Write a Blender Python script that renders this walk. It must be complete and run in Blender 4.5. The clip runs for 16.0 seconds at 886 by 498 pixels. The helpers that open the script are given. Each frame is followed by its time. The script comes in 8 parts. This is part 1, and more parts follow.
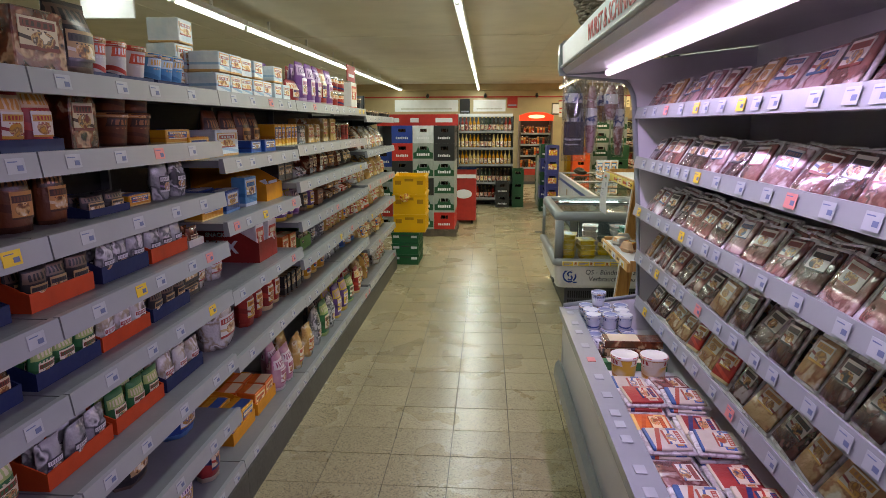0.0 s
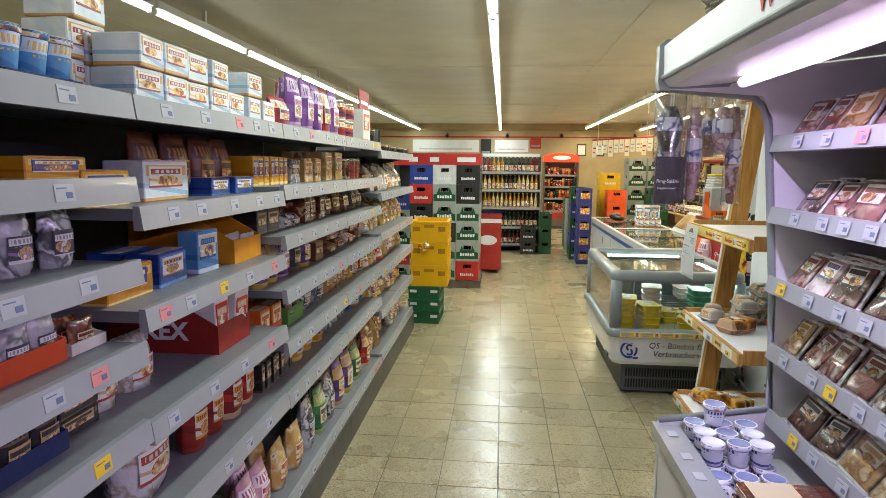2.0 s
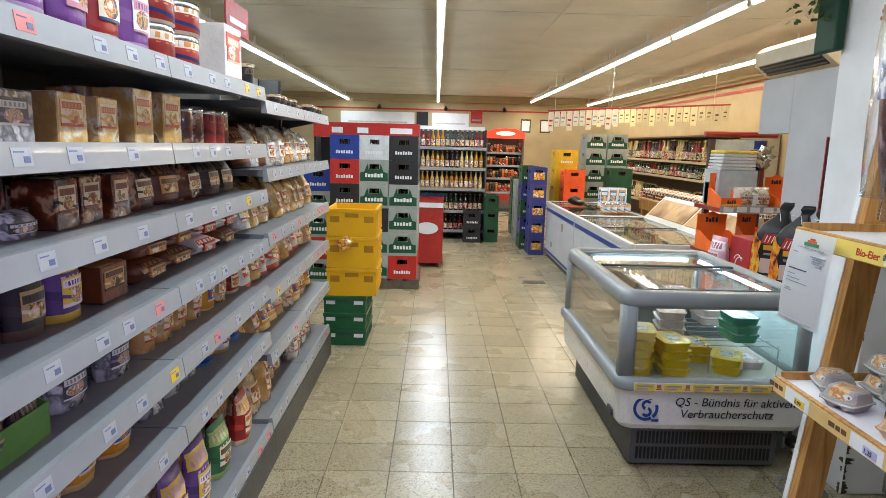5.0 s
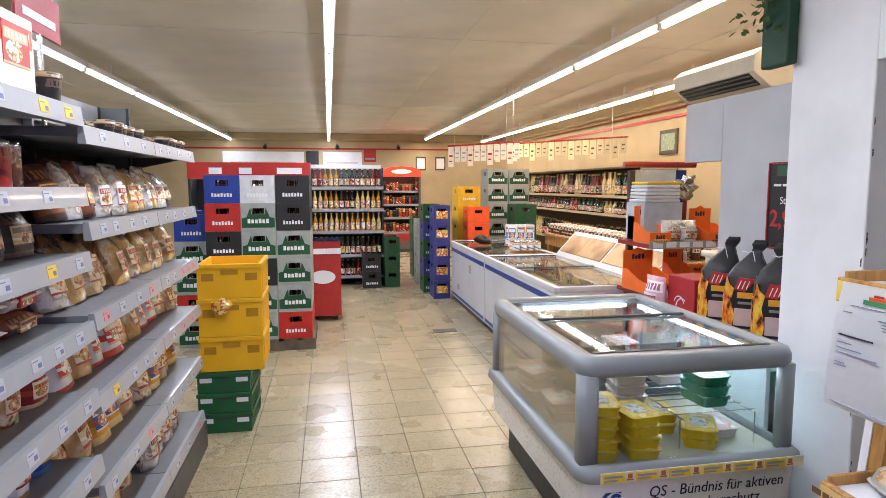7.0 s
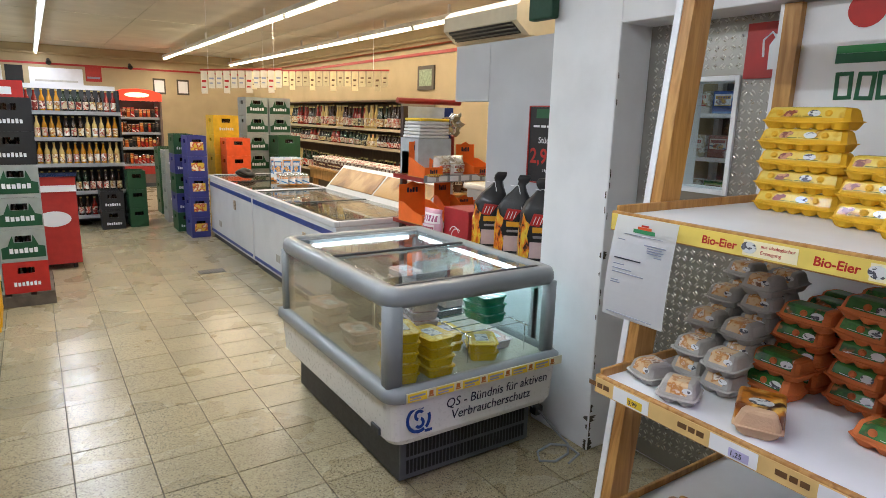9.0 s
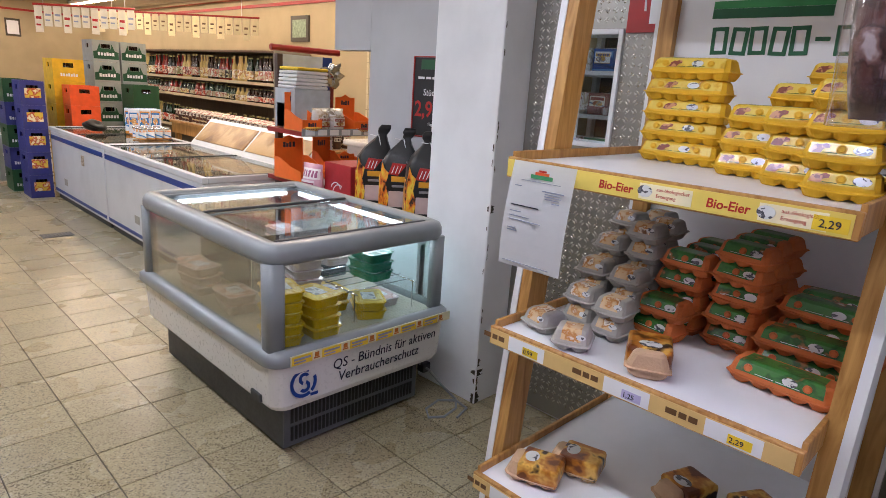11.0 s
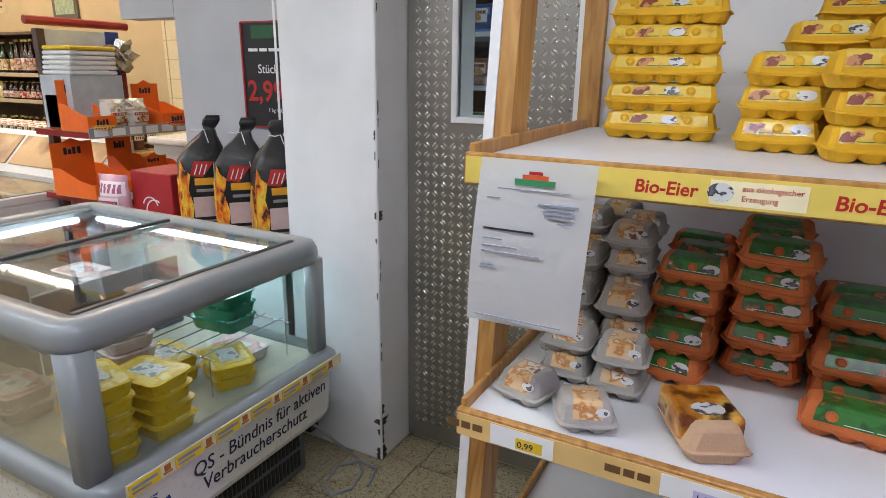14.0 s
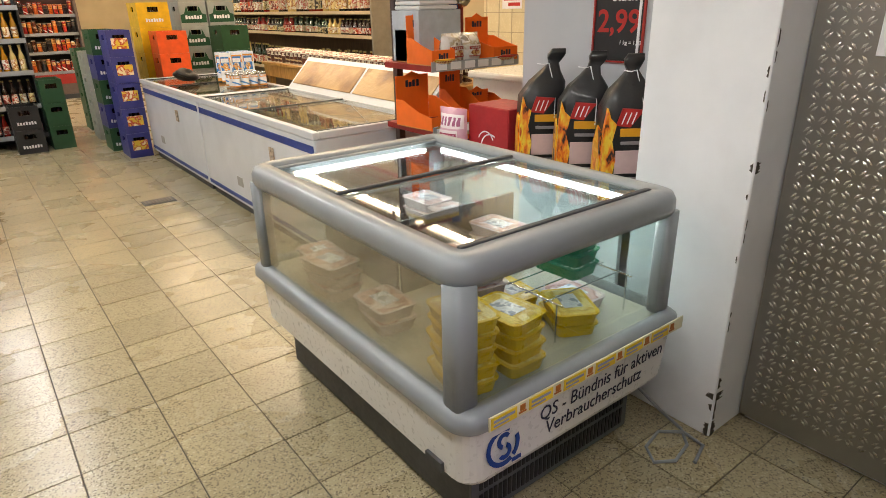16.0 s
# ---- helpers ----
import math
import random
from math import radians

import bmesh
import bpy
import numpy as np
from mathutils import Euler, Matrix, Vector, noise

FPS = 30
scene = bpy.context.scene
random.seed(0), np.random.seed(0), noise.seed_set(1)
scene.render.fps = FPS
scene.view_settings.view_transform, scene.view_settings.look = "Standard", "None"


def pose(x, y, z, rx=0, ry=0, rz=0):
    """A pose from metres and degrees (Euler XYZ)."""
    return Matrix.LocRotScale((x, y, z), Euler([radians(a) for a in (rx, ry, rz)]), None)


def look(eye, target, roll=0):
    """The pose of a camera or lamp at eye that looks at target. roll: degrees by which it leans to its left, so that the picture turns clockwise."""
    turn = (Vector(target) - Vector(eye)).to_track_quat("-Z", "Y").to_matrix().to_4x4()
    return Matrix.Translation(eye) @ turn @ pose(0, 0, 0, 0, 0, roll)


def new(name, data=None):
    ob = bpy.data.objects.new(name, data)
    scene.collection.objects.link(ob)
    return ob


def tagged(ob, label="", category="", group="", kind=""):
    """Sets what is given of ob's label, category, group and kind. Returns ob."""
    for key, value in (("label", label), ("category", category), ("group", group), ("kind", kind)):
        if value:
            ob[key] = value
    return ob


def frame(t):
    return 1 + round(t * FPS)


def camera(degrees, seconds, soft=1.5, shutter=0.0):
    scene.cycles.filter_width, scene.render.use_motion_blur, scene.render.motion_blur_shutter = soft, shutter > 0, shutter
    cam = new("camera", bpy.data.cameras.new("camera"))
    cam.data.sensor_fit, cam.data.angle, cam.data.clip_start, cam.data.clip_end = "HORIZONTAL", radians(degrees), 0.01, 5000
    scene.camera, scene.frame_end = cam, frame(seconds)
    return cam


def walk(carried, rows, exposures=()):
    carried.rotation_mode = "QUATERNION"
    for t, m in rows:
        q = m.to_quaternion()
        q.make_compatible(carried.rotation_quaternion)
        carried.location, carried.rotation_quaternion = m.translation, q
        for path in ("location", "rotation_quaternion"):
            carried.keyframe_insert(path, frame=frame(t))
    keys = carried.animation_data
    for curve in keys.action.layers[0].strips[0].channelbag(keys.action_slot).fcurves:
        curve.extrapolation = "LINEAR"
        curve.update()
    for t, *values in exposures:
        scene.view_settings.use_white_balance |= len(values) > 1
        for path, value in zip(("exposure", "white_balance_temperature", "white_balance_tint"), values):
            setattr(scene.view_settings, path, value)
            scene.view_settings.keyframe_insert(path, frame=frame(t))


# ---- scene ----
cam = camera(71.9, 16.0, soft=0.8)
PATH = [
    (0, (-0.137, 2.575, 1.62), (-0.276, 4.53, 1.221), -0.1),
    (0.5, (-0.146, 2.784, 1.606), (-0.485, 4.716, 1.216), -0.2),
    (1, (-0.239, 3.007, 1.598), (-0.556, 4.955, 1.271), -0.5),
    (1.5, (-0.307, 3.246, 1.586), (-0.496, 5.214, 1.283), 1.0),
    (2, (-0.309, 3.542, 1.591), (-0.498, 5.515, 1.322), 0.5),
    (2.5, (-0.322, 3.803, 1.591), (-0.543, 5.77, 1.304), 0.7),
    (3, (-0.39, 4.092, 1.578), (-0.562, 6.059, 1.256), 1.7),
    (3.2, (-0.397, 4.192, 1.587), (-0.478, 6.165, 1.268), 3.4),
    (5.3, (-0.418, 5.209, 1.519), (-0.334, 7.178, 1.179), 0.4),
    (5.5, (-0.459, 5.287, 1.52), (-0.222, 7.243, 1.175), 1.2),
    (6, (-0.507, 5.45, 1.52), (-0.139, 7.39, 1.198), 1.8),
    (6.5, (-0.465, 5.652, 1.52), (-0.141, 7.609, 1.265), 0.7),
    (7, (-0.426, 5.751, 1.511), (-0.062, 7.707, 1.305), -0.1),
    (7.5, (-0.438, 5.797, 1.516), (0.161, 7.693, 1.306), 1.3),
    (8, (-0.517, 5.805, 1.54), (0.306, 7.614, 1.316), 1.1),
    (8.5, (-0.599, 5.771, 1.54), (0.38, 7.491, 1.253), 1.1),
    (9, (-0.614, 5.8, 1.539), (0.474, 7.426, 1.121), 1.6),
    (9.5, (-0.637, 5.801, 1.534), (0.553, 7.342, 1.076), 2.0),
    (10, (-0.644, 5.798, 1.534), (0.605, 7.282, 1.05), 2.4),
    (10.2, (-0.657, 5.809, 1.522), (0.615, 7.273, 1.033), 2.9),
    (12.3, (-0.295, 6.12, 1.442), (1.247, 7.289, 0.938), 2.9),
    (12.5, (-0.249, 6.159, 1.438), (1.308, 7.32, 0.96), 2.6),
    (13, (-0.177, 6.262, 1.414), (1.444, 7.343, 0.96), 2.4),
    (13.5, (-0.188, 6.396, 1.427), (1.499, 7.354, 0.94), 1.1),
    (14, (-0.23, 6.483, 1.431), (1.472, 7.375, 0.877), 0.8),
    (14.5, (-0.28, 6.535, 1.439), (1.281, 7.623, 0.822), 1.0),
    (14.6, (-0.29, 6.542, 1.445), (1.194, 7.716, 0.8), 1.1),
    (15, (-0.329, 6.603, 1.409), (0.982, 7.95, 0.727), 1.1),
    (15.5, (-0.321, 6.67, 1.395), (0.906, 8.082, 0.686), 2.2),
    (16, (-0.314, 6.8, 1.42), (0.814, 8.276, 0.677), -1.2),
]
EXPOSURES = [(0.0, -0.48, 6750, -8), (0.5, -0.32, 6800, -9), (1.5, 0.0, 6550, -9), (3.0, 0.0, 6300, -5), (5.5, 0.02, 5750, 4), (6.5, 0.08, 5750, 6), (7.0, 0.12, 5800, 14), (8.0, -0.10, 5800, 5), (9.0, -0.14, 5900, 6), (10.0, -0.16, 5900, 11), (12.5, -0.12, 5950, 17), (14.0, -0.08, 5950, 9), (15.0, 0.0, 6450, 8), (16.0, -0.02, 6800, 8)]
walk(cam, [(t, look(eye, target, roll)) for t, eye, target, roll in PATH], EXPOSURES)

# ---- light ----
world = bpy.data.worlds.new("world")
scene.world = world
world.use_nodes = True
sky = world.node_tree.nodes.new("ShaderNodeTexSky")
sky.sky_type, sky.sun_disc, sky.sun_elevation = "NISHITA", False, radians(35)
world.node_tree.links.new(sky.outputs[0], world.node_tree.nodes["Background"].inputs[0])
world.node_tree.nodes["Background"].inputs[1].default_value = 0.05

# rows of ceiling tubes: x, first y, last y, colour, watts
CEIL = 2.80
LAMPZ = 2.62
ROWS = [
    (-2.70, 0.0, 20.9, (0.96, 0.98, 0.99), 165),
    (-0.40, 4.9, 20.9, (0.96, 0.97, 1.0), 198),
    (1.90, 8.3, 20.9, (1.0, 0.79, 0.57), 152),
    (3.45, 9.6, 20.9, (1.0, 0.76, 0.53), 96),
]


def lamp_area(name, place, sx, sy, colour, watts, rx=0.0, ry=0.0):
    d = bpy.data.lights.new(name, "AREA")
    d.shape, d.size, d.size_y, d.color, d.energy = "RECTANGLE", sx, sy, colour, watts
    ob = new(name, d)
    ob.matrix_world = pose(*place, rx, ry, 0)
    return tagged(ob, kind="structure")


for rx_, ya, yb, col, watts in ROWS:
    lamp_area("tube_light", (rx_, (ya + yb) / 2, LAMPZ - 0.035), 0.05, yb - ya, col, watts)
lamp_area("cooler_light", (0.42, 3.83, 1.836), 0.02, 3.4, (0.74, 0.53, 1.0), 34, 0, 12)
lamp_area("case_light", (0.92, 8.93, 0.824), 0.62, 0.012, (0.86, 0.95, 1.0), 1.8)
lamp_area("case_light", (1.262, 8.36, 0.824), 0.012, 1.0, (0.86, 0.95, 1.0), 2.4)


# ---- materials ----
def C(h):
    v = [int(h[i:i + 2], 16) / 255 for i in (0, 2, 4)]
    return tuple(c / 12.92 if c <= 0.04045 else ((c + 0.055) / 1.055) ** 2.4 for c in v)


MATS = {}


def base_mat(name):
    m = bpy.data.materials.new(name)
    m.use_nodes = True
    t = m.node_tree
    return m, t, t.nodes["Principled BSDF"]


def M(name, col, rough=0.5, metal=0.0, vary=0.12, scale=14.0, bump=0.05, bscale=60.0, coat=0.0, rand=0.0, stain=0.0):
    """A plain painted, plastic, wooden or metal surface with grain and stains."""
    if name in MATS:
        return MATS[name]
    m, t, b = base_mat(name)
    N, L = t.nodes, t.links
    tc = N.new("ShaderNodeTexCoord")
    n1 = N.new("ShaderNodeTexNoise")
    n1.inputs["Scale"].default_value, n1.inputs["Detail"].default_value = scale, 5
    L.new(tc.outputs["Object"], n1.inputs["Vector"])
    r = N.new("ShaderNodeMapRange")
    r.inputs["From Min"].default_value, r.inputs["From Max"].default_value = 0.3, 0.7
    r.inputs["To Min"].default_value, r.inputs["To Max"].default_value = 1 - vary, 1 + vary
    L.new(n1.outputs["Fac"], r.inputs["Value"])
    val = r.outputs["Result"]
    if rand:
        oi = N.new("ShaderNodeObjectInfo")
        r2 = N.new("ShaderNodeMapRange")
        r2.inputs["To Min"].default_value, r2.inputs["To Max"].default_value = 1 - rand, 1 + rand
        L.new(oi.outputs["Random"], r2.inputs["Value"])
        mu = N.new("ShaderNodeMath")
        mu.operation = "MULTIPLY"
        L.new(val, mu.inputs[0])
        L.new(r2.outputs["Result"], mu.inputs[1])
        val = mu.outputs[0]
    if stain:
        n3 = N.new("ShaderNodeTexNoise")
        n3.inputs["Scale"].default_value, n3.inputs["Detail"].default_value = 2.3, 8
        L.new(tc.outputs["Object"], n3.inputs["Vector"])
        r3 = N.new("ShaderNodeMapRange")
        r3.inputs["From Min"].default_value, r3.inputs["From Max"].default_value = 0.5, 0.72
        r3.inputs["To Min"].default_value, r3.inputs["To Max"].default_value = 1, 1 - stain
        L.new(n3.outputs["Fac"], r3.inputs["Value"])
        mu = N.new("ShaderNodeMath")
        mu.operation = "MULTIPLY"
        L.new(val, mu.inputs[0])
        L.new(r3.outputs["Result"], mu.inputs[1])
        val = mu.outputs[0]
    sc = N.new("ShaderNodeVectorMath")
    sc.operation = "SCALE"
    sc.inputs[0].default_value = col[:3]
    L.new(val, sc.inputs["Scale"])
    L.new(sc.outputs[0], b.inputs["Base Color"])
    n2 = N.new("ShaderNodeTexNoise")
    n2.inputs["Scale"].default_value, n2.inputs["Detail"].default_value = bscale, 4
    L.new(tc.outputs["Object"], n2.inputs["Vector"])
    rr = N.new("ShaderNodeMapRange")
    rr.inputs["To Min"].default_value, rr.inputs["To Max"].default_value = max(rough - 0.12, 0.02), min(rough + 0.12, 1)
    L.new(n2.outputs["Fac"], rr.inputs["Value"])
    L.new(rr.outputs["Result"], b.inputs["Roughness"])
    if bump:
        bp = N.new("ShaderNodeBump")
        bp.inputs["Strength"].default_value, bp.inputs["Distance"].default_value = bump, 0.01
        L.new(n2.outputs["Fac"], bp.inputs["Height"])
        L.new(bp.outputs[0], b.inputs["Normal"])
    b.inputs["Metallic"].default_value, b.inputs["Coat Weight"].default_value = metal, coat
    MATS[name] = m
    return m


def P(name, cols, scale=14.0, rough=0.35, coat=0.5, stops=(0.0, 0.42, 0.5, 0.58, 0.66), bump=0.25, stretch=(1, 1, 1), blocks=0):
    """Printed wrapper: patches of the pack's printed colours under glossy film."""
    if name in MATS:
        return MATS[name]
    m, t, b = base_mat(name)
    N, L = t.nodes, t.links
    tc, oi = N.new("ShaderNodeTexCoord"), N.new("ShaderNodeObjectInfo")
    mp = N.new("ShaderNodeMapping")
    mp.inputs["Scale"].default_value = stretch
    off = N.new("ShaderNodeMath")
    off.operation, off.inputs[1].default_value = "MULTIPLY", 37.0
    L.new(oi.outputs["Random"], off.inputs[0])
    L.new(tc.outputs["Object"], mp.inputs["Vector"])
    ad = N.new("ShaderNodeVectorMath")
    L.new(mp.outputs[0], ad.inputs[0])
    L.new(off.outputs[0], ad.inputs[1])
    n = N.new("ShaderNodeTexNoise")
    n.inputs["Scale"].default_value, n.inputs["Detail"].default_value, n.inputs["Distortion"].default_value = scale * 0.9, 3.0, 0.2
    L.new(ad.outputs[0], n.inputs["Vector"])
    ramp = N.new("ShaderNodeValToRGB")
    ramp.color_ramp.interpolation = "EASE"
    el = ramp.color_ramp.elements
    while len(el) < len(cols):
        el.new(0.5)
    for e, c, s in zip(el, cols, stops):
        e.position, e.color = s, (*C(c), 1)
    L.new(n.outputs["Fac"], ramp.inputs["Fac"])
    # blocks of print: small boxy patches in a second and third ink
    col = ramp.outputs["Color"]
    for k, (sc, lim) in enumerate(((2.4, 0.90), (6.0, 0.87))[:blocks]):
        mq = N.new("ShaderNodeMapping")
        mq.inputs["Scale"].default_value = (1.0, 1.0, 1.0 if k == 0 else 2.6)
        vo = N.new("ShaderNodeTexVoronoi")
        vo.distance = "CHEBYCHEV"
        vo.inputs["Scale"].default_value, vo.inputs["Randomness"].default_value = scale * sc, 0.7
        se, gt, mx = N.new("ShaderNodeSeparateColor"), N.new("ShaderNodeMath"), N.new("ShaderNodeMix")
        gt.operation, gt.inputs[1].default_value = "GREATER_THAN", lim
        mx.data_type = "RGBA"
        L.new(ad.outputs[0], mq.inputs["Vector"])
        L.new(mq.outputs[0], vo.inputs["Vector"])
        L.new(vo.outputs["Color"], se.inputs[0])
        L.new(se.outputs[k], gt.inputs[0])
        L.new(gt.outputs[0], mx.inputs["Factor"])
        L.new(col, mx.inputs["A"])
        mx.inputs["B"].default_value = (*C(cols[-2 if k == 0 else -1]), 1)
        col = mx.outputs["Result"]
    L.new(col, b.inputs["Base Color"])
    n2 = N.new("ShaderNodeTexNoise")
    n2.inputs["Scale"].default_value, n2.inputs["Detail"].default_value = 30, 3
    L.new(ad.outputs[0], n2.inputs["Vector"])
    bp = N.new("ShaderNodeBump")
    bp.inputs["Strength"].default_value, bp.inputs["Distance"].default_value = bump, 0.012
    L.new(n2.outputs["Fac"], bp.inputs["Height"])
    L.new(bp.outputs[0], b.inputs["Normal"])
    b.inputs["Roughness"].default_value, b.inputs["Coat Weight"].default_value, b.inputs["Coat Roughness"].default_value = rough, coat, 0.12
    MATS[name] = m
    return m


def W(name, cols, food=None, rough=0.4, coat=0.25, bump=0.1):
    """Printed pack: ground colour, a headed band with lines of print, a foot stripe and, with food, an oval picture."""
    if name in MATS:
        return MATS[name]
    m, t, b = base_mat(name)
    N, L = t.nodes, t.links

    def op(kind, a, c):
        n = N.new("ShaderNodeMath")
        n.operation = kind
        for k, v in enumerate((a, c)):
            if isinstance(v, (int, float)):
                n.inputs[k].default_value = v
            else:
                L.new(v, n.inputs[k])
        return n.outputs[0]

    def within(x, lo, hi):
        return op("MULTIPLY", op("GREATER_THAN", x, lo), op("LESS_THAN", x, hi))

    def over(under, col, mask):
        mx = N.new("ShaderNodeMix")
        mx.data_type = "RGBA"
        L.new(mask, mx.inputs["Factor"])
        if isinstance(under, str):
            mx.inputs["A"].default_value = (*C(under), 1)
        else:
            L.new(under, mx.inputs["A"])
        if isinstance(col, str):
            mx.inputs["B"].default_value = (*C(col), 1)
        else:
            L.new(col, mx.inputs["B"])
        return mx.outputs["Result"]

    tc, oi, se = N.new("ShaderNodeTexCoord"), N.new("ShaderNodeObjectInfo"), N.new("ShaderNodeSeparateXYZ")
    L.new(tc.outputs["Generated"], se.inputs[0])
    u, v, r = se.outputs[0], se.outputs[2], oi.outputs["Random"]
    shiftv = N.new("ShaderNodeVectorMath")
    off = op("MULTIPLY", r, 31.0)
    L.new(tc.outputs["Object"], shiftv.inputs[0])
    L.new(off, shiftv.inputs[1])

    def cloud(scale, detail=3.0):
        n = N.new("ShaderNodeTexNoise")
        n.inputs["Scale"].default_value, n.inputs["Detail"].default_value = scale, detail
        L.new(shiftv.outputs[0], n.inputs["Vector"])
        return n.outputs["Fac"]
    fine = cloud(32.0)
    sv = N.new("ShaderNodeMapRange")
    sv.inputs["From Min"].default_value, sv.inputs["From Max"].default_value = 0.44, 0.58
    L.new(cloud(9.0, 2.0), sv.inputs["Value"])
    col = over(cols[0], cols[1], sv.outputs[0])
    col = over(col, cols[2], op("MULTIPLY", within(op("ADD", v, op("MULTIPLY", u, 0.25)), 0.34, 0.46), op("GREATER_THAN", r, 0.35)))
    col = over(col, cols[3], op("LESS_THAN", v, op("ADD", 0.05, op("MULTIPLY", r, 0.08))))
    if food:
        dx = op("DIVIDE", op("SUBTRACT", u, op("ADD", 0.38, op("MULTIPLY", r, 0.24))), 0.34)
        dy = op("DIVIDE", op("SUBTRACT", v, 0.34), 0.27)
        rr_ = op("ADD", op("ADD", op("MULTIPLY", dx, dx), op("MULTIPLY", dy, dy)), op("MULTIPLY", fine, 0.5))
        ramp = N.new("ShaderNodeValToRGB")
        el = ramp.color_ramp.elements
        while len(el) < len(food):
            el.new(0.5)
        for k, (e, c) in enumerate(zip(el, food)):
            e.position, e.color = 0.36 + 0.30 * k / max(1, len(food) - 1), (*C(c), 1)
        L.new(cloud(46.0, 2.0), ramp.inputs["Fac"])
        col = over(col, ramp.outputs["Color"], op("LESS_THAN", rr_, 1.15))
    # heading: a block of contrasting ink with gaps like letters
    top = op("ADD", 0.62, op("MULTIPLY", r, 0.10))
    rel = op("SUBTRACT", v, top)
    wave = op("SINE", op("ADD", op("MULTIPLY", u, 43.0), op("MULTIPLY", fine, 7.0)), 0.0)
    head = op("MULTIPLY", within(rel, 0.0, 0.16), within(u, 0.12, 0.88))
    col = over(col, cols[3], op("MULTIPLY", within(rel, -0.05, 0.21), within(u, 0.05, 0.95)))
    col = over(col, cols[4], op("MULTIPLY", head, op("GREATER_THAN", wave, -0.25)))
    line = op("MULTIPLY", within(rel, -0.13, -0.09), within(u, 0.2, 0.74))
    col = over(col, cols[4], op("MULTIPLY", line, op("GREATER_THAN", wave, 0.1)))
    L.new(col, b.inputs["Base Color"])
    bp = N.new("ShaderNodeBump")
    bp.inputs["Strength"].default_value, bp.inputs["Distance"].default_value = bump, 0.012
    L.new(fine, bp.inputs["Height"])
    L.new(bp.outputs[0], b.inputs["Normal"])
    b.inputs["Roughness"].default_value, b.inputs["Coat Weight"].default_value, b.inputs["Coat Roughness"].default_value = rough, coat, 0.15
    MATS[name] = m
    return m


def glass(name, tint=(1, 1, 1), low=0.05, high=0.75, rough=0.03):
    """A clear pane: see-through, with a gloss that grows towards the edge-on view."""
    m = bpy.data.materials.new(name)
    m.use_nodes = True
    N, L = m.node_tree.nodes, m.node_tree.links
    N.remove(N["Principled BSDF"])
    tr, gl, mx, lw = N.new("ShaderNodeBsdfTransparent"), N.new("ShaderNodeBsdfGlossy"), N.new("ShaderNodeMixShader"), N.new("ShaderNodeLayerWeight")
    tr.inputs[0].default_value, gl.inputs["Roughness"].default_value, lw.inputs["Blend"].default_value = (*tint, 1), rough, 0.5
    pw, mr = N.new("ShaderNodeMath"), N.new("ShaderNodeMapRange")
    pw.operation, pw.inputs[1].default_value = "POWER", 3.5
    mr.inputs["To Min"].default_value, mr.inputs["To Max"].default_value = low, high
    L.new(lw.outputs["Facing"], pw.inputs[0])
    L.new(pw.outputs[0], mr.inputs["Value"])
    for a, k in ((mr.outputs[0], 0), (tr.outputs[0], 1), (gl.outputs[0], 2)):
        L.new(a, mx.inputs[k])
    L.new(mx.outputs[0], N["Material Output"].inputs[0])
    MATS[name] = m
    return m


def glow(name, col, power):
    m, t, b = base_mat(name)
    b.inputs["Emission Color"].default_value, b.inputs["Emission Strength"].default_value = (*col, 1), power
    b.inputs["Base Color"].default_value = (*[0.7 * c for c in col], 1)
    MATS[name] = m
    return m


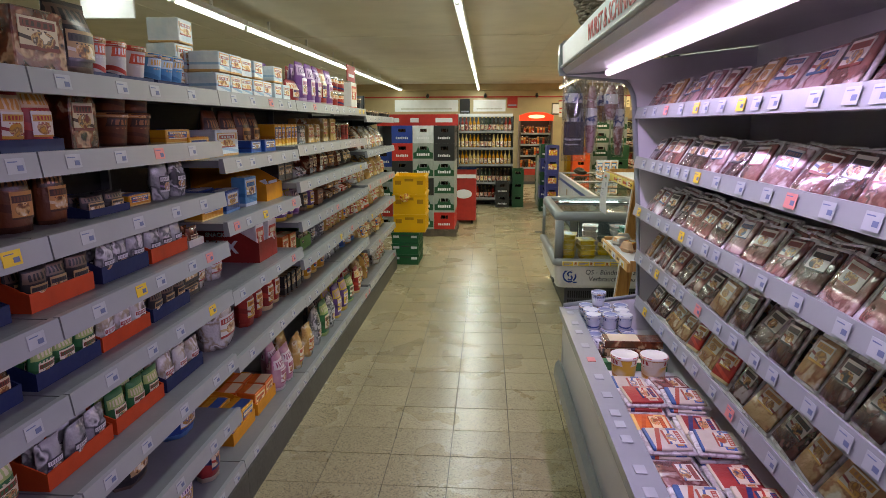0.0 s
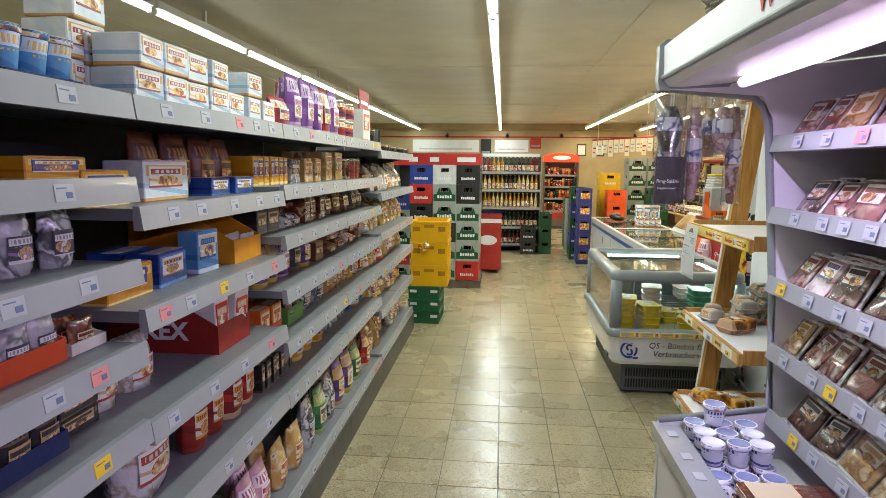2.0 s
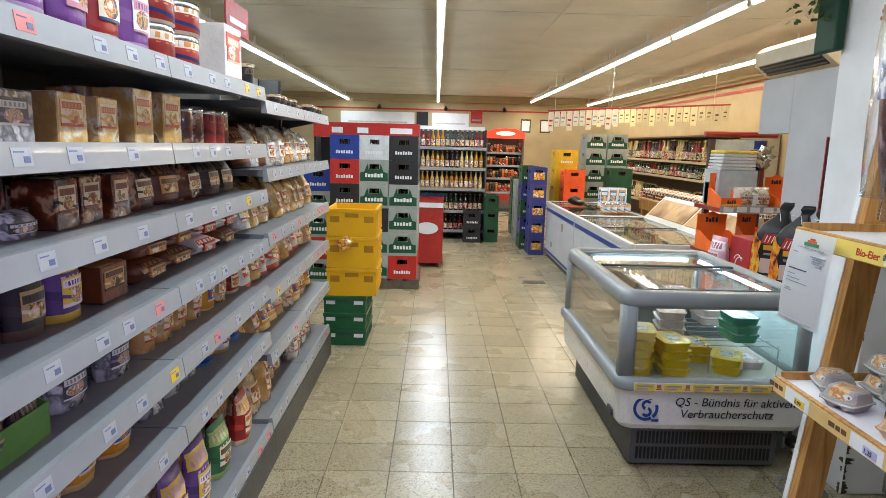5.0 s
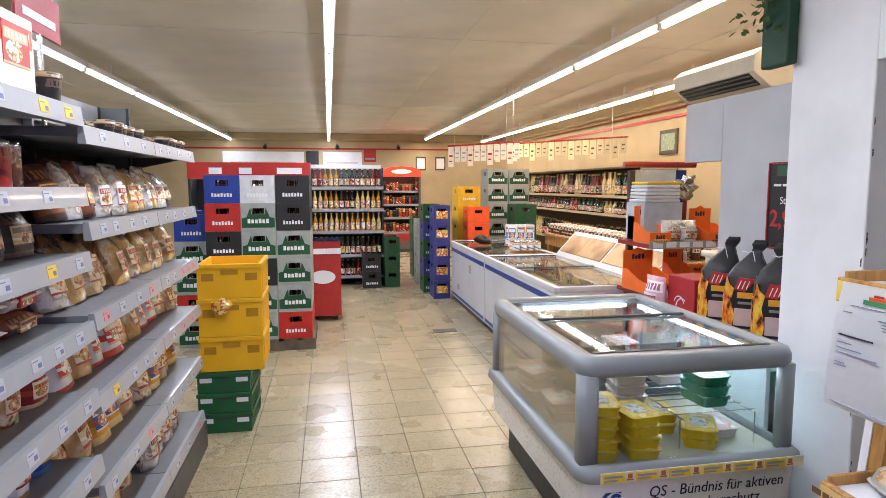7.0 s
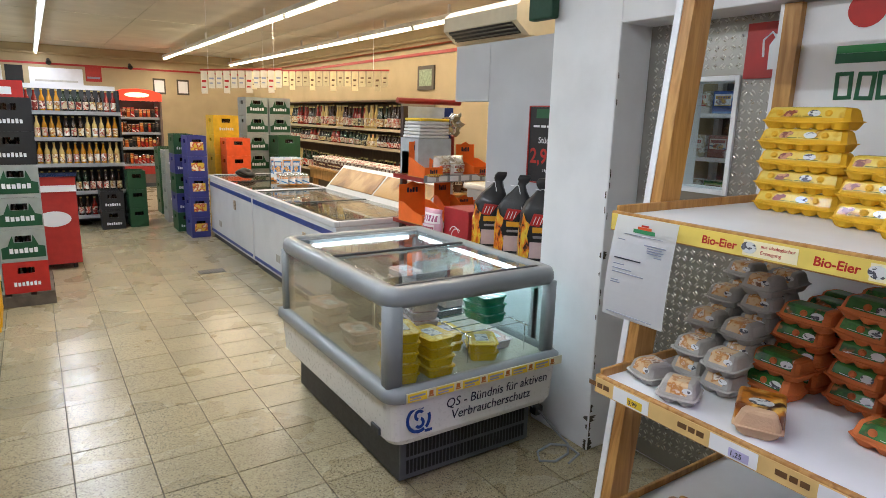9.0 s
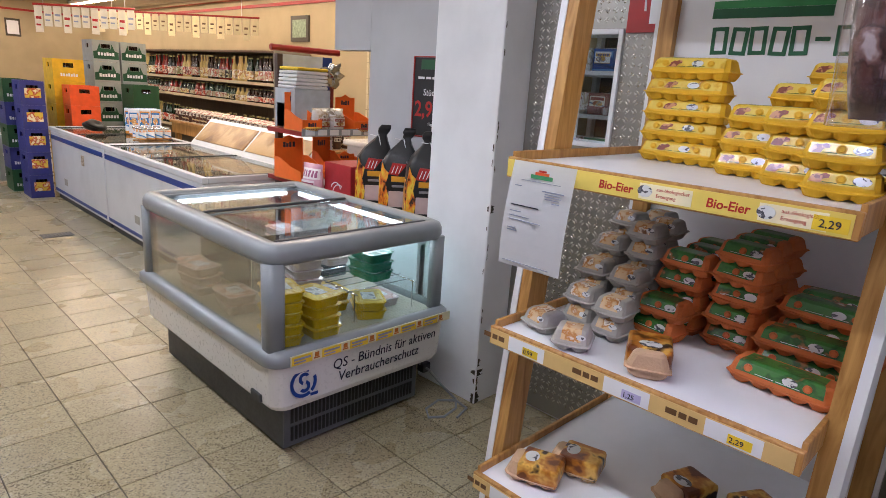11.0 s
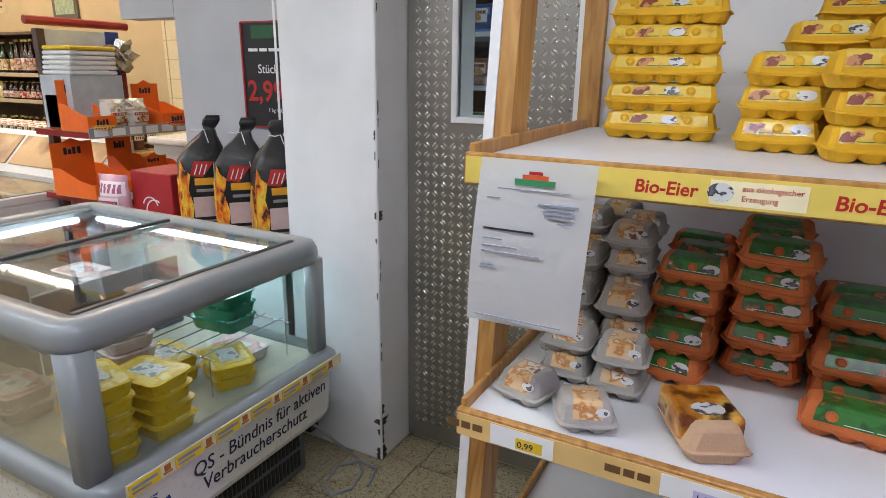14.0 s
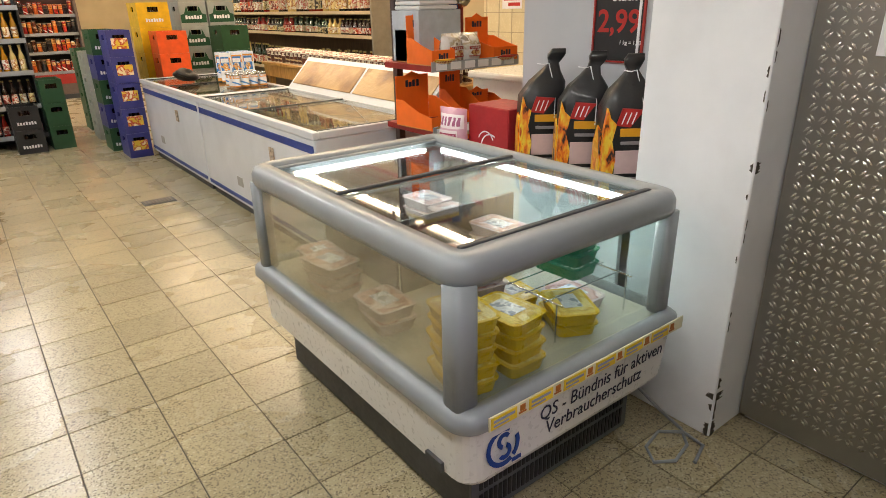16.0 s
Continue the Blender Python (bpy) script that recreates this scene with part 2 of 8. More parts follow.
def tile_mat():
    m, t, b = base_mat("terrazzo_tile")
    N, L = t.nodes, t.links
    geo, oi = N.new("ShaderNodeNewGeometry"), N.new("ShaderNodeObjectInfo")
    v = N.new("ShaderNodeTexVoronoi")
    v.inputs["Scale"].default_value = 190
    n = N.new("ShaderNodeTexNoise")
    n.inputs["Scale"].default_value, n.inputs["Detail"].default_value = 2.2, 8
    n2 = N.new("ShaderNodeTexNoise")
    n2.inputs["Scale"].default_value, n2.inputs["Detail"].default_value = 45, 4
    for k in (v, n, n2):
        L.new(geo.outputs["Position"], k.inputs["Vector"])
    r1 = N.new("ShaderNodeValToRGB")
    e = r1.color_ramp.elements
    e[0].color, e[1].color = (*C("85785f"), 1), (*C("a69a7a"), 1)
    e[0].position, e[1].position = 0.02, 0.32
    sep = N.new("ShaderNodeSeparateColor")
    L.new(v.outputs["Color"], sep.inputs[0])
    L.new(sep.outputs[0], r1.inputs["Fac"])
    e2 = e.new(0.06)
    e2.color = (*C("645b48"), 1)
    e3 = e.new(0.93)
    e3.color = (*C("a69a7a"), 1)
    e4 = e.new(0.95)
    e4.color = (*C("b8ad90"), 1)
    r2 = N.new("ShaderNodeMapRange")
    r2.inputs["From Min"].default_value, r2.inputs["From Max"].default_value, r2.inputs["To Min"].default_value, r2.inputs["To Max"].default_value = 0.3, 0.7, 0.975, 1.02
    L.new(n.outputs["Fac"], r2.inputs["Value"])
    r3 = N.new("ShaderNodeMapRange")
    r3.inputs["To Min"].default_value, r3.inputs["To Max"].default_value = 0.88, 1.08
    L.new(oi.outputs["Random"], r3.inputs["Value"])
    mu = N.new("ShaderNodeMath")
    mu.operation = "MULTIPLY"
    L.new(r2.outputs[0], mu.inputs[0])
    L.new(r3.outputs[0], mu.inputs[1])
    sc = N.new("ShaderNodeVectorMath")
    sc.operation = "SCALE"
    L.new(r1.outputs["Color"], sc.inputs[0])
    L.new(mu.outputs[0], sc.inputs["Scale"])
    L.new(sc.outputs[0], b.inputs["Base Color"])
    r4 = N.new("ShaderNodeMapRange")
    r4.inputs["From Min"].default_value, r4.inputs["From Max"].default_value, r4.inputs["To Min"].default_value, r4.inputs["To Max"].default_value = 0.3, 0.7, 0.27, 0.28
    L.new(n.outputs["Fac"], r4.inputs["Value"])
    L.new(r4.outputs[0], b.inputs["Roughness"])
    bp = N.new("ShaderNodeBump")
    bp.inputs["Strength"].default_value, bp.inputs["Distance"].default_value = 0.08, 0.004
    L.new(n2.outputs["Fac"], bp.inputs["Height"])
    L.new(bp.outputs[0], b.inputs["Normal"])
    MATS["tile"] = m
    return m


def wood_mat(name, a, b_):
    m, t, b = base_mat(name)
    N, L = t.nodes, t.links
    tc = N.new("ShaderNodeTexCoord")
    mp = N.new("ShaderNodeMapping")
    mp.inputs["Scale"].default_value = (22, 22, 2.5)
    L.new(tc.outputs["Object"], mp.inputs[0])
    n = N.new("ShaderNodeTexNoise")
    n.inputs["Scale"].default_value, n.inputs["Detail"].default_value, n.inputs["Distortion"].default_value = 1.6, 6, 1.2
    L.new(mp.outputs[0], n.inputs["Vector"])
    r = N.new("ShaderNodeValToRGB")
    e = r.color_ramp.elements
    e[0].color, e[1].color, e[0].position, e[1].position = (*C(a), 1), (*C(b_), 1), 0.3, 0.7
    L.new(n.outputs["Fac"], r.inputs[0])
    L.new(r.outputs[0], b.inputs["Base Color"])
    bp = N.new("ShaderNodeBump")
    bp.inputs["Strength"].default_value, bp.inputs["Distance"].default_value = 0.15, 0.003
    L.new(n.outputs["Fac"], bp.inputs["Height"])
    L.new(bp.outputs[0], b.inputs["Normal"])
    b.inputs["Roughness"].default_value = 0.45
    MATS[name] = m
    return m


WALL = M("wall_paint", C("b3a27e"), 0.7, vary=0.06, scale=3, bump=0.08, bscale=80, stain=0.1)
WHITE = M("white_paint", C("e9eaed"), 0.45, vary=0.05, scale=5, bump=0.05, bscale=40, stain=0.08)
GREYWALL = M("grey_panel", C("b9bcc2"), 0.5, vary=0.05, scale=4, stain=0.06)
CEILING = M("ceiling_paint", C("e2dfd6"), 0.85, vary=0.06, scale=1.5, bump=0.1, bscale=120, stain=0.08)
STEEL = M("shelf_steel", C("777a7d"), 0.38, vary=0.06, scale=9, bump=0.02, stain=0.12)
RAIL = M("price_rail", C("9a9da1"), 0.35, vary=0.04, scale=9, bump=0.02, coat=0.3)
# near-black instead of grey steel: shade between the shelves put into the colour
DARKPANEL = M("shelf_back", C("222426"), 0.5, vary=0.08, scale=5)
KICK = M("kick_plate", C("4b4a48"), 0.5, vary=0.25, scale=7, stain=0.3)
RED = M("red_paint", C("a62a24"), 0.45)
GREYPL = M("grey_plastic", C("898e91"), 0.35, vary=0.05, scale=8, bump=0.03, coat=0.2, stain=0.08)
DARKPL = M("dark_plastic", C("3b3d40"), 0.5, vary=0.15)
BLACK = M("black_plastic", C("161616"), 0.4, vary=0.2)
CASEW = M("case_white", C("dfdedb"), 0.3, vary=0.03, scale=6, bump=0.02, coat=0.4, stain=0.07)
COOLW = M("cooler_white", C("dedce0"), 0.4, vary=0.03, scale=6, coat=0.2, stain=0.05)
CHROME = M("chrome", C("c9cbcd"), 0.2, metal=1.0, vary=0.08)
ALU = M("aluminium", C("b4b6b8"), 0.3, metal=1.0, vary=0.15, scale=9, bump=0.03)
GROUT = M("grout", C("4e4839"), 0.8, vary=0.2)
WOOD = wood_mat("pine", "9a6a30", "c99a57")
TILE = tile_mat()
GLASS = glass("clear_glass", (0.935, 0.975, 0.97))
GLASSG = glass("tinted_glass", (0.90, 0.90, 0.86), 0.26, 0.85, 0.10)
FILM = glass("film", (0.95, 0.95, 0.96), 0.12, 0.8, 0.1)
TUBE = glow("tube_glow", (1.0, 0.95, 0.87), 9.0)
TUBEW = glow("tube_glow_warm", (1.0, 0.80, 0.54), 10.0)
PINKT = glow("tube_glow_pink", (0.93, 0.66, 1.0), 4.0)
COOLT = glow("tube_glow_cool", (0.9, 0.95, 1.0), 7.0)
PAPER = M("paper", C("e6e7ea"), 0.7, vary=0.02, scale=5)
INK = M("ink", C("23253a"), 0.6)
INKG = M("pale_ink", C("8f96ac"), 0.6)
TICKINK = M("ticket_ink", C("6a7498"), 0.6)
INKBLUE = M("blue_ink", C("123a86"), 0.5)
INKRED = M("red_ink", C("b3221c"), 0.5)
YELTAG = M("yellow_tag", C("e6c52c"), 0.5)
EMBLEM = P("emblem_print", ["dfe0dc", "d6d8d8", "3a3a44", "6a6a70"], 110, bump=0.0, stops=(0.0, 0.52, 0.58, 0.7))
GREEN = M("green_plastic", C("1f5a35"), 0.4, vary=0.1, rand=0.1)
YELLOW = M("yellow_plastic", C("e0ac0a"), 0.4, vary=0.06, scale=6, rand=0.05)


# ---- mesh tools ----
def bx(bm, x0, x1, y0, y1, z0, z1, bev=0.0, seg=2):
    vs = [bm.verts.new((x, y, z)) for z in (z0, z1) for y in (y0, y1) for x in (x0, x1)]
    fs = [bm.faces.new([vs[i] for i in f]) for f in ((0, 2, 3, 1), (4, 5, 7, 6), (0, 1, 5, 4), (2, 6, 7, 3), (0, 4, 6, 2), (1, 3, 7, 5))]
    if bev:
        es = {e for f in fs for e in f.edges}
        bmesh.ops.bevel(bm, geom=list(es), offset=bev, segments=seg, profile=0.5, affect="EDGES")
    return bm


def box(x0, x1, y0, y1, z0, z1, bev=0.0, seg=2):
    return bx(bmesh.new(), x0, x1, y0, y1, z0, z1, bev, seg)


def prism(bm, poly, axis, a0, a1):
    """A polygon in the plane across axis, drawn out along it; poly in the order of the other two axes."""
    def at(p, a):
        return {"x": (a, p[0], p[1]), "y": (p[0], a, p[1]), "z": (p[0], p[1], a)}[axis]
    lo, hi = [bm.verts.new(at(p, a0)) for p in poly], [bm.verts.new(at(p, a1)) for p in poly]
    n = len(poly)
    bm.faces.new(lo[::-1]), bm.faces.new(hi)
    for i in range(n):
        bm.faces.new((lo[i], lo[(i + 1) % n], hi[(i + 1) % n], hi[i]))
    bmesh.ops.recalc_face_normals(bm, faces=bm.faces[:])
    return bm


def lathe(bm, prof, seg=14, at=(0, 0, 0), close=True):
    """Turned shape: prof holds (radius, z)."""
    rings = [[bm.verts.new((at[0] + r * math.cos(2 * math.pi * i / seg), at[1] + r * math.sin(2 * math.pi * i / seg), at[2] + z)) for i in range(seg)] for r, z in prof]
    for a, b in zip(rings, rings[1:]):
        for i in range(seg):
            bm.faces.new((a[i], a[(i + 1) % seg], b[(i + 1) % seg], b[i]))
    if close:
        bm.faces.new(rings[0][::-1]), bm.faces.new(rings[-1])
    return bm


def tube(bm, pts, r, seg=8):
    pts = [Vector(p) for p in pts]
    rings = []
    for i, p in enumerate(pts):
        d = (pts[min(i + 1, len(pts) - 1)] - pts[max(i - 1, 0)]).normalized()
        u = d.orthogonal().normalized() if abs(d.z) > 0.95 else d.cross(Vector((0, 0, 1))).normalized()
        w = d.cross(u)
        rings.append([bm.verts.new(p + r * (math.cos(2 * math.pi * k / seg) * u + math.sin(2 * math.pi * k / seg) * w)) for k in range(seg)])
    for a, b in zip(rings, rings[1:]):
        for k in range(seg):
            bm.faces.new((a[k], a[(k + 1) % seg], b[(k + 1) % seg], b[k]))
    bm.faces.new(rings[0][::-1]), bm.faces.new(rings[-1])
    bmesh.ops.recalc_face_normals(bm, faces=bm.faces[:])
    return bm


def mesh_from(name, bm, material, smooth=False):
    me = bpy.data.meshes.new(name)
    bm.to_mesh(me)
    bm.free()
    me.materials.append(material)
    if smooth:
        me.polygons.foreach_set("use_smooth", [True] * len(me.polygons))
    return me


def part(name, bm, material, parent=None, label="", smooth=False, m=None):
    ob = new(name, mesh_from(name, bm, material, smooth))
    if parent is not None:
        ob.parent = parent
    if m is not None:
        ob.matrix_basis = m
    return tagged(ob, label)


def thing(name, label, category, m=None, group="", kind=""):
    ob = new(name)
    ob.empty_display_size = 0.1
    if m is not None:
        ob.matrix_basis = m
    return tagged(ob, label, category, group, kind)


def setting(name, bm, material, label="", category=""):
    return tagged(part(name, bm, material), label, category, kind="structure")


CACHE = {}


def shared(key, build, material, smooth=False):
    if key not in CACHE:
        CACHE[key] = mesh_from(key[0], build(), material, smooth)
    return CACHE[key]


def child(name, mesh, parent, label="", m=None):
    ob = new(name, mesh)
    ob.parent = parent
    if m is not None:
        ob.matrix_basis = m
    return tagged(ob, label)


def words(text, size, material, parent, m, name="lettering", bold=0.0, align="LEFT", shear=0.0):
    """Text laid flat in its own plane: x to the right, y up, facing z."""
    cu = bpy.data.curves.new("text", "FONT")
    cu.body, cu.size, cu.extrude, cu.align_x, cu.offset, cu.shear = text, size, 0.0006, align, bold, shear
    cu.resolution_u = 3
    ob = bpy.data.objects.new("text", cu)
    me = bpy.data.meshes.new_from_object(ob)
    bpy.data.objects.remove(ob)
    me.materials.clear()
    me.materials.append(material)
    return child(name, me, parent, "", m)


def bars(widths, size, gap, material, parent, m, name="lettering_bar"):
    bm = bmesh.new()
    x = 0
    for w in widths:
        bx(bm, x, x + w, 0, size, 0, 0.0008)
        x += w + gap
    return part(name, bm, material, parent, m=m)


# facing matrices for flat marks: mark plane x right, y up, z outwards
def face_mx(x, y, z):
    """Upright, facing -x, reading towards -y."""
    return Matrix(((0, 0, -1, x), (-1, 0, 0, y), (0, 1, 0, z), (0, 0, 0, 1)))


def face_px(x, y, z):
    """Upright, facing +x, reading towards +y."""
    return Matrix(((0, 0, 1, x), (1, 0, 0, y), (0, 1, 0, z), (0, 0, 0, 1)))


def face_my(x, y, z):
    """Upright, facing -y, reading towards +x."""
    return Matrix(((1, 0, 0, x), (0, 0, -1, y), (0, 1, 0, z), (0, 0, 0, 1)))


# ---- structure ----
XL, XR, YB, YF = -6.0, 4.0, -1.5, 21.2
setting("floor", box(XL - 0.2, XR + 1.7, YB - 0.2, YF + 0.2, -0.12, -0.004), GROUT, "grey joint bed under the terrazzo tile floor", "floor")
setting("ceiling", box(XL - 0.2, XR + 1.7, YB - 0.2, YF + 0.2, CEIL, CEIL + 0.15), CEILING, "cream painted plaster ceiling of the shop", "ceiling")
bm = bmesh.new()
for yy in (2.0, 6.6, 11.2, 15.8, 20.0):
    bx(bm, XL, XR, yy, yy + 0.012, CEIL - 0.006, CEIL - 0.001)
for xx in (-3.6, 0.75, 2.9):
    bx(bm, xx, xx + 0.012, YB, YF, CEIL - 0.012, CEIL - 0.007)
setting("ceiling_trim", bm, CEILING, "thin cover strips over the ceiling joints", "trim")
setting("wall_north", box(XL - 0.2, XR + 1.7, YF, YF + 0.2, 0, CEIL - 0.002), WALL, "cream painted far wall with a red line", "wall")
setting("wall_south", box(XL - 0.2, XR + 1.7, YB - 0.2, YB, 0, CEIL - 0.002), WALL, "cream painted wall at the shop's start", "wall")
setting("wall_west", box(XL - 0.2, XL, YB, YF, 0, CEIL - 0.002), WALL, "cream painted side wall", "wall")
setting("wall_east", box(XR, XR + 0.2, 9.2, YF, 0, CEIL - 0.002), WALL, "warm cream painted wall over the wine shelves", "wall")
setting("trim_north", box(XL, XR, YF - 0.02, YF, 2.40, 2.44), RED, "red painted line along the far wall", "trim")
setting("trim_east", box(XR - 0.02, XR, 9.3, YF - 0.03, 2.38, 2.42), RED, "red painted line along the side wall", "trim")
bm = bmesh.new()
tube(bm, [(XL, YF - 0.06, 2.62), (XR - 0.05, YF - 0.06, 2.62)], 0.025)
tube(bm, [(XR - 0.06, YF - 0.07, 2.58), (XR - 0.06, 9.4, 2.58)], 0.025)
setting("wall_pipe", bm, WALL, "painted pipe run below the ceiling", "pipe")
bm = bmesh.new()
tube(bm, [(XR - 0.05, 20.9, 2.50), (XR - 0.05, 12.0, 2.50)], 0.012)
setting("copper_pipe", bm, M("copper", C("a4532e"), 0.4, metal=0.6), "thin copper pipe along the side wall", "pipe")

# cold room block: door wall, pillar, grey partition
DX = 1.65
bm = bmesh.new()
for a, b_, c, d in ((YB, 7.20, 0, CEIL - 0.002), (7.42, 7.60, 0, CEIL - 0.002), (7.20, 7.42, 0, 1.29), (7.20, 7.42, 1.71, CEIL - 0.002)):
    bx(bm, DX + 0.02, DX + 0.12, a, b_, c, d)
setting("wall_coldroom", bm, WHITE, "white cold room wall", "wall")
# two walls added to keep sky light out of the cold room
setting("wall_coldroom_east", box(3.0, 3.1, YB, 8.02, 0, CEIL - 0.002), WHITE, "white wall added to close the cold room against sky light", "wall")
setting("wall_coldroom_south", box(1.78, 3.0, 5.4, 5.5, 0, CEIL - 0.002), WHITE, "white wall added to close the cold room against sky light", "wall")
lamp_area("coldroom_light", (2.3, 7.3, 2.5), 0.3, 0.6, (0.9, 0.95, 1.0), 7)
pil = box(1.46, DX + 0.10, 7.62, 8.02, 0, CEIL - 0.002, 0.006)
setting("pillar", pil, WHITE, "white painted pillar with scuffed corner", "pillar")
# worn patches at the pillar's corner
rnd = random.Random(5)
DARKWEAR = M("bare_plaster", C("4a443c"), 0.9, vary=0.4, scale=40)
def wear(z0, z1, reach, face, n=9):
    """A ragged chip that starts at the pillar's corner and eats into one face."""
    bmw = bmesh.new()
    out = [(reach * rnd.uniform(0.35, 1.0), z0 + (z1 - z0) * (i + rnd.uniform(-0.3, 0.3)) / n) for i in range(n + 1)]
    pts = [(0.0, z0 - 0.004)] + out + [(0.0, z1 + 0.004)]
    if face == "x":
        prism(bmw, [(7.6265 + u, z) for u, z in pts], "x", 1.4586, 1.4612)
    else:
        prism(bmw, [(1.4665 + u, z) for u, z in pts], "y", 7.6186, 7.6212)
    tagged(part("chipped_patch", bmw, DARKWEAR), "chipped paint patch on the pillar corner", "wear", kind="structure")


for z0, z1, reach in ((0.004, 0.06, 0.030), (0.075, 0.14, 0.012), (0.15, 0.175, 0.045), (0.20, 0.235, 0.020), (0.945, 0.975, 0.030), (0.42, 0.45, 0.006), (1.3, 1.34, 0.005)):
    wear(z0, z1, reach, "y")
for z0, z1, reach in ((0.004, 0.05, 0.020), (0.11, 0.13, 0.012), (0.155, 0.172, 0.03), (0.95, 0.97, 0.012)):
    wear(z0, z1, reach, "x")
for k in range(12):
    zc = rnd.uniform(0.24, 1.75)
    wear(zc, zc + rnd.uniform(0.008, 0.03), rnd.uniform(0.004, 0.009), "yx"[k % 3 == 0])
setting("door_lintel", box(1.46, DX - 0.002, 5.82, 7.619, 1.945, CEIL - 0.002, 0.004), WHITE, "white beam over the cold room door", "lintel")
setting("wall_partition", box(1.74, 1.84, 8.02, 8.86, 0, 1.995), GREYWALL, "light grey partition panel beside the pillar", "wall")
setting("wall_lintel", box(1.74, 1.84, 8.863, 9.22, 1.65, 1.995), GREYWALL, "light grey panel over the passage", "wall")
setting("wall_meatroom", box(1.85, XR + 1.5, 8.02, 8.12, 0, CEIL - 0.002), WALL, "cream wall behind the meat counter", "wall")
setting("wall_nook", box(XR + 1.5, XR + 1.7, 8.12, 9.2, 0, CEIL - 0.002), WALL, "cream wall closing the nook", "wall")
setting("wall_nook_north", box(XR + 0.2, XR + 1.7, 9.2, 9.4, 0, CEIL - 0.002), WALL, "cream wall closing the nook", "wall")

# chequer plate door with its small window
door = thing("door_1", "checker plate cold room door with a small window", "door", kind="structure")
WY0, WY1, WZ0, WZ1 = 7.20, 7.42, 1.29, 1.71
PLATE = M("checker_plate", C("a3a19b"), 0.36, metal=0.9, vary=0.06, scale=3, bump=0.0, bscale=40, stain=0.12)
# ridges belong to the same plate; the paler colour paints in their glints
RIDGE = M("ridge_glint", C("c4c2bc"), 0.28, metal=1.0, vary=0.05, bump=0.0)
bm = bmesh.new()
Y0, Y1 = 6.0, 7.615
for a, b_, c, d in ((Y0, WY0, 0.02, 2.15), (WY1, Y1, 0.02, 2.15), (WY0, WY1, 0.02, WZ0), (WY0, WY1, WZ1, 2.15)):
    bx(bm, DX, DX + 0.018, a, b_, c, d)
part("plate", bm, PLATE, door)
bm = bmesh.new()
n = 0
for i in range(int(1.0 / 0.034)):
    for j in range(int(2.1 / 0.034)):
        y, z = 6.62 + i * 0.034, 0.10 + j * 0.034
        if y > Y1 - 0.012 or (WY0 - 0.035 < y < WY1 + 0.035 and WZ0 - 0.04 < z < WZ1 + 0.04):
            continue
        s = 1 if (i + j) % 2 else -1
        a, h = 0.0130, 0.0044
        u, w = (a * 0.707, s * a * 0.707), (-s * h * 0.707, h * 0.707)
        yc, zc = y, z
        for side in (-1, 1):
          y, z = yc + side * w[0] * 1.35, zc + side * w[1] * 1.35
          ring = [bm.verts.new((DX, y + p * u[0] + q * w[0], z + p * u[1] + q * w[1])) for p, q in ((-1, 0), (0, -1), (1, 0), (0, 1))]
          tip = [bm.verts.new((DX - 0.0042, y + p * u[0] * 0.5, z + p * u[1] * 0.5)) for p in (-1, 1)]
          for f in ((ring[0], ring[1], tip[0]), (ring[1], ring[2], tip[1]), (ring[2], ring[3], tip[1]), (ring[3], ring[0], tip[0]), (ring[1], tip[1], tip[0]), (ring[3], tip[0], tip[1])):
              bm.faces.new(f)
bmesh.ops.recalc_face_normals(bm, faces=bm.faces[:])
tagged(part("tread_ridges", bm, RIDGE, door, smooth=True), kind="stuff")
bm = bmesh.new()
for a, b_, c, d in ((WY0 - 0.02, WY0, WZ0 - 0.02, WZ1 + 0.02), (WY1, WY1 + 0.02, WZ0 - 0.02, WZ1 + 0.02), (WY0, WY1, WZ0 - 0.02, WZ0), (WY0, WY1, WZ1, WZ1 + 0.02)):
    bx(bm, DX - 0.012, DX + 0.018, a, b_, c, d, 0.002, 1)
part("window_frame", bm, WHITE, door, "white window frame")
part("pane", box(DX + 0.004, DX + 0.008, WY0, WY1, WZ0, WZ1), GLASS, door)
# shelf seen through the door's window
cs = thing("coldroom_shelf", "white shelf with wrapped goods inside the cold room", "shelf", pose(2.25, 6.6, 0))
for z in (0.9, 1.15, 1.38, 1.6, 1.85):
    part("shelf_board", box(0, 0.4, 0, 1.3, z - 0.02, z), WHITE, cs)
for y in (0.0, 1.27):
    part("upright", box(0.36, 0.40, y, y + 0.03, 0, 2.1), WHITE, cs)
    part("upright", box(0.0, 0.03, y, y + 0.03, 0, 2.1), WHITE, cs)
part("back_panel", box(0.401, 0.42, 0, 1.3, 0, 2.1), DARKPL, cs)
# fire extinguisher sign
sign = thing("fire_extinguisher_sign", "red square fire extinguisher sign on the door", "sign")
part("plate", box(DX - 0.012, DX - 0.006, 7.0, 7.17, 1.715, 1.912), M("sign_red", C("a81f1f"), 0.4), sign)
bm = bmesh.new()
lathe(bm, [(0.030, 0), (0.032, 0.085), (0.014, 0.11), (0.014, 0.122)], 12)
bmesh.ops.scale(bm, vec=(0.05, 1, 1), verts=bm.verts[:])
part("bottle_mark", bm, WHITE, sign, m=pose(DX - 0.0135, 7.05, 1.745))
bm = bmesh.new()
tube(bm, [(DX - 0.0135, 7.05, 1.845), (DX - 0.0135, 7.075, 1.875), (DX - 0.0135, 7.105, 1.85), (DX - 0.0135, 7.10, 1.79)], 0.004, 6)
part("hose_mark", bm, WHITE, sign)

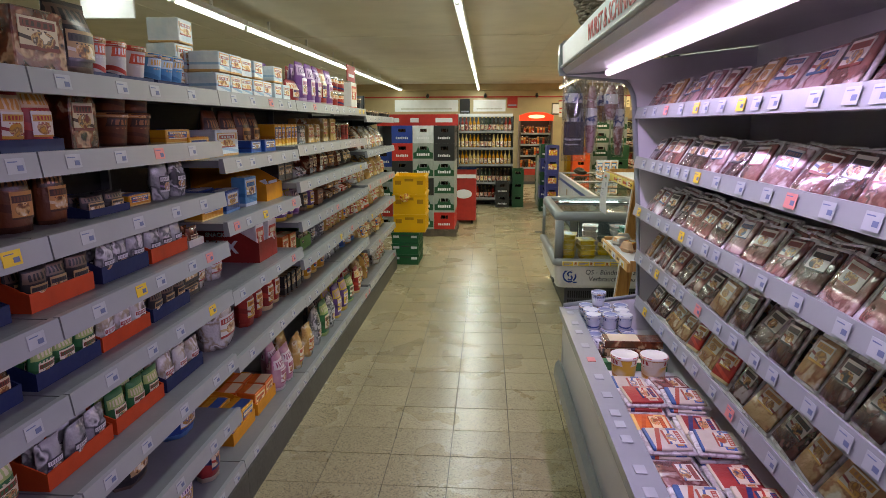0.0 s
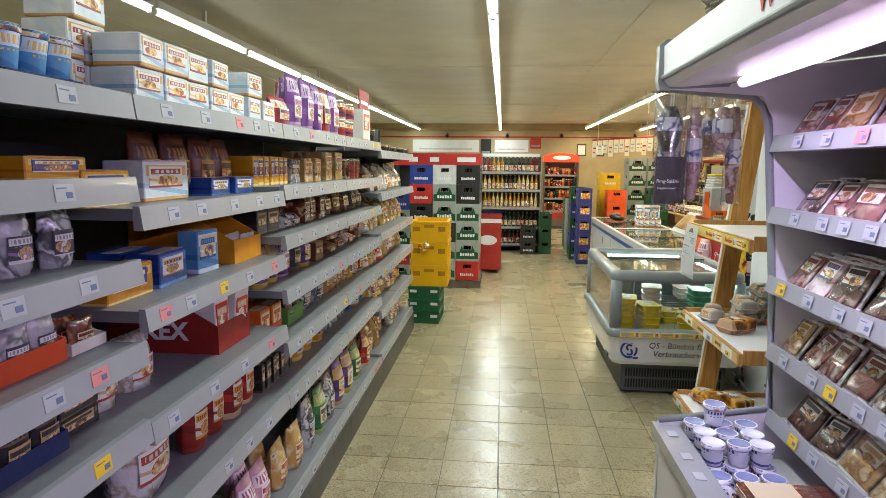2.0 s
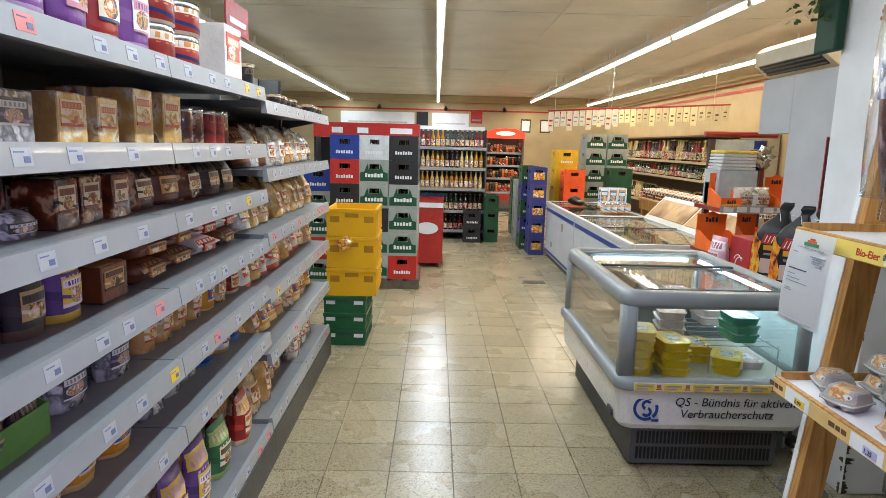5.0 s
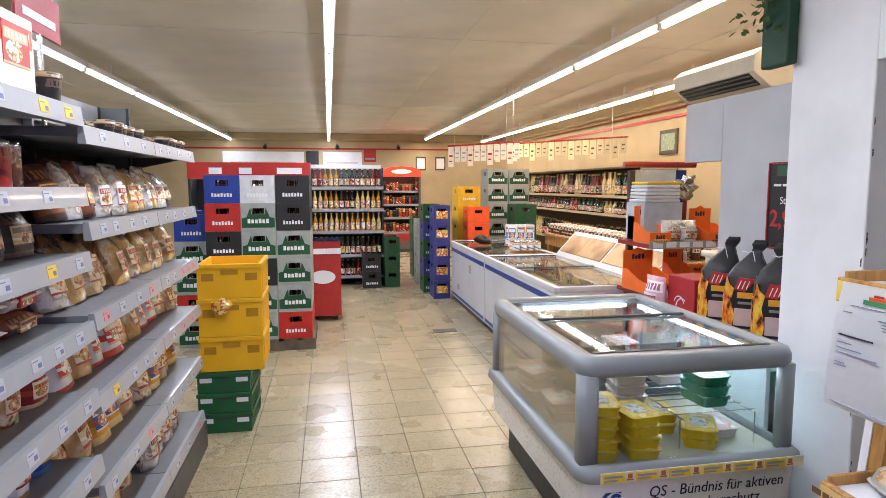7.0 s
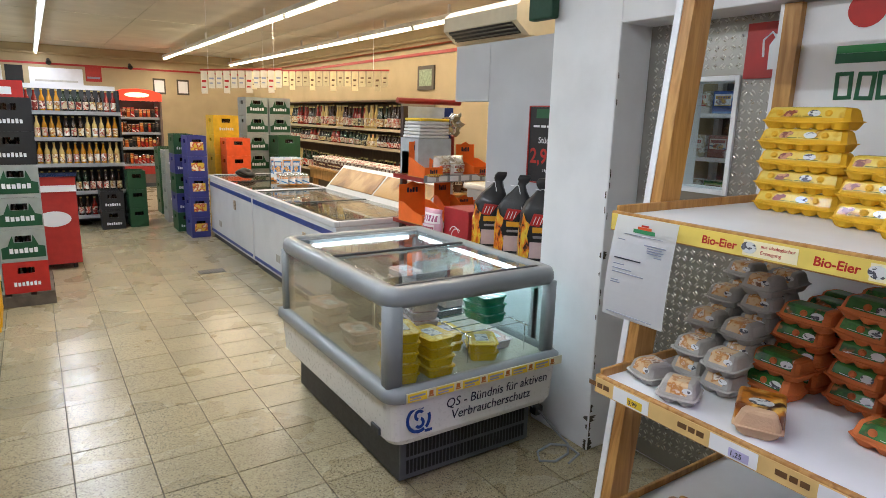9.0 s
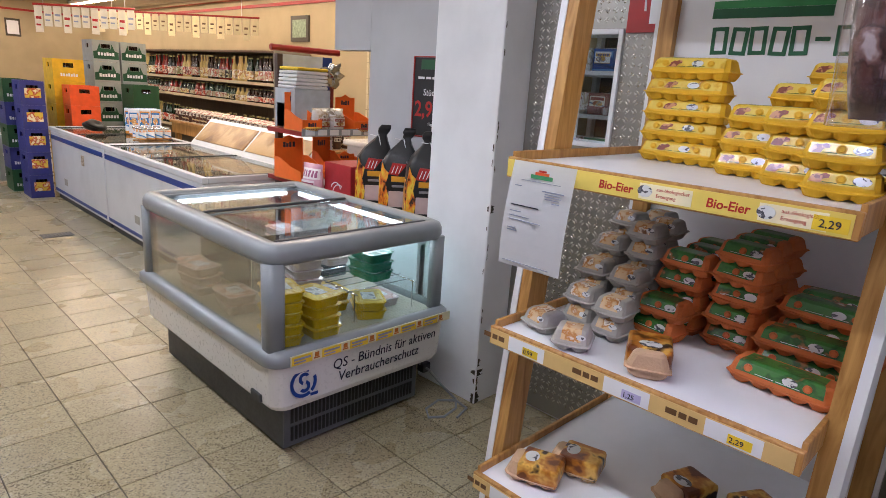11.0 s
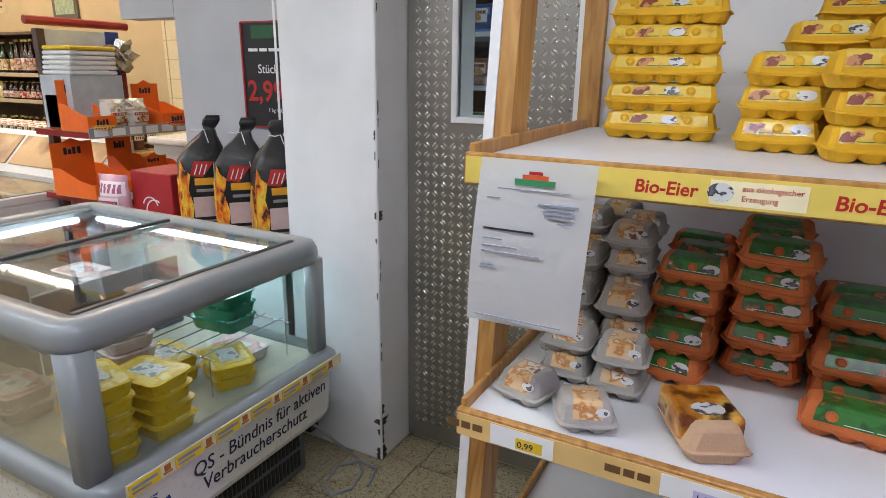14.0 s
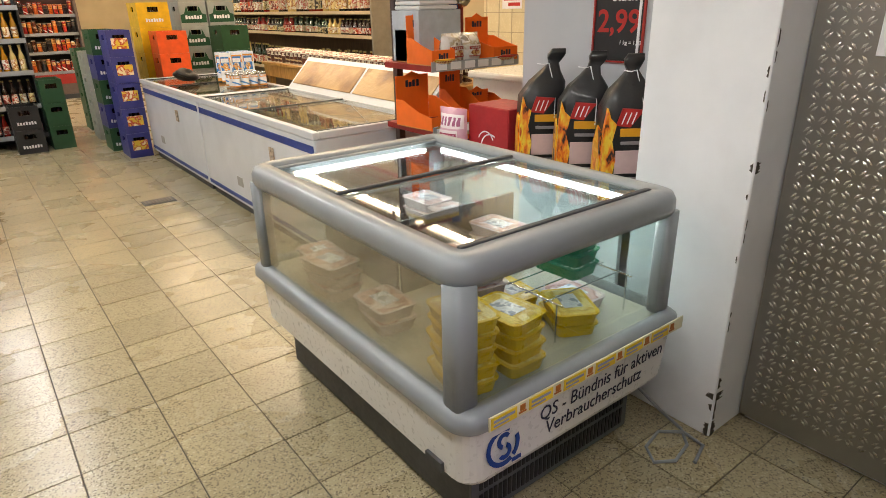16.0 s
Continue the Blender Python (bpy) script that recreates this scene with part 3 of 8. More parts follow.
# ceiling lamp rows
def batten(m, material):
    t = thing("ceiling_light", "slim white ceiling batten with bare fluorescent tube", "light fixture", m, group="ceiling light rows")
    child("body", shared(("batten_body",), lambda: box(-0.04, 0.04, 0.01, 1.52, 0.02, 0.075, 0.006), WHITE), t)
    bmk = lambda: lathe(bmesh.new(), [(0.014, 0.03), (0.019, 0.04), (0.019, 1.49), (0.014, 1.5)], 10)
    child("tube", shared(("lamp_tube", material.name), bmk, material), t, "glowing tube", pose(0, 0, 0.0, -90, 0, 0))
    for a in (0.01, 1.495):
        child("end_cap", shared(("lamp_cap",), lambda: box(-0.018, 0.018, 0, 0.03, -0.022, 0.022, 0.004, 1), WHITE), t, "", pose(0, a, 0))
    child("stem", shared(("lamp_stem",), lambda: box(-0.012, 0.012, 0.74, 0.77, 0.075, CEIL - LAMPZ + 0.001), WHITE), t)
    return t


for xx, ya, yb, col, watts in ROWS:
    k = 0
    while ya + k * 1.53 < yb - 0.5:
        batten(pose(xx, ya + k * 1.53, LAMPZ), TUBE if xx < 1 else TUBEW)
        k += 1


wb = thing("hanging_board", "plain white board hung over the next aisle", "sign", pose(-2.86, 6.72, 2.32))
part("board", box(0, 0.37, 0, 0.02, 0, 0.245, 0.003, 1), PAPER, wb)
for xx in (0.05, 0.32):
    bm = bmesh.new()
    tube(bm, [(xx, 0.01, 0.24), (xx, 0.01, CEIL - 2.32 - 0.001)], 0.002, 5)
    part("hanger", bm, CHROME, wb)

# ---- goods: shapes (front faces -y, base at z 0) ----
def pillow(w, d, h, crimp=0.03, seed=0, nu=6, nv=7):
    """A filled film bag standing up, with a flat crimped top."""
    r = random.Random(seed)
    bm = bmesh.new()
    front, back = [], []
    for j in range(nv + 1):
        v = j / nv
        z = h * v
        t = 0.0 if v >= 0.999 else min(1.0, (1 - v) * h / (h * 0.35)) ** 0.6
        t *= 0.85 + 0.15 * math.sin(v * 2.6 + 0.5)
        ra, rb = [], []
        for i in range(nu + 1):
            u = -1 + 2 * i / nu
            k = (1 - abs(u) ** 3.0) ** 0.6 * t
            jit = r.uniform(-0.06, 0.06)
            ww = w / 2 * (0.94 + 0.06 * v)
            ra.append(bm.verts.new((u * ww, -d / 2 * (k + jit * t) - 0.0015, z)))
            rb.append(bm.verts.new((u * ww, d / 2 * (k + jit * t) + 0.0015, z)))
        front.append(ra), back.append(rb)
    for j in range(nv):
        for i in range(nu):
            bm.faces.new((front[j][i], front[j][i + 1], front[j + 1][i + 1], front[j + 1][i]))
            bm.faces.new((back[j][i + 1], back[j][i], back[j + 1][i], back[j + 1][i + 1]))
        bm.faces.new((back[j][0], front[j][0], front[j + 1][0], back[j + 1][0]))
        bm.faces.new((front[j][nu], back[j][nu], back[j + 1][nu], front[j + 1][nu]))
    for i in range(nu):
        bm.faces.new((front[nv][i], front[nv][i + 1], back[nv][i + 1], back[nv][i]))
        bm.faces.new((back[0][i], back[0][i + 1], front[0][i + 1], front[0][i]))
    return bm


def patch(w, d, h, u0=-0.7, u1=0.7, v0=0.2, v1=0.6, n=5):
    """A printed panel that follows a pillow's front."""
    bm = bmesh.new()
    g = []
    for j in range(4):
        v = v0 + (v1 - v0) * j / 3
        t = min(1.0, (1 - v) / 0.35) ** 0.6 * (0.85 + 0.15 * math.sin(v * 2.6 + 0.5))
        g.append([bm.verts.new((u * w / 2 * (0.94 + 0.06 * v), -d / 2 * ((1 - abs(u) ** 3.0) ** 0.6 * t * 1.07) - 0.004, h * v)) for u in [u0 + (u1 - u0) * i / n for i in range(n + 1)]])
    for j in range(3):
        for i in range(n):
            bm.faces.new((g[j][i], g[j][i + 1], g[j + 1][i + 1], g[j + 1][i]))
    return bm


PAL = {
    # name: wrapper colours, panel colours, words for the label
    "choc": (["3a1d12", "542a1a", "7a3b22", "c9a07a", "2a1510"], ["d8c8a8", "7a2c22", "3a1d12"], "dark brown chocolate"),
    "whiteblue": (["cfdde6", "e6ebee", "9fc0da", "d7a865", "4b7fb0"], ["ece8de", "a33a32", "e3b978"], "white and pale blue biscuit"),
    "purple": (["6f3f86", "7d4c96", "8d62a4", "c9a9cf", "4c2a62"], ["e8dfe6", "c98aa0", "2d2040"], "purple wafer"),
    "redblue": (["8e2024", "a83230", "23306e", "d9c9b4", "c87e3a"], ["e2d2bb", "23306e", "c0392b"], "red and blue biscuit"),
    "redwhite": (["e2ddd8", "e8e4e0", "c23a2c", "d85c3a", "f0ece8"], ["c23a2c", "d8b489", "ffffff"], "red and white"),
    "brown": (["6b3a1e", "7c4524", "5a2f18", "3f2314", "a5683a"], ["c98f4c", "4a2a18", "e0c9a0"], "brown paper"),
    "yellow": (["d99a1c", "e0a82a", "c9851a", "efd48a", "a8431c"], ["3c5fa5", "efe5cf", "c0392b"], "yellow"),
    "kexred": (["8e1f1b", "a02722", "7c1a17", "a63a2c", "6a1513"], ["e2d8cc", "d8a33a", "a02722"], "red"),
    "orangebox": (["d8641e", "e0762a", "c9541a", "f0c06a", "b04414"], ["f0d9b0", "b04414", "e0762a"], "orange"),
    "greenbox": (["4d7a35", "5c8a3e", "3e662c", "a8c07a", "d8d2a0"], ["20301a", "c9c08a", "4d7a35"], "green"),
    "blue": (["1c3f8c", "2450a4", "17336f", "5a8ac9", "d9dfe8"], ["e6e6ea", "c9a24a", "1c3f8c"], "blue"),
    "skyblue": (["5b9bd0", "76aedb", "4a86bd", "d6e6f2", "e8c26a"], ["e8d9a8", "2d5f9a", "ffffff"], "sky blue"),
    "clear": (["c9c6c0", "dcdad6", "b4a890", "e8e6e2", "8f8576"], ["e6e4e0", "a33a32", "c9b58a"], "clear plastic"),
    "pink": (["c98fa8", "dcb0c2", "b87a98", "efe2e6", "a85c80"], ["efe2e6", "a33a5c", "c98fa8"], "pink"),
    "bread": (["a87c48", "c09a64", "d0b484", "e4d6b8", "8a5c30"], ["d9c7a0", "a33a22", "efe6d2"], "sliced bread in clear film"),
    "bun": (["b88a48", "cca25c", "dabb80", "ece0c2", "a06c30"], ["e0d4b8", "b43a2a", "c99248"], "golden bread roll"),
    "silver": (["8e9094", "b4b6ba", "6c6e72", "d8d9dc", "4a4b50"], ["3a3a44", "d8d9dc", "8a6a9c"], "silver foil"),
    "dark": (["1b1a1c", "2a282a", "3a3436", "6a5648", "141315"], ["b89a6a", "3a3436", "d8cfc0"], "dark"),
    "redbag": (["a8221e", "8c1b18", "c43a2a", "e2c9a0", "d99a3a"], ["e8e0d0", "c9922a", "8c1b18"], "red snack"),
    "green": (["2f6a3a", "3d7d48", "265a30", "a8bf72", "d8d4b0"], ["e6e0c8", "7a3a22", "2f6a3a"], "green and white"),
    "lilac": (["5a3a7c", "6b4a8e", "4a2e6a", "e0c050", "c9a9d4"], ["e8c84a", "efe2f0", "5a3a7c"], "violet and yellow"),
    "navytray": (["1d2f5e", "24386c", "18284f", "d8a23a", "1d2f5e"], ["d8d2c4", "1d2f5e", "c9a24a"], "navy blue"),
    "meat": (["7a4a46", "8e5c58", "6a3c3a", "a88480", "c9bcbc"], ["d9d2cc", "8a3a34", "5a6a8a"], "sliced sausage"),
    "ham": (["a87e80", "b8949a", "946a6c", "cbb4b8", "ddd2d6"], ["e2dce0", "3a5a8c", "a84a4a"], "pink ham"),
    "darkmeat": (["4a2a2a", "5a3634", "3a2020", "7a5a58", "b4a4a8"], ["cfc8c4", "2c2c30", "8a3a34"], "dark salami"),
    "poultry": (["a87e5a", "b8946c", "94684a", "cbb090", "ddd4c8"], ["e2dccc", "c9963a", "8a3a2a"], "golden poultry slices"),
}


def wrap(pal, part_no=0):
    w, p, _ = PAL[pal]
    if part_no == 0 and pal in ("bread", "bun", "clear", "silver", "meat", "ham", "darkmeat", "poultry", "choc"):
        return P("print_" + pal, w, 15, 0.22, 1.0, (0.0, 0.45, 0.54, 0.60, 0.67), 0.7)
    if part_no == 0:
        return W("print_" + pal, [w[0], w[1], w[2], w[3], w[4]], bump=0.3)
    return W("panel_" + pal, [p[0], p[0], p[2], p[1], w[0]], [p[1], "8a5a2a", "d9b070", p[2], "efe2c4"])


def goods(kind, pal, w, d, h, m, group=""):
    """One package on a shelf; pal may name several looks to choose from, split by |."""
    pal = rnd.choice(pal.split("|"))
    tone = PAL[pal][2]
    key = (pal, round(w, 3), round(d, 3), round(h, 3))
    if kind == "box":
        ob = new("carton", shared(("carton", *key), lambda: box(-w / 2, w / 2, -d / 2, d / 2, 0, h, 0.003, 1), wrap(pal)))
        tagged(ob, tone + " cardboard carton standing on the shelf", "carton", group)
        child("front_panel", shared(("front_panel", *key), lambda: box(-w * 0.40, w * 0.34, -d / 2 - 0.0018, -d / 2 + 0.001, h * 0.34, h * 0.86), wrap(pal, 1)), ob)
        child("top_flap", shared(("top_flap", *key), lambda: box(-w * 0.46, w * 0.46, -d * 0.42, d * 0.1, h, h + 0.0016), wrap(pal, 1)), ob)
    elif kind == "bag":
        bready = pal in ("bread", "bun", "clear", "brown")
        ob = new("bread_bag" if bready else "snack_bag", shared(("film_bag", *key), lambda: pillow(w, d, h, seed=int(w * 1000 + h * 77)), wrap(pal), True))
        tagged(ob, tone + (" bag on the shelf" if bready else " film bag with crimped top"), "bread" if bready else "bag", group)
        child("printed_panel", shared(("printed_panel", *key), lambda: patch(w, d, h), wrap(pal, 1), True), ob)
    elif kind == "loaf":
        def build():
            bm = pillow(h, w * 0.98, d, nu=6, nv=6, seed=3)
            bmesh.ops.rotate(bm, cent=(0, 0, 0), matrix=Matrix.Rotation(radians(90), 3, "Y") @ Matrix.Rotation(radians(90), 3, "Z"), verts=bm.verts[:])
            lo = [min(v.co[k] for v in bm.verts) for k in range(3)]
            hi = [max(v.co[k] for v in bm.verts) for k in range(3)]
            for v in bm.verts:
                v.co = Vector([(v.co[k] - lo[k]) / max(hi[k] - lo[k], 1e-6) for k in range(3)])
                v.co = Vector(((v.co.x - 0.5) * w, (v.co.y - 0.5) * d, v.co.z * h))
            return bm
        ob = new("bread_loaf", shared(("bread_loaf", *key), build, wrap(pal), True))
        tagged(ob, tone + " lying on the shelf", "bread", group)
        child("printed_panel", shared(("loaf_panel", *key), lambda: box(-w * 0.3, w * 0.22, -d / 2 - 0.002, -d / 2 + 0.01, h * 0.2, h * 0.66, 0.002, 1), wrap(pal, 1)), ob)
    elif kind == "can":
        ob = new("can", shared(("can", *key), lambda: lathe(bmesh.new(), [(w * 0.46, 0), (w / 2, 0.004), (w / 2, h - 0.006), (w * 0.47, h)], 16), wrap(pal), True))
        tagged(ob, tone + " round tin on the shelf", "can", group)
        child("lid", shared(("can_lid", *key), lambda: lathe(bmesh.new(), [(w * 0.505, h - 0.016), (w * 0.51, h - 0.012), (w * 0.505, h + 0.003), (w * 0.45, h + 0.004)], 16), CHROME, True), ob)
    elif kind == "jar":
        ob = new("tub", shared(("tub", *key), lambda: lathe(bmesh.new(), [(w * 0.38, 0), (w * 0.4, 0.004), (w * 0.48, h - 0.012), (w * 0.48, h)], 16), wrap(pal), True))
        tagged(ob, tone + " tub with a lid", "tub", group)
        child("lid", shared(("tub_lid", *key), lambda: lathe(bmesh.new(), [(w * 0.5, h - 0.012), (w * 0.515, h - 0.008), (w * 0.51, h + 0.003), (w * 0.45, h + 0.005), (w * 0.44, h + 0.003)], 16), wrap(pal, 1), True), ob)
    elif kind == "flat":
        def film():
            bm = box(-w / 2 + 0.006, w / 2 - 0.006, -d / 2, -d * 0.05, 0.012, h - 0.012, min(0.012, d * 0.2), 2)
            return bm
        ob = new("sausage_pack", shared(("sausage_pack", *key), film, wrap(pal), True))
        tagged(ob, tone + " in a shrink-wrapped pack", "sausage pack", group)
        child("tray_edge", shared(("tray_edge", *key), lambda: box(-w / 2, w / 2, -d * 0.05, d / 2, 0, h, 0.004, 1), P("film_edge", ["c9c2c6", "d9d4d8", "b4a8ac", "e6e2e6"], 20)), ob)
        child("pack_label", shared(("pack_label", *key), lambda: box(-w * 0.3, w * 0.28, -d / 2 - 0.002, -d / 2 + 0.001, h * 0.45, h * 0.85), wrap(pal, 1)), ob)
    ob.matrix_basis = m
    return ob


CARD = M("card_brown", C("8a6a44"), 0.8, vary=0.1)


def card_tray(w, d, h, m, material, tone):
    """Open display carton: low front, high back."""
    t = thing("display_tray", tone + " open cardboard display tray on the shelf", "display tray", m)
    e = 0.004
    part("bottom", box(-w / 2, w / 2, -d / 2, d / 2, 0, e), material, t)
    part("front_wall", box(-w / 2, w / 2, -d / 2, -d / 2 + e, e, h * 0.45), material, t)
    part("back_wall", box(-w / 2, w / 2, d / 2 - e, d / 2, e, h), material, t)
    for s in (-1, 1):
        bm = bmesh.new()
        x0, x1 = sorted((s * w / 2, s * (w / 2 - e)))
        prism(bm, [(-d / 2 + e, e), (d / 2 - e, e), (d / 2 - e, h), (-d * 0.1, h * 0.9), (-d / 2 + e, h * 0.45)], "x", x0, x1)
        part("side_wall", bm, material, t)
    return t


for z, pal in ((1.15, "green"), (1.38, "meat"), (1.6, "blue")):
    for i in range(9):
        goods("box" if i % 3 else "bag", pal if i % 2 else "clear", 0.12, 0.12, 0.11, pose(2.34, 6.70 + i * 0.135, z + 0.001, 0, 0, -90), "goods in the cold room")


# ---- the long shelf unit ----
SX, SB = -1.17, -1.66
BAYS = [
    (1.95, 2.93, [1.75, 1.50, 1.25, 1.00, 0.75, 0.48, 0.20]),
    (2.93, 3.92, [1.75, 1.56, 1.365, 1.165, 0.965, 0.69, 0.45, 0.20]),
    (3.92, 4.91, [1.75, 1.56, 1.365, 1.165, 0.965, 0.69, 0.45, 0.20]),
    (4.91, 5.88, [1.75, 1.49, 1.24, 0.95, 0.66, 0.20]),
    (5.88, 6.85, [1.75, 1.51, 1.31, 1.09, 0.87, 0.65, 0.20]),
    (6.85, 7.82, [1.75, 1.51, 1.31, 1.09, 0.87, 0.65, 0.20]),
    (7.82, 8.60, [1.70, 1.40, 1.11, 0.84, 0.54, 0.22]),
    (8.60, 9.38, [1.70, 1.40, 1.11, 0.84, 0.54, 0.22]),
]
rnd = random.Random(11)
for bi, (y0, y1, levels) in enumerate(BAYS):
    bay = thing("shelf_bay", "grey steel shop shelf bay stocked with packaged food", "shelf", pose(0, y0, 0), group="long shelf run")
    L = y1 - y0
    top = 1.93 if y0 > 7.8 else 1.86
    # drawn near black for the shade behind the goods
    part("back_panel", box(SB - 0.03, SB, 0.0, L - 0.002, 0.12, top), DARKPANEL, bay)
    part("kick_plate", box(SX + 0.0, SX + 0.02, 0.001, L - 0.001, 0.0, 0.155), KICK, bay)
    for k, z in enumerate(levels):
        base = k == len(levels) - 1
        bm = bmesh.new()
        bx(bm, SB + 0.001, SX - 0.012, 0.003, L - 0.003, z - 0.035, z - 0.006)
        sh = part("shelf_board", bm, STEEL, bay)
        bm = bmesh.new()
        prism(bm, [(SX - 0.011, z - 0.058), (SX + 0.014, z - 0.058), (SX + 0.006, z), (SX - 0.011, z)], "y", 0.003, L - 0.003)
        rail = part("price_rail", bm, RAIL, sh)
        # price tickets in the rail
        y = rnd.uniform(0.05, 0.15)
        while y < L - 0.08:
            w = 0.055
            col = M("ticket_pale", C("b2b6bc"), 0.5) if rnd.random() < 0.88 else (YELTAG if rnd.random() < 0.4 else M("pink_tag", C("d98a86"), 0.6))
            mm = Matrix.Translation((SX + 0.0131, y, z - 0.050)) @ Matrix(((0, 0, 1, 0), (1, 0, 0, 0), (0, 1, 0, 0), (0, 0, 0, 1))) @ pose(0, 0, 0, -7.8, 0, 0)
            child("price_ticket", shared(("price_ticket", col.name), lambda: box(0, w, 0.006, 0.040, 0, 0.0012), col), sh, "", mm)
            child("price_print", shared(("price_print",), lambda: bx(box(0.030, 0.048, 0.012, 0.024, 0.0012, 0.0018), 0.006, 0.034, 0.031, 0.0335, 0.0012, 0.0018), TICKINK), sh, "", mm)
            y += rnd.uniform(0.11, 0.26)
    for yy in (0.0, L):
        if yy == 0.0 or bi == len(BAYS) - 1:
            bm = box(SB - 0.03, SB + 0.035, yy - 0.014, yy + 0.0, 0.0, top + 0.003)
            part("upright", bm, DARKPL if bi == len(BAYS) - 1 and yy else STEEL, bay)
end = thing("shelf_end_panel", "grey steel end upright with brackets closing the shelf run", "panel", pose(0, 9.382, 0))
part("panel", box(SB - 0.03, SB + 0.16, 0, 0.012, 0.0, 1.93), STEEL, end)
part("edge_strip", box(SB + 0.1605, SB + 0.176, -0.004, 0.016, 0.0, 1.93, 0.002, 1), DARKPL, end)
for z in BAYS[-1][2]:
    bm = bmesh.new()
    prism(bm, [(SB + 0.177, z - 0.10), (SX - 0.02, z - 0.035), (SX - 0.02, z - 0.008), (SB + 0.177, z - 0.008)], "y", 0.002, 0.006)
    part("bracket", bm, DARKPL, end)
crown = thing("top_cabinet", "grey steel crown box over the shelf end", "panel", pose(0, 7.85, 1.79))
part("front", box(SB + 0.001, SB + 0.03, 0, 1.5, 0, 0.14), STEEL, crown)

# sign on top of the shelf
sg = thing("aisle_sign", "red and white cardboard aisle sign on the shelf top", "sign", pose(-1.30, 7.90, 1.98))
part("plate", box(-0.004, 0.004, -0.15, 0.15, 0, 0.13), M("sign_dusty_red", C("9c3038"), 0.5), sg)
part("white_band", box(0.0045, 0.0065, -0.11, 0.11, 0.035, 0.06), PAPER, sg)
part("post", box(-0.004, 0.004, -0.01, 0.01, -0.28, 0), CHROME, sg)


def stock(bay, level, kind, pal, w, d, h, a=0.0, b=1.0, deep=2, stack=1, gap=0.006, front=None, jitter=0.004, lean=0.0):
    """Fill a stretch a..b of a bay's shelf with rows of one article."""
    y0, y1, lv = BAYS[bay]
    z = lv[level] - 0.006
    if front is None:
        front = 0.02 if level == 0 else (0.06 if level == len(lv) - 1 else 0.115)
    L = y1 - y0 - 0.03
    n = max(1, int((b - a) * L / (w + gap)))
    for i in range(n):
        y = y0 + 0.015 + a * L + (i + 0.5) * (b - a) * L / n
        for q in range(deep):
            if q and (rnd.random() < 0.12 or (kind == 'bag' and (bay < 2 or rnd.random() < 0.55))):
                continue
            x = SX - front - d / 2 - q * (d + 0.008) + rnd.uniform(-jitter, jitter) * 2
            if x - d / 2 < SB + 0.01:
                continue
            for s in range(stack):
                if s and rnd.random() < 0.15:
                    break
                mm = pose(x + 0.004 * s, y + rnd.uniform(-jitter, jitter), z + s * (h + 0.0025), lean, 0, 90 + rnd.uniform(-4, 4))
                goods(kind, pal, w, d, h, mm, "goods on the long shelf")


def tray_of(bay, level, pal_tray, kind, pal, w, d, h, y, tw, td, th, n, setback=0.09, rows=2):
    """A display tray with packs in it, its middle at y metres into the bay."""
    y0, y1, lv = BAYS[bay]
    z = lv[level] - 0.0055
    x = SX - setback - td / 2
    mat = {"navy": M("card_navy", C("1c2c58"), 0.6), "orange": M("card_orange", C("c8491c"), 0.6), "yellow": M("card_yellow", C("d8921a"), 0.6), "red": M("card_red", C("8e211d"), 0.6), "white": M("card_white", C("d2cdc2"), 0.7), "green": M("card_green", C("5c8a3e"), 0.6), "brown": CARD, "blue": M("card_blue", C("1c3f9c"), 0.5)}[pal_tray]
    made = card_tray(tw, td, th, pose(x, y0 + y, z, 0, 0, 90), mat, {"navy": "navy blue"}.get(pal_tray, pal_tray))
    for i in range(n):
        for q in range(rows):
            yy = y0 + y - tw / 2 + (i + 0.5) * tw / n
            xx = x + td / 2 - 0.01 - d / 2 - q * (d + 0.006)
            if xx - d / 2 < x - td / 2 + 0.006:
                continue
            goods(kind, pal, w, d, h, pose(xx, yy, z + 0.0045, rnd.uniform(-2, 8), 0, 90 + rnd.uniform(-5, 5)), "goods on the long shelf")
    return made


# bay 2.93 to 3.92 and the one before
for bay in (0, 1):
    stock(bay, 0, "bag", "brown|redbag|redwhite", 0.13, 0.07, 0.20, 0, 1, 2)
    tray_of(bay, 1, "orange", "box", "pink", 0.11, 0.06, 0.15, 0.16, 0.26, 0.3, 0.07, 2)
    tray_of(bay, 1, "navy", "bag", "redbag", 0.12, 0.06, 0.16, 0.44, 0.26, 0.3, 0.07, 2)
    stock(bay, 1, "bag", "choc", 0.13, 0.08, 0.15, 0.5, 1, 2)
    stock(bay, 2, "bag", "brown|redbag|orangebox", 0.11, 0.06, 0.175, 0, 0.5, 2)
    stock(bay, 2, "bag", "redbag", 0.10, 0.06, 0.15, 0.5, 1, 2)
    for y, c in ((0.2, "navy"), (0.52, "orange"), (0.82, "navy")):
        tray_of(bay, 3, c, "bag", "silver|dark|redblue", 0.08, 0.03, 0.12, y, 0.28, 0.3, 0.10, 3)
        tray_of(bay, 4, c, "bag", "green|choc|silver", 0.08, 0.04, 0.12, y, 0.28, 0.3, 0.10, 3)
    stock(bay, 5, "bag", "redblue|dark|choc", 0.15, 0.09, 0.15, 0, 0.5)
    stock(bay, 5, "bag", "green", 0.15, 0.09, 0.14, 0.5, 1)
    stock(bay, 6, "bag", "lilac|dark|pink|green", 0.14, 0.10, 0.18, 0, 1)
    if bay == 1:
        stock(bay, 7, "bag", "dark", 0.14, 0.10, 0.20, 0, 1)
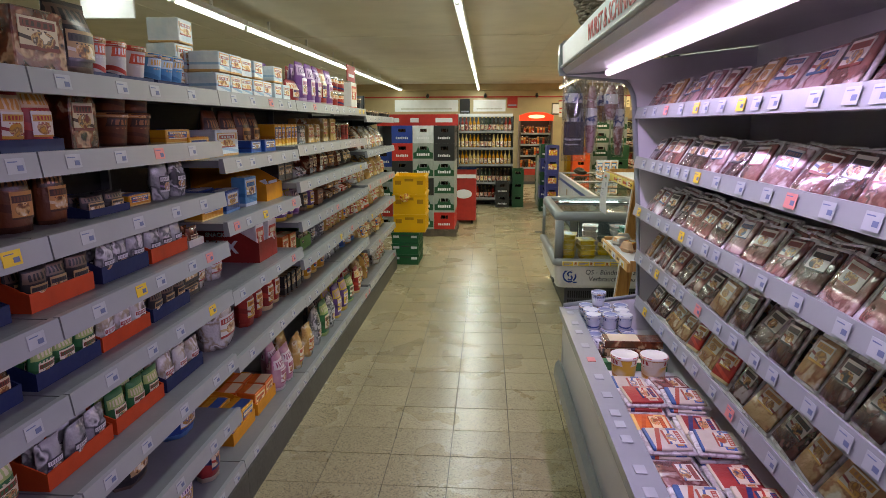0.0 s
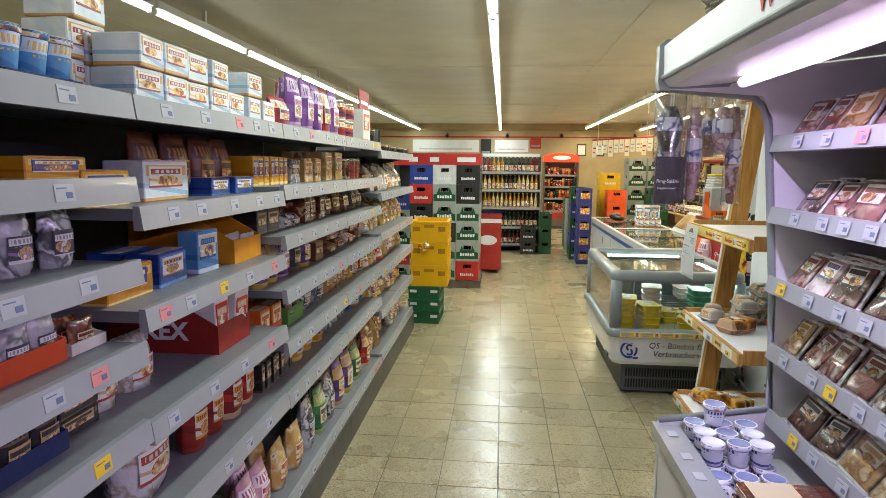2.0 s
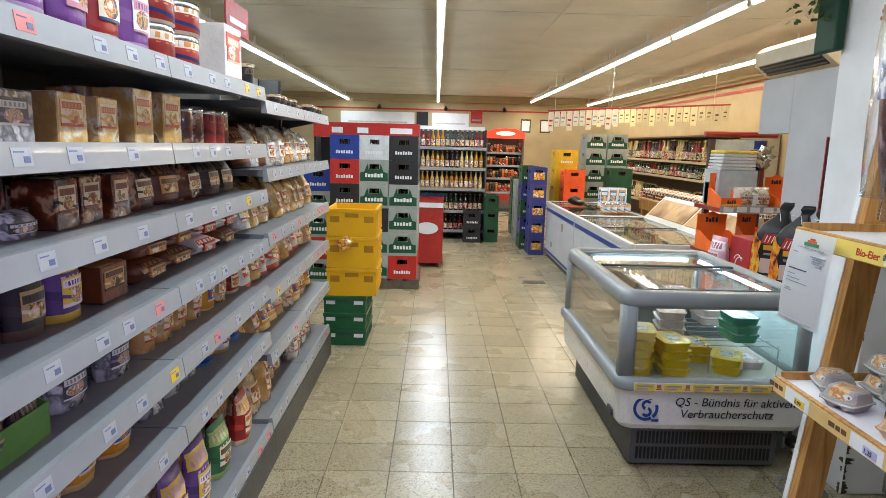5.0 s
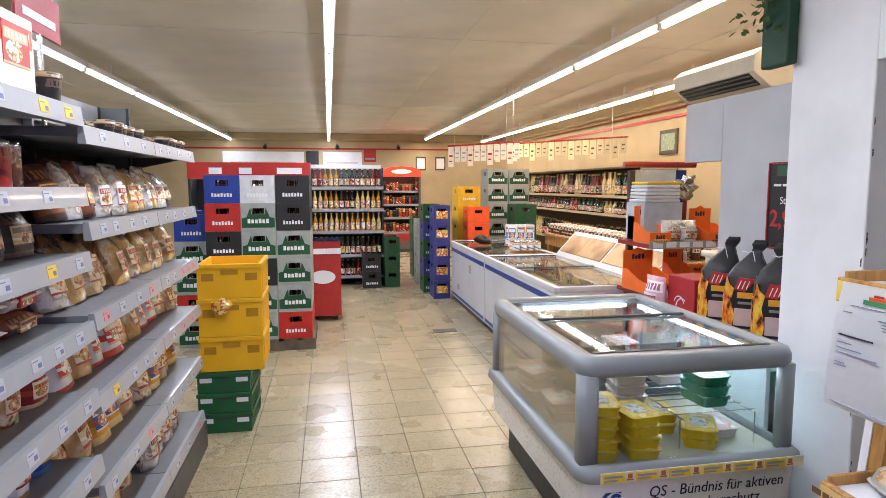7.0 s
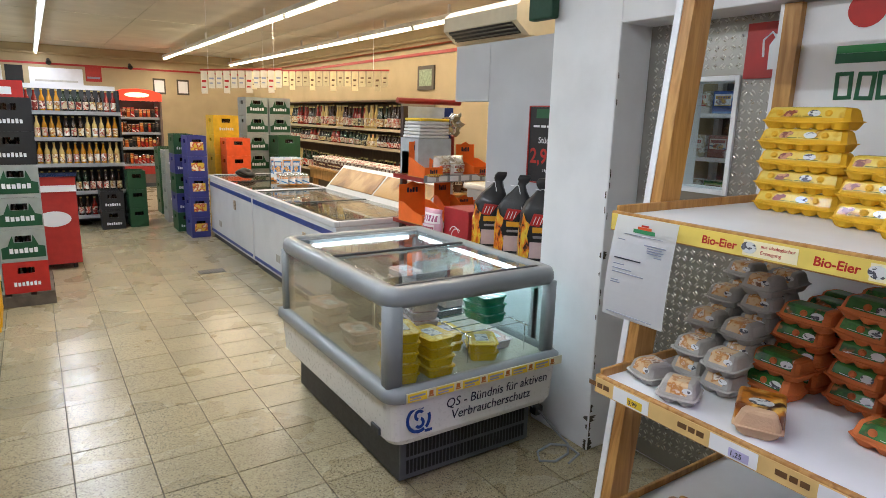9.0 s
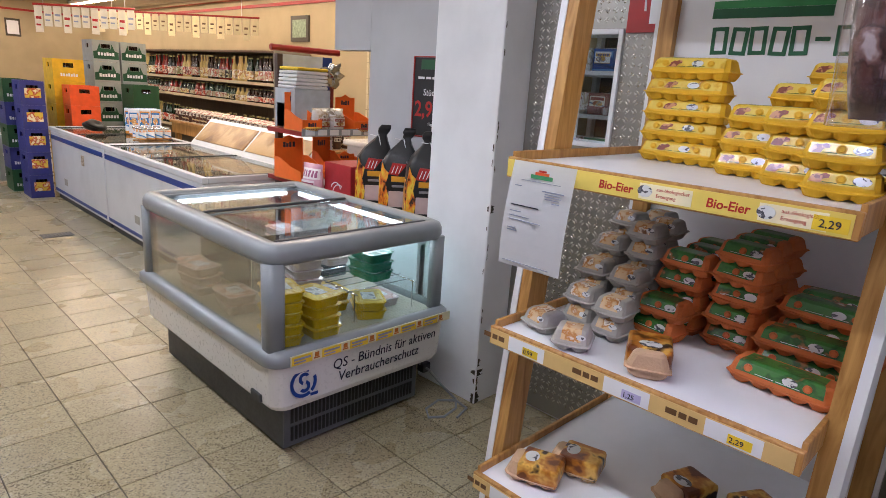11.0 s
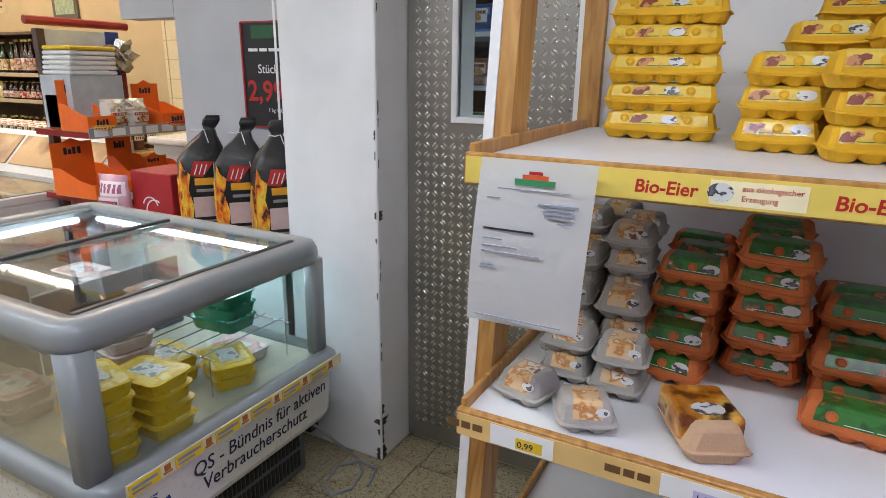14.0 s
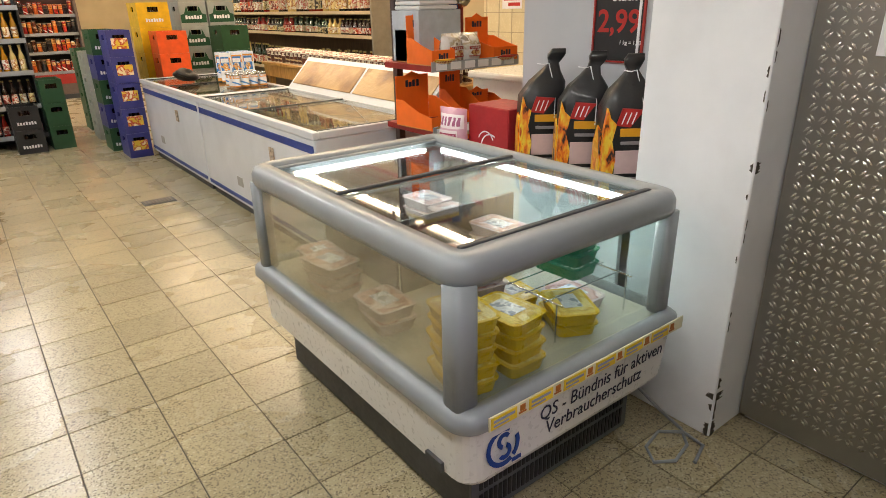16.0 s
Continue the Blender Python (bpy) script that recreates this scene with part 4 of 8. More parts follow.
# bay 3.92 to 4.91
stock(2, 0, "box", "choc", 0.16, 0.09, 0.14, 0, 0.16, 2)
stock(2, 0, "bag", "dark", 0.15, 0.09, 0.19, 0.16, 0.32, 2)
for y in (0.42, 0.62):
    tray_of(2, 0, "navy", "jar", "redwhite", 0.075, 0.075, 0.12, y, 0.19, 0.28, 0.06, 2)
tray_of(2, 0, "navy", "jar", "skyblue", 0.075, 0.075, 0.11, 0.85, 0.22, 0.28, 0.06, 3)
tray_of(2, 1, "navy", "bag", "redbag|redwhite", 0.11, 0.06, 0.16, 0.12, 0.22, 0.3, 0.07, 2)
stock(2, 1, "box", "choc|kexred|choc", 0.12, 0.09, 0.15, 0.24, 0.5, 2)
stock(2, 1, "jar", "brown", 0.11, 0.11, 0.10, 0.52, 0.78, 2, 2)
stock(2, 1, "box", "yellow", 0.2, 0.06, 0.05, 0.8, 1.0, 1, 1)
stock(2, 2, "bag", "redbag|brown", 0.10, 0.06, 0.17, 0, 0.3, 2)
tray_of(2, 2, "navy", "bag", "dark", 0.10, 0.03, 0.06, 0.40, 0.20, 0.3, 0.05, 2)
stock(2, 2, "box", "yellow|whiteblue", 0.13, 0.08, 0.035, 0.52, 0.72, 2, 1)
stock(2, 2, "bag", "silver", 0.10, 0.05, 0.14, 0.72, 0.98, 2)
for y, c, p in ((0.16, "orange", "dark"), (0.45, "navy", "silver"), (0.72, "orange", "silver")):
    tray_of(2, 3, c, "bag", p, 0.085, 0.035, 0.11, y, 0.25, 0.3, 0.11, 3)
tray_of(2, 3, "white", "bag", "choc", 0.08, 0.03, 0.07, 0.92, 0.12, 0.3, 0.06, 1)
for y, c, p in ((0.15, "navy", "green"), (0.42, "orange", "clear"), (0.70, "navy", "dark")):
    tray_of(2, 4, c, "bag", p, 0.085, 0.035, 0.11, y, 0.26, 0.3, 0.10, 3)
stock(2, 4, "box", "dark", 0.14, 0.12, 0.05, 0.86, 1.0, 1, 2)
for y, c, p in ((0.15, "orange", "silver"), (0.45, "orange", "green"), (0.75, "navy", "clear")):
    tray_of(2, 5, c, "bag", p, 0.085, 0.04, 0.12, y, 0.28, 0.32, 0.11, 3)
stock(2, 6, "bag", "green|dark", 0.17, 0.10, 0.17, 0, 0.3)
stock(2, 6, "bag", "silver|dark|lilac", 0.17, 0.10, 0.17, 0.3, 0.6)
stock(2, 6, "bag", "blue", 0.19, 0.12, 0.19, 0.6, 1.0)
stock(2, 7, "bag", "pink|lilac|silver", 0.16, 0.10, 0.20, 0, 0.5)
stock(2, 7, "bag", "lilac", 0.16, 0.10, 0.2, 0.5, 0.8)
stock(2, 7, "bag", "redblue", 0.12, 0.08, 0.24, 0.8, 1.0)
# bay 4.91 to 5.88
stock(3, 0, "box", "whiteblue", 0.115, 0.12, 0.078, 0.04, 1.0, 2, 2)
stock(3, 0, "box", "whiteblue", 0.13, 0.12, 0.09, 0.0, 0.14, 1, 3, front=0.15)
stock(3, 1, "box", "whiteblue", 0.24, 0.12, 0.115, 0.1, 0.62, 1)
stock(3, 1, "box", "yellow", 0.2, 0.1, 0.09, 0.0, 0.1, 1)
stock(3, 1, "box", "blue", 0.16, 0.12, 0.06, 0.64, 1.0, 1)
stock(3, 1, "bag", "brown", 0.13, 0.08, 0.2, 0.3, 1.0, 1, front=0.17)
stock(3, 2, "box", "yellow", 0.2, 0.08, 0.09, 0.02, 0.24, 1)
stock(3, 2, "box", "blue", 0.17, 0.1, 0.1, 0.26, 0.44, 2)
stock(3, 2, "box", "skyblue", 0.13, 0.07, 0.14, 0.46, 0.72, 1)
tray_of(3, 2, "yellow", "bag", "whiteblue", 0.11, 0.05, 0.09, 0.84, 0.24, 0.4, 0.19, 2)
kx = tray_of(3, 3, "red", "box", "redwhite", 0.10, 0.07, 0.19, 0.70, 0.26, 0.44, 0.22, 2)
words("KEX", 0.085, PAPER, kx, face_mx(-0.1315, 0.05, 0.05), bold=0.003)
words("SNACKS", 0.03, PAPER, kx, face_mx(-0.1315, 0.05, 0.13), bold=0.001)
stock(3, 3, "bag", "clear", 0.14, 0.1, 0.16, 0.0, 0.35, 1, front=0.16)
stock(3, 4, "bag", "redbag|kexred|choc", 0.12, 0.08, 0.22, 0.42, 1.0, 2)
stock(3, 4, "bag", "clear", 0.24, 0.14, 0.24, 0.0, 0.4, 1)
tray_of(3, 5, "yellow", "box", "orangebox", 0.12, 0.1, 0.11, 0.55, 0.26, 0.36, 0.13, 2)
tray_of(3, 5, "yellow", "box", "yellow", 0.12, 0.1, 0.11, 0.25, 0.26, 0.36, 0.13, 2)
stock(3, 5, "bag", "pink", 0.12, 0.09, 0.2, 0.72, 1.0, 2)
# bay 5.88 to 6.85
stock(4, 0, "bag", "redblue", 0.16, 0.08, 0.12, 0.0, 0.22, 2, 1)
stock(4, 0, "box", "purple", 0.10, 0.12, 0.21, 0.0, 0.2, 1, front=0.2)
stock(4, 0, "bag", "purple|purple|redblue", 0.13, 0.07, 0.23, 0.2, 1.0, 3)
stock(4, 1, "box", "yellow", 0.045, 0.12, 0.12, 0.0, 0.4, 2)
stock(4, 1, "box", "silver", 0.12, 0.1, 0.11, 0.42, 0.62, 1)
stock(4, 1, "box", "bun", 0.11, 0.1, 0.12, 0.66, 1, 2)
stock(4, 2, "box", "dark", 0.12, 0.1, 0.1, 0.0, 0.3, 1)
stock(4, 2, "bag", "silver", 0.13, 0.08, 0.06, 0.3, 0.6, 1)
stock(4, 2, "box", "choc", 0.1, 0.1, 0.12, 0.62, 1.0, 2)
stock(4, 3, "bag", "lilac|dark|purple", 0.12, 0.07, 0.18, 0.0, 0.75, 2)
stock(4, 3, "box", "brown", 0.13, 0.1, 0.1, 0.75, 1, 2)
stock(4, 4, "box", "orangebox", 0.1, 0.1, 0.13, 0.0, 0.25, 2)
tray_of(4, 4, "green", "bag", "dark", 0.09, 0.04, 0.1, 0.38, 0.22, 0.36, 0.17, 2)
stock(4, 4, "bag", "silver", 0.14, 0.07, 0.15, 0.55, 1, 2)
stock(4, 5, "box", "dark", 0.035, 0.12, 0.12, 0.0, 0.4, 1)
stock(4, 5, "bag", "yellow", 0.13, 0.08, 0.19, 0.42, 0.95, 2)
stock(4, 6, "bag", "bun|choc", 0.13, 0.08, 0.2, 0.0, 0.4, 2)
stock(4, 6, "bag", "dark|green|silver", 0.14, 0.08, 0.24, 0.42, 1, 2)
# bay 6.85 to 7.82
stock(5, 0, "can", "redblue", 0.19, 0.19, 0.10, 0.0, 0.42, 1, 2)
stock(5, 0, "box", "redwhite", 0.17, 0.1, 0.2, 0.5, 0.86, 2)
stock(5, 0, "jar", "dark", 0.08, 0.08, 0.09, 0.88, 1.0, 2)
stock(5, 1, "box", "bun", 0.12, 0.12, 0.16, 0.0, 0.4, 2)
stock(5, 1, "can", "kexred|choc", 0.075, 0.075, 0.13, 0.45, 0.95, 2)
stock(5, 2, "bag", "choc|brown|dark", 0.17, 0.10, 0.15, 0.0, 1, 2, lean=-8)
stock(5, 3, "loaf", "bread|brown|redwhite", 0.2, 0.13, 0.07, 0.0, 1, 2, 2)
stock(5, 4, "bag", "bun|yellow|redbag", 0.11, 0.08, 0.18, 0.0, 0.8, 2)
stock(5, 4, "bag", "redbag", 0.13, 0.08, 0.13, 0.8, 1, 2)
stock(5, 5, "bag", "silver", 0.14, 0.08, 0.20, 0.0, 0.5, 2, lean=-22)
stock(5, 5, "bag", "blue|whiteblue", 0.12, 0.09, 0.20, 0.5, 1, 2)
stock(5, 6, "bag", "lilac", 0.15, 0.09, 0.25, 0.0, 0.4, 2)
stock(5, 6, "bag", "green", 0.16, 0.09, 0.22, 0.4, 0.7, 2)
stock(5, 6, "bag", "redbag", 0.15, 0.09, 0.22, 0.7, 1, 2)
# the bread bays: full of film bags, leaning every way
def heap(bay, level, pal, w, d, h, a=0.0, b=1.0, rows=2, lie=0.0):
    """Bread bags crowded on a shelf: the front ones lean out, those behind stand."""
    y0, y1, lv = BAYS[bay]
    z, L = lv[level] - 0.0055, y1 - y0 - 0.04
    n = max(1, int((b - a) * L / (w * 0.93)))
    for q in range(rows):
        for i in range(n):
            y = y0 + 0.02 + a * L + (i + 0.5) * (b - a) * L / n
            tilt = (lie if q == 0 else lie * 0.4) + rnd.uniform(-9, 5)
            x = SX - 0.045 - d / 2 - q * (d + 0.03) + rnd.uniform(-0.012, 0.012) - h * max(0.0, math.sin(radians(-tilt)))* 0.9
            goods("bag", pal, w, d, (h + 0.025) * (1.0 + (0.1 if q else 0.0)), pose(max(x, SB + d * 0.7), y, z, tilt, rnd.uniform(-4, 4), 90 + rnd.uniform(-14, 14)), "bread on the long shelf")


for bay in (6, 7):
    stock(bay, 0, "jar", "dark", 0.07, 0.07, 0.05, 0.4, 1.0, 2)
    heap(bay, 1, "clear|dark|bun" if bay == 7 else "choc|brown|clear", 0.13, 0.09, 0.17, 0.0, 1.0, 2, -10)
    heap(bay, 2, "bun|bread|clear|bun", 0.15, 0.10, 0.19, 0.0, 1.0, 2, -16)
    heap(bay, 3, "bread|bun|redwhite|bun", 0.15, 0.10, 0.19, 0.0, 1.0, 2, -18)
    heap(bay, 4, "bread|bun|yellow|clear", 0.15, 0.10, 0.21, 0.0, 1.0, 2, -14)
    heap(bay, 5, "bun|bread|redbag|clear", 0.15, 0.10, 0.21, 0.0, 1.0, 2, -12)


# ---- refrigerated wall cooler for sausage ----
CY0, CY1 = 1.6, 5.78
cool = thing("refrigerated_wall_cooler", "white open multideck meat cooler lit pink inside", "cooler", pose(0, 0, 0))
body = bmesh.new()
prism(body, [(0.31, 0.10), (0.29, 0.30), (0.285, 0.60), (0.335, 0.60), (0.342, 0.56), (0.38, 0.545), (1.22, 0.545), (1.22, 0.10)], "y", CY0, CY1 - 0.03)
part("lower_body", body, COOLW, cool)
part("plinth", box(0.36, 1.2, CY0, CY1 - 0.05, 0, 0.098), DARKPL, cool, "dark plinth")
bm = bmesh.new()
prism(bm, [(0.262, 0.24), (0.28, 0.27), (0.285, 0.34), (0.268, 0.36), (0.25, 0.33), (0.245, 0.27)], "y", CY0, CY1 - 0.01)
part("bumper_rail", bm, GREYPL, cool, "grey rubber bumper rail")
bm = bmesh.new()
prism(bm, [(0.268, 0.605), (0.342, 0.605), (0.36, 0.652), (0.262, 0.66)], "y", CY0, CY1 - 0.01)
part("front_lip", bm, RAIL, cool, "pale lip over the cooler front")
rl = random.Random(77)
yy = 2.6
while yy < 5.7:
    part("lip_ticket", box(0.292, 0.325, yy, yy + 0.045, 0.6575, 0.6605), M("ticket_pale", C("b2b6bc"), 0.5) if rl.random() < 0.75 else M("pink_tag", C("d98a86"), 0.6), cool)
    yy += rl.uniform(0.07, 0.2)
part("back_panel", box(1.16, 1.22, CY0, CY1 - 0.03, 0.465, 2.0), COOLW, cool)
# end panel: solid at the back, cut away in front, with grey edging
bm = bmesh.new()
prism(bm, [(0.285, 0.10), (0.285, 0.66), (0.68, 0.72), (0.655, 1.2), (0.60, 1.76), (0.56, 1.835), (0.25, 1.858), (0.25, 1.863), (0.45, 1.873), (0.6, 1.925), (1.22, 1.995), (1.22, 0.10)], "y", CY1 - 0.028, CY1)
part("end_panel", bm, COOLW, cool)
bm = bmesh.new()
tube(bm, [(0.285, CY1 - 0.014, 0.667), (0.67, CY1 - 0.014, 0.73), (0.645, CY1 - 0.014, 1.2), (0.592, CY1 - 0.014, 1.74), (0.572, CY1 - 0.014, 1.80), (0.53, CY1 - 0.014, 1.835), (0.26, CY1 - 0.014, 1.862)], 0.014, 8)
part("edge_profile", bm, GREYPL, cool, "grey edge profile", smooth=True)
# canopy
bm = bmesh.new()
prism(bm, [(0.25, 1.866), (0.233, 1.885), (0.228, 2.0), (0.242, 2.013), (1.22, 2.06), (1.22, 2.0), (0.60, 1.93), (0.45, 1.878), (0.30, 1.866)], "y", CY0, CY1 - 0.029)
canopy = part("canopy", bm, COOLW, cool)
bm = bmesh.new()
prism(bm, [(0.222, 1.856), (0.214, 1.885), (0.214, 2.005), (0.235, 2.023), (0.47, 2.034), (0.47, 1.9), (0.45, 1.866)], "y", CY1 - 0.0285, CY1 + 0.012)
part("end_cap", bm, GREYPL, canopy)
bm = bmesh.new()
tube(bm, [(0.229, CY0, 1.897), (0.229, CY1 - 0.03, 1.897)], 0.009, 8)
part("trim_bead", bm, GREYPL, canopy)
bm = lathe(bmesh.new(), [(0.012, 0), (0.016, 0.01), (0.016, 3.45), (0.012, 3.46)], 10)
part("lamp_tube", bm, PINKT, canopy, "glowing pink fluorescent tube", m=pose(0.42, 2.1, 1.855, -90, 0, 0))
words("WURST & SCHINKEN", 0.085, INKRED, canopy, face_mx(0.2285, 4.97, 1.922), bold=0.001)
# shelves with goods
LEV = [(1.70, 0.60), (1.46, 0.61), (1.22, 0.62), (0.98, 0.64), (0.735, 0.655)]
rnd = random.Random(21)
for k, (z, x) in enumerate(LEV):
    bm = bmesh.new()
    prism(bm, [(x + 0.012, z - 0.05), (1.158, z - 0.03), (1.158, z - 0.012), (x + 0.012, z - 0.032)], "y", CY0, CY1 - 0.031)
    sh = part("cooler_shelf", bm, COOLW, cool)
    bm = bmesh.new()
    prism(bm, [(x + 0.012, z - 0.055), (x - 0.006, z - 0.052), (x + 0.006, z + 0.003), (x + 0.012, z + 0.003)], "y", CY0, CY1 - 0.031)
    part("price_rail", bm, RAIL, sh)
    y = 2.4
    while y < 5.6:
        col = M("ticket_pale", C("b2b6bc"), 0.5) if rnd.random() < 0.85 else (YELTAG if rnd.random() < 0.5 else M("pink_tag", C("d98a86"), 0.6))
        mm = Matrix.Translation((x - 0.0085, y + 0.06, z - 0.047)) @ Matrix.Rotation(radians(12), 4, "Y") @ Matrix(((0, 0, -1, 0), (-1, 0, 0, 0), (0, 1, 0, 0), (0, 0, 0, 1)))
        child("price_ticket", shared(("price_ticket_b", col.name), lambda: box(0, 0.055, 0.004, 0.042, 0, 0.0014), col), sh, "", mm)
        child("price_print", shared(("price_print_b",), lambda: bx(box(0.030, 0.048, 0.013, 0.025, 0.0014, 0.002), 0.006, 0.034, 0.033, 0.0355, 0.0014, 0.002), TICKINK), sh, "", mm)
        y += rnd.uniform(0.09, 0.2)
    # packs, leaning back in files
    y = 2.6
    while y < 5.64:
        w = rnd.choice((0.12, 0.14, 0.16))
        h = (0.17, 0.155, 0.15, 0.15, 0.14)[k]
        pal = rnd.choice((["ham", "meat", "ham", "poultry"], ["darkmeat", "ham", "meat"], ["meat", "darkmeat", "ham"], ["darkmeat", "meat", "poultry"], ["poultry", "darkmeat", "redbag"])[k])
        for q in range(3 if y > 3.4 else 2):
            goods("flat", pal, w, 0.022, h, pose(x + 0.045 + q * 0.055 + rnd.uniform(-0.006, 0.006), y + w / 2 + rnd.uniform(-0.006, 0.006), z - 0.028 + q * 0.001, -32 + rnd.uniform(-6, 4), rnd.uniform(-5, 5), -90 + rnd.uniform(-6, 6)), "packs in the cooler")
        y += w + 0.012
# goods in the well: cups, bars, tubs, flat stacks
def well(kind, pal, w, d, h, x, y, z, rx=0.0, rz=-90.0):
    goods(kind, pal, w, d, h, pose(x, y, z, rx, 0, rz), "goods in the cooler well")


PAL["yogurt"] = (["d9dbe6", "e8e9f0", "4a5a9c", "c9cde0", "33406e"], ["e6e8ee", "8a94c0", "e6e8ee"], "white and blue yogurt")
PAL["tubyellow"] = (["e8e2cc", "e0b83a", "c9892a", "efe8d8", "a83a2a"], ["f0ece2", "b03a34", "e0b83a"], "white and yellow salad")
for i in range(4):
    for j in range(3):
        for q in range(2 if i < 3 else 1):
            well("jar", "yogurt", 0.075, 0.075, 0.07, 0.40 + j * 0.082 + rnd.uniform(-0.008, 0.008), 5.70 - i * 0.082, 0.547 + q * 0.0755)
for x, y, rx, rz in ((0.41, 5.40, 84, -50), (0.45, 5.68, 0, 0), (0.58, 5.41, 84, 20)):
    well("jar", "yogurt", 0.075, 0.075, 0.07, x, y, 0.585 if rx else 0.699, rx, rz)
for j in range(3):
    well("box", "choc", 0.10, 0.26, 0.035, 0.52 + 0.01 * j, 5.30, 0.547 + j * 0.038)
well("box", "green", 0.055, 0.28, 0.04, 0.53, 5.20, 0.547)
for i in range(2):
    well("jar", "tubyellow", 0.115, 0.115, 0.11, 0.46 + i * 0.125, 5.09, 0.547)
PAL["pizza"] = (["c9bcae", "d9d0c4", "b04a34", "3a5a9c", "c98a3a"], ["e0dccf", "b04a34", "3a5a9c"], "printed flat")
for i in range(14):
    pal = ("pizza", "redblue", "orangebox", "pizza", "meat", "pizza", "choc", "redwhite", "meat", "pizza", "redblue", "orangebox", "pizza", "meat")[i]
    for q in range(2 + i % 2):
        for x in (0.44, 0.60):
            well("flat", pal if x < 0.5 else "pizza|meat|redblue", 0.15, 0.024, 0.15, x - 0.07 + 0.006 * q, 4.93 - i * 0.165 + rnd.uniform(-0.01, 0.01), 0.560 + 0.026 * q, -90, -90 + rnd.uniform(-8, 8))
# sausages in bags hung from the canopy's end
def hung_sausage(x, y, ztop, w, h, pal, tone):
    t = thing("hanging_sausage", tone + " sausage hung in a clear film bag", "sausage", pose(x, y, ztop), group="hung sausages")
    bm = bmesh.new()
    n, seg = 7, 8
    rings = []
    for i in range(n + 1):
        v = i / n
        r = w * 0.36 * (math.sin(math.pi * (0.08 + 0.84 * v)) ** 0.5)
        rings.append((max(r, 0.006), -0.05 - v * (h - 0.06)))
    part("sausage", lathe(bm, rings[::-1], seg), P("casing_" + pal, PAL[pal][0], 30, bump=0.5), t, smooth=True)
    bm = pillow(w, w * 0.8, h, seed=int(h * 100))
    part("film_bag", bm, FILM, t, "clear film bag", smooth=True, m=pose(0, 0, -h, 0, 0, 15))
    bm = bmesh.new()
    tube(bm, [(0, 0, -0.05), (0, 0, -0.01), (0.006, 0.004, 0.012)], 0.0025, 5)
    part("loop", bm, WHITE, t)
    part("label_band", lathe(bmesh.new(), [(w * 0.375, -h * 0.62), (w * 0.38, -h * 0.6), (w * 0.38, -h * 0.42), (w * 0.375, -h * 0.4)], 10), P("sausage_label", ["d9d6de", "e6e4ea", "3a4a8c", "d9d6de"], 18), t)
    return t


for x, dy, h, w, pal, tone in ((0.33, 0.24, 0.23, 0.13, "dark", "dark ring"), (0.43, 0.26, 0.42, 0.085, "ham", "long pink"), (0.35, 0.30, 0.42, 0.12, "darkmeat", "dark salami"), (0.53, 0.25, 0.24, 0.10, "ham", "pale pink"), (0.58, 0.26, 0.43, 0.075, "meat", "long brown"), (0.50, 0.31, 0.25, 0.09, "poultry", "pale")):
    hung_sausage(x, CY1 + dy, 1.875, w, h, pal, tone)
sl = thing("salami_pack", "black printed ring salami pack hung in film", "sausage", pose(0.335, CY1 + 0.22, 1.875), group="hung sausages")
part("card", box(-0.055, 0.055, -0.004, 0.0, -0.42, -0.24), M("card_black", C("1a171c"), 0.4), sl)
part("card", box(-0.055, 0.055, 0.0005, 0.0045, -0.42, -0.24), M("card_black", C("1a171c"), 0.4), sl)
words("Ring-Salami", 0.019, PAPER, sl, face_my(-0.05, -0.0045, -0.34))
words("luftgetrocknet", 0.012, PAPER, sl, face_my(-0.045, -0.0045, -0.365))
words("Ring-Salami", 0.019, PAPER, sl, Matrix(((-1, 0, 0, 0.05), (0, 0, 1, 0.005), (0, 1, 0, -0.34), (0, 0, 0, 1))))
bm = bmesh.new()
tube(bm, [(0, 0, -0.24), (0, 0, 0.012)], 0.002, 5)
part("loop", bm, WHITE, sl)
part("film_bag", pillow(0.14, 0.09, 0.46, seed=8), FILM, sl, smooth=True, m=pose(0, 0, -0.45))
bm = bmesh.new()
for dy in (0.24, 0.30):
    tube(bm, [(0.27, CY1 + dy, 1.888), (0.62, CY1 + dy, 1.888)], 0.005, 6)
for xx in (0.29, 0.45):
    tube(bm, [(xx, CY1 - 0.01, 1.90), (xx, CY1 + 0.31, 1.888)], 0.005, 6)
part("hook_rail", bm, CHROME, cool, "steel hook rail")
# basket on the canopy
bk = thing("wicker_basket", "woven grey wicker basket on top of the cooler", "basket", pose(0.40, 5.40, 2.021))
bm = bmesh.new()
WICK = M("wicker", C("6d6252"), 0.8, vary=0.4, scale=60, bump=0.8, bscale=120)
for k in range(9):
    z, s = 0.008 + k * 0.018, 0.12 + k * 0.006
    pts = []
    for i in range(29):
        a = 2 * math.pi * i / 28
        wob = 0.006 * (1 if (i + k) % 2 else -1)
        pts.append(((s + wob) * math.cos(a), (s * 1.4 + wob) * math.sin(a), z))
    tube(bm, pts, 0.009, 5)
part("weave", bm, WICK, bk)
part("bottom", lathe(bmesh.new(), [(0.115, 0.0), (0.118, 0.012)], 20), WICK, bk)
for s in (-1, 1):
    bm = bmesh.new()
    tube(bm, [(-0.05, s * 0.235, 0.15), (-0.04, s * 0.24, 0.2), (0.04, s * 0.24, 0.2), (0.05, s * 0.235, 0.15)], 0.009, 6)
    part("handle", bm, WICK, bk)


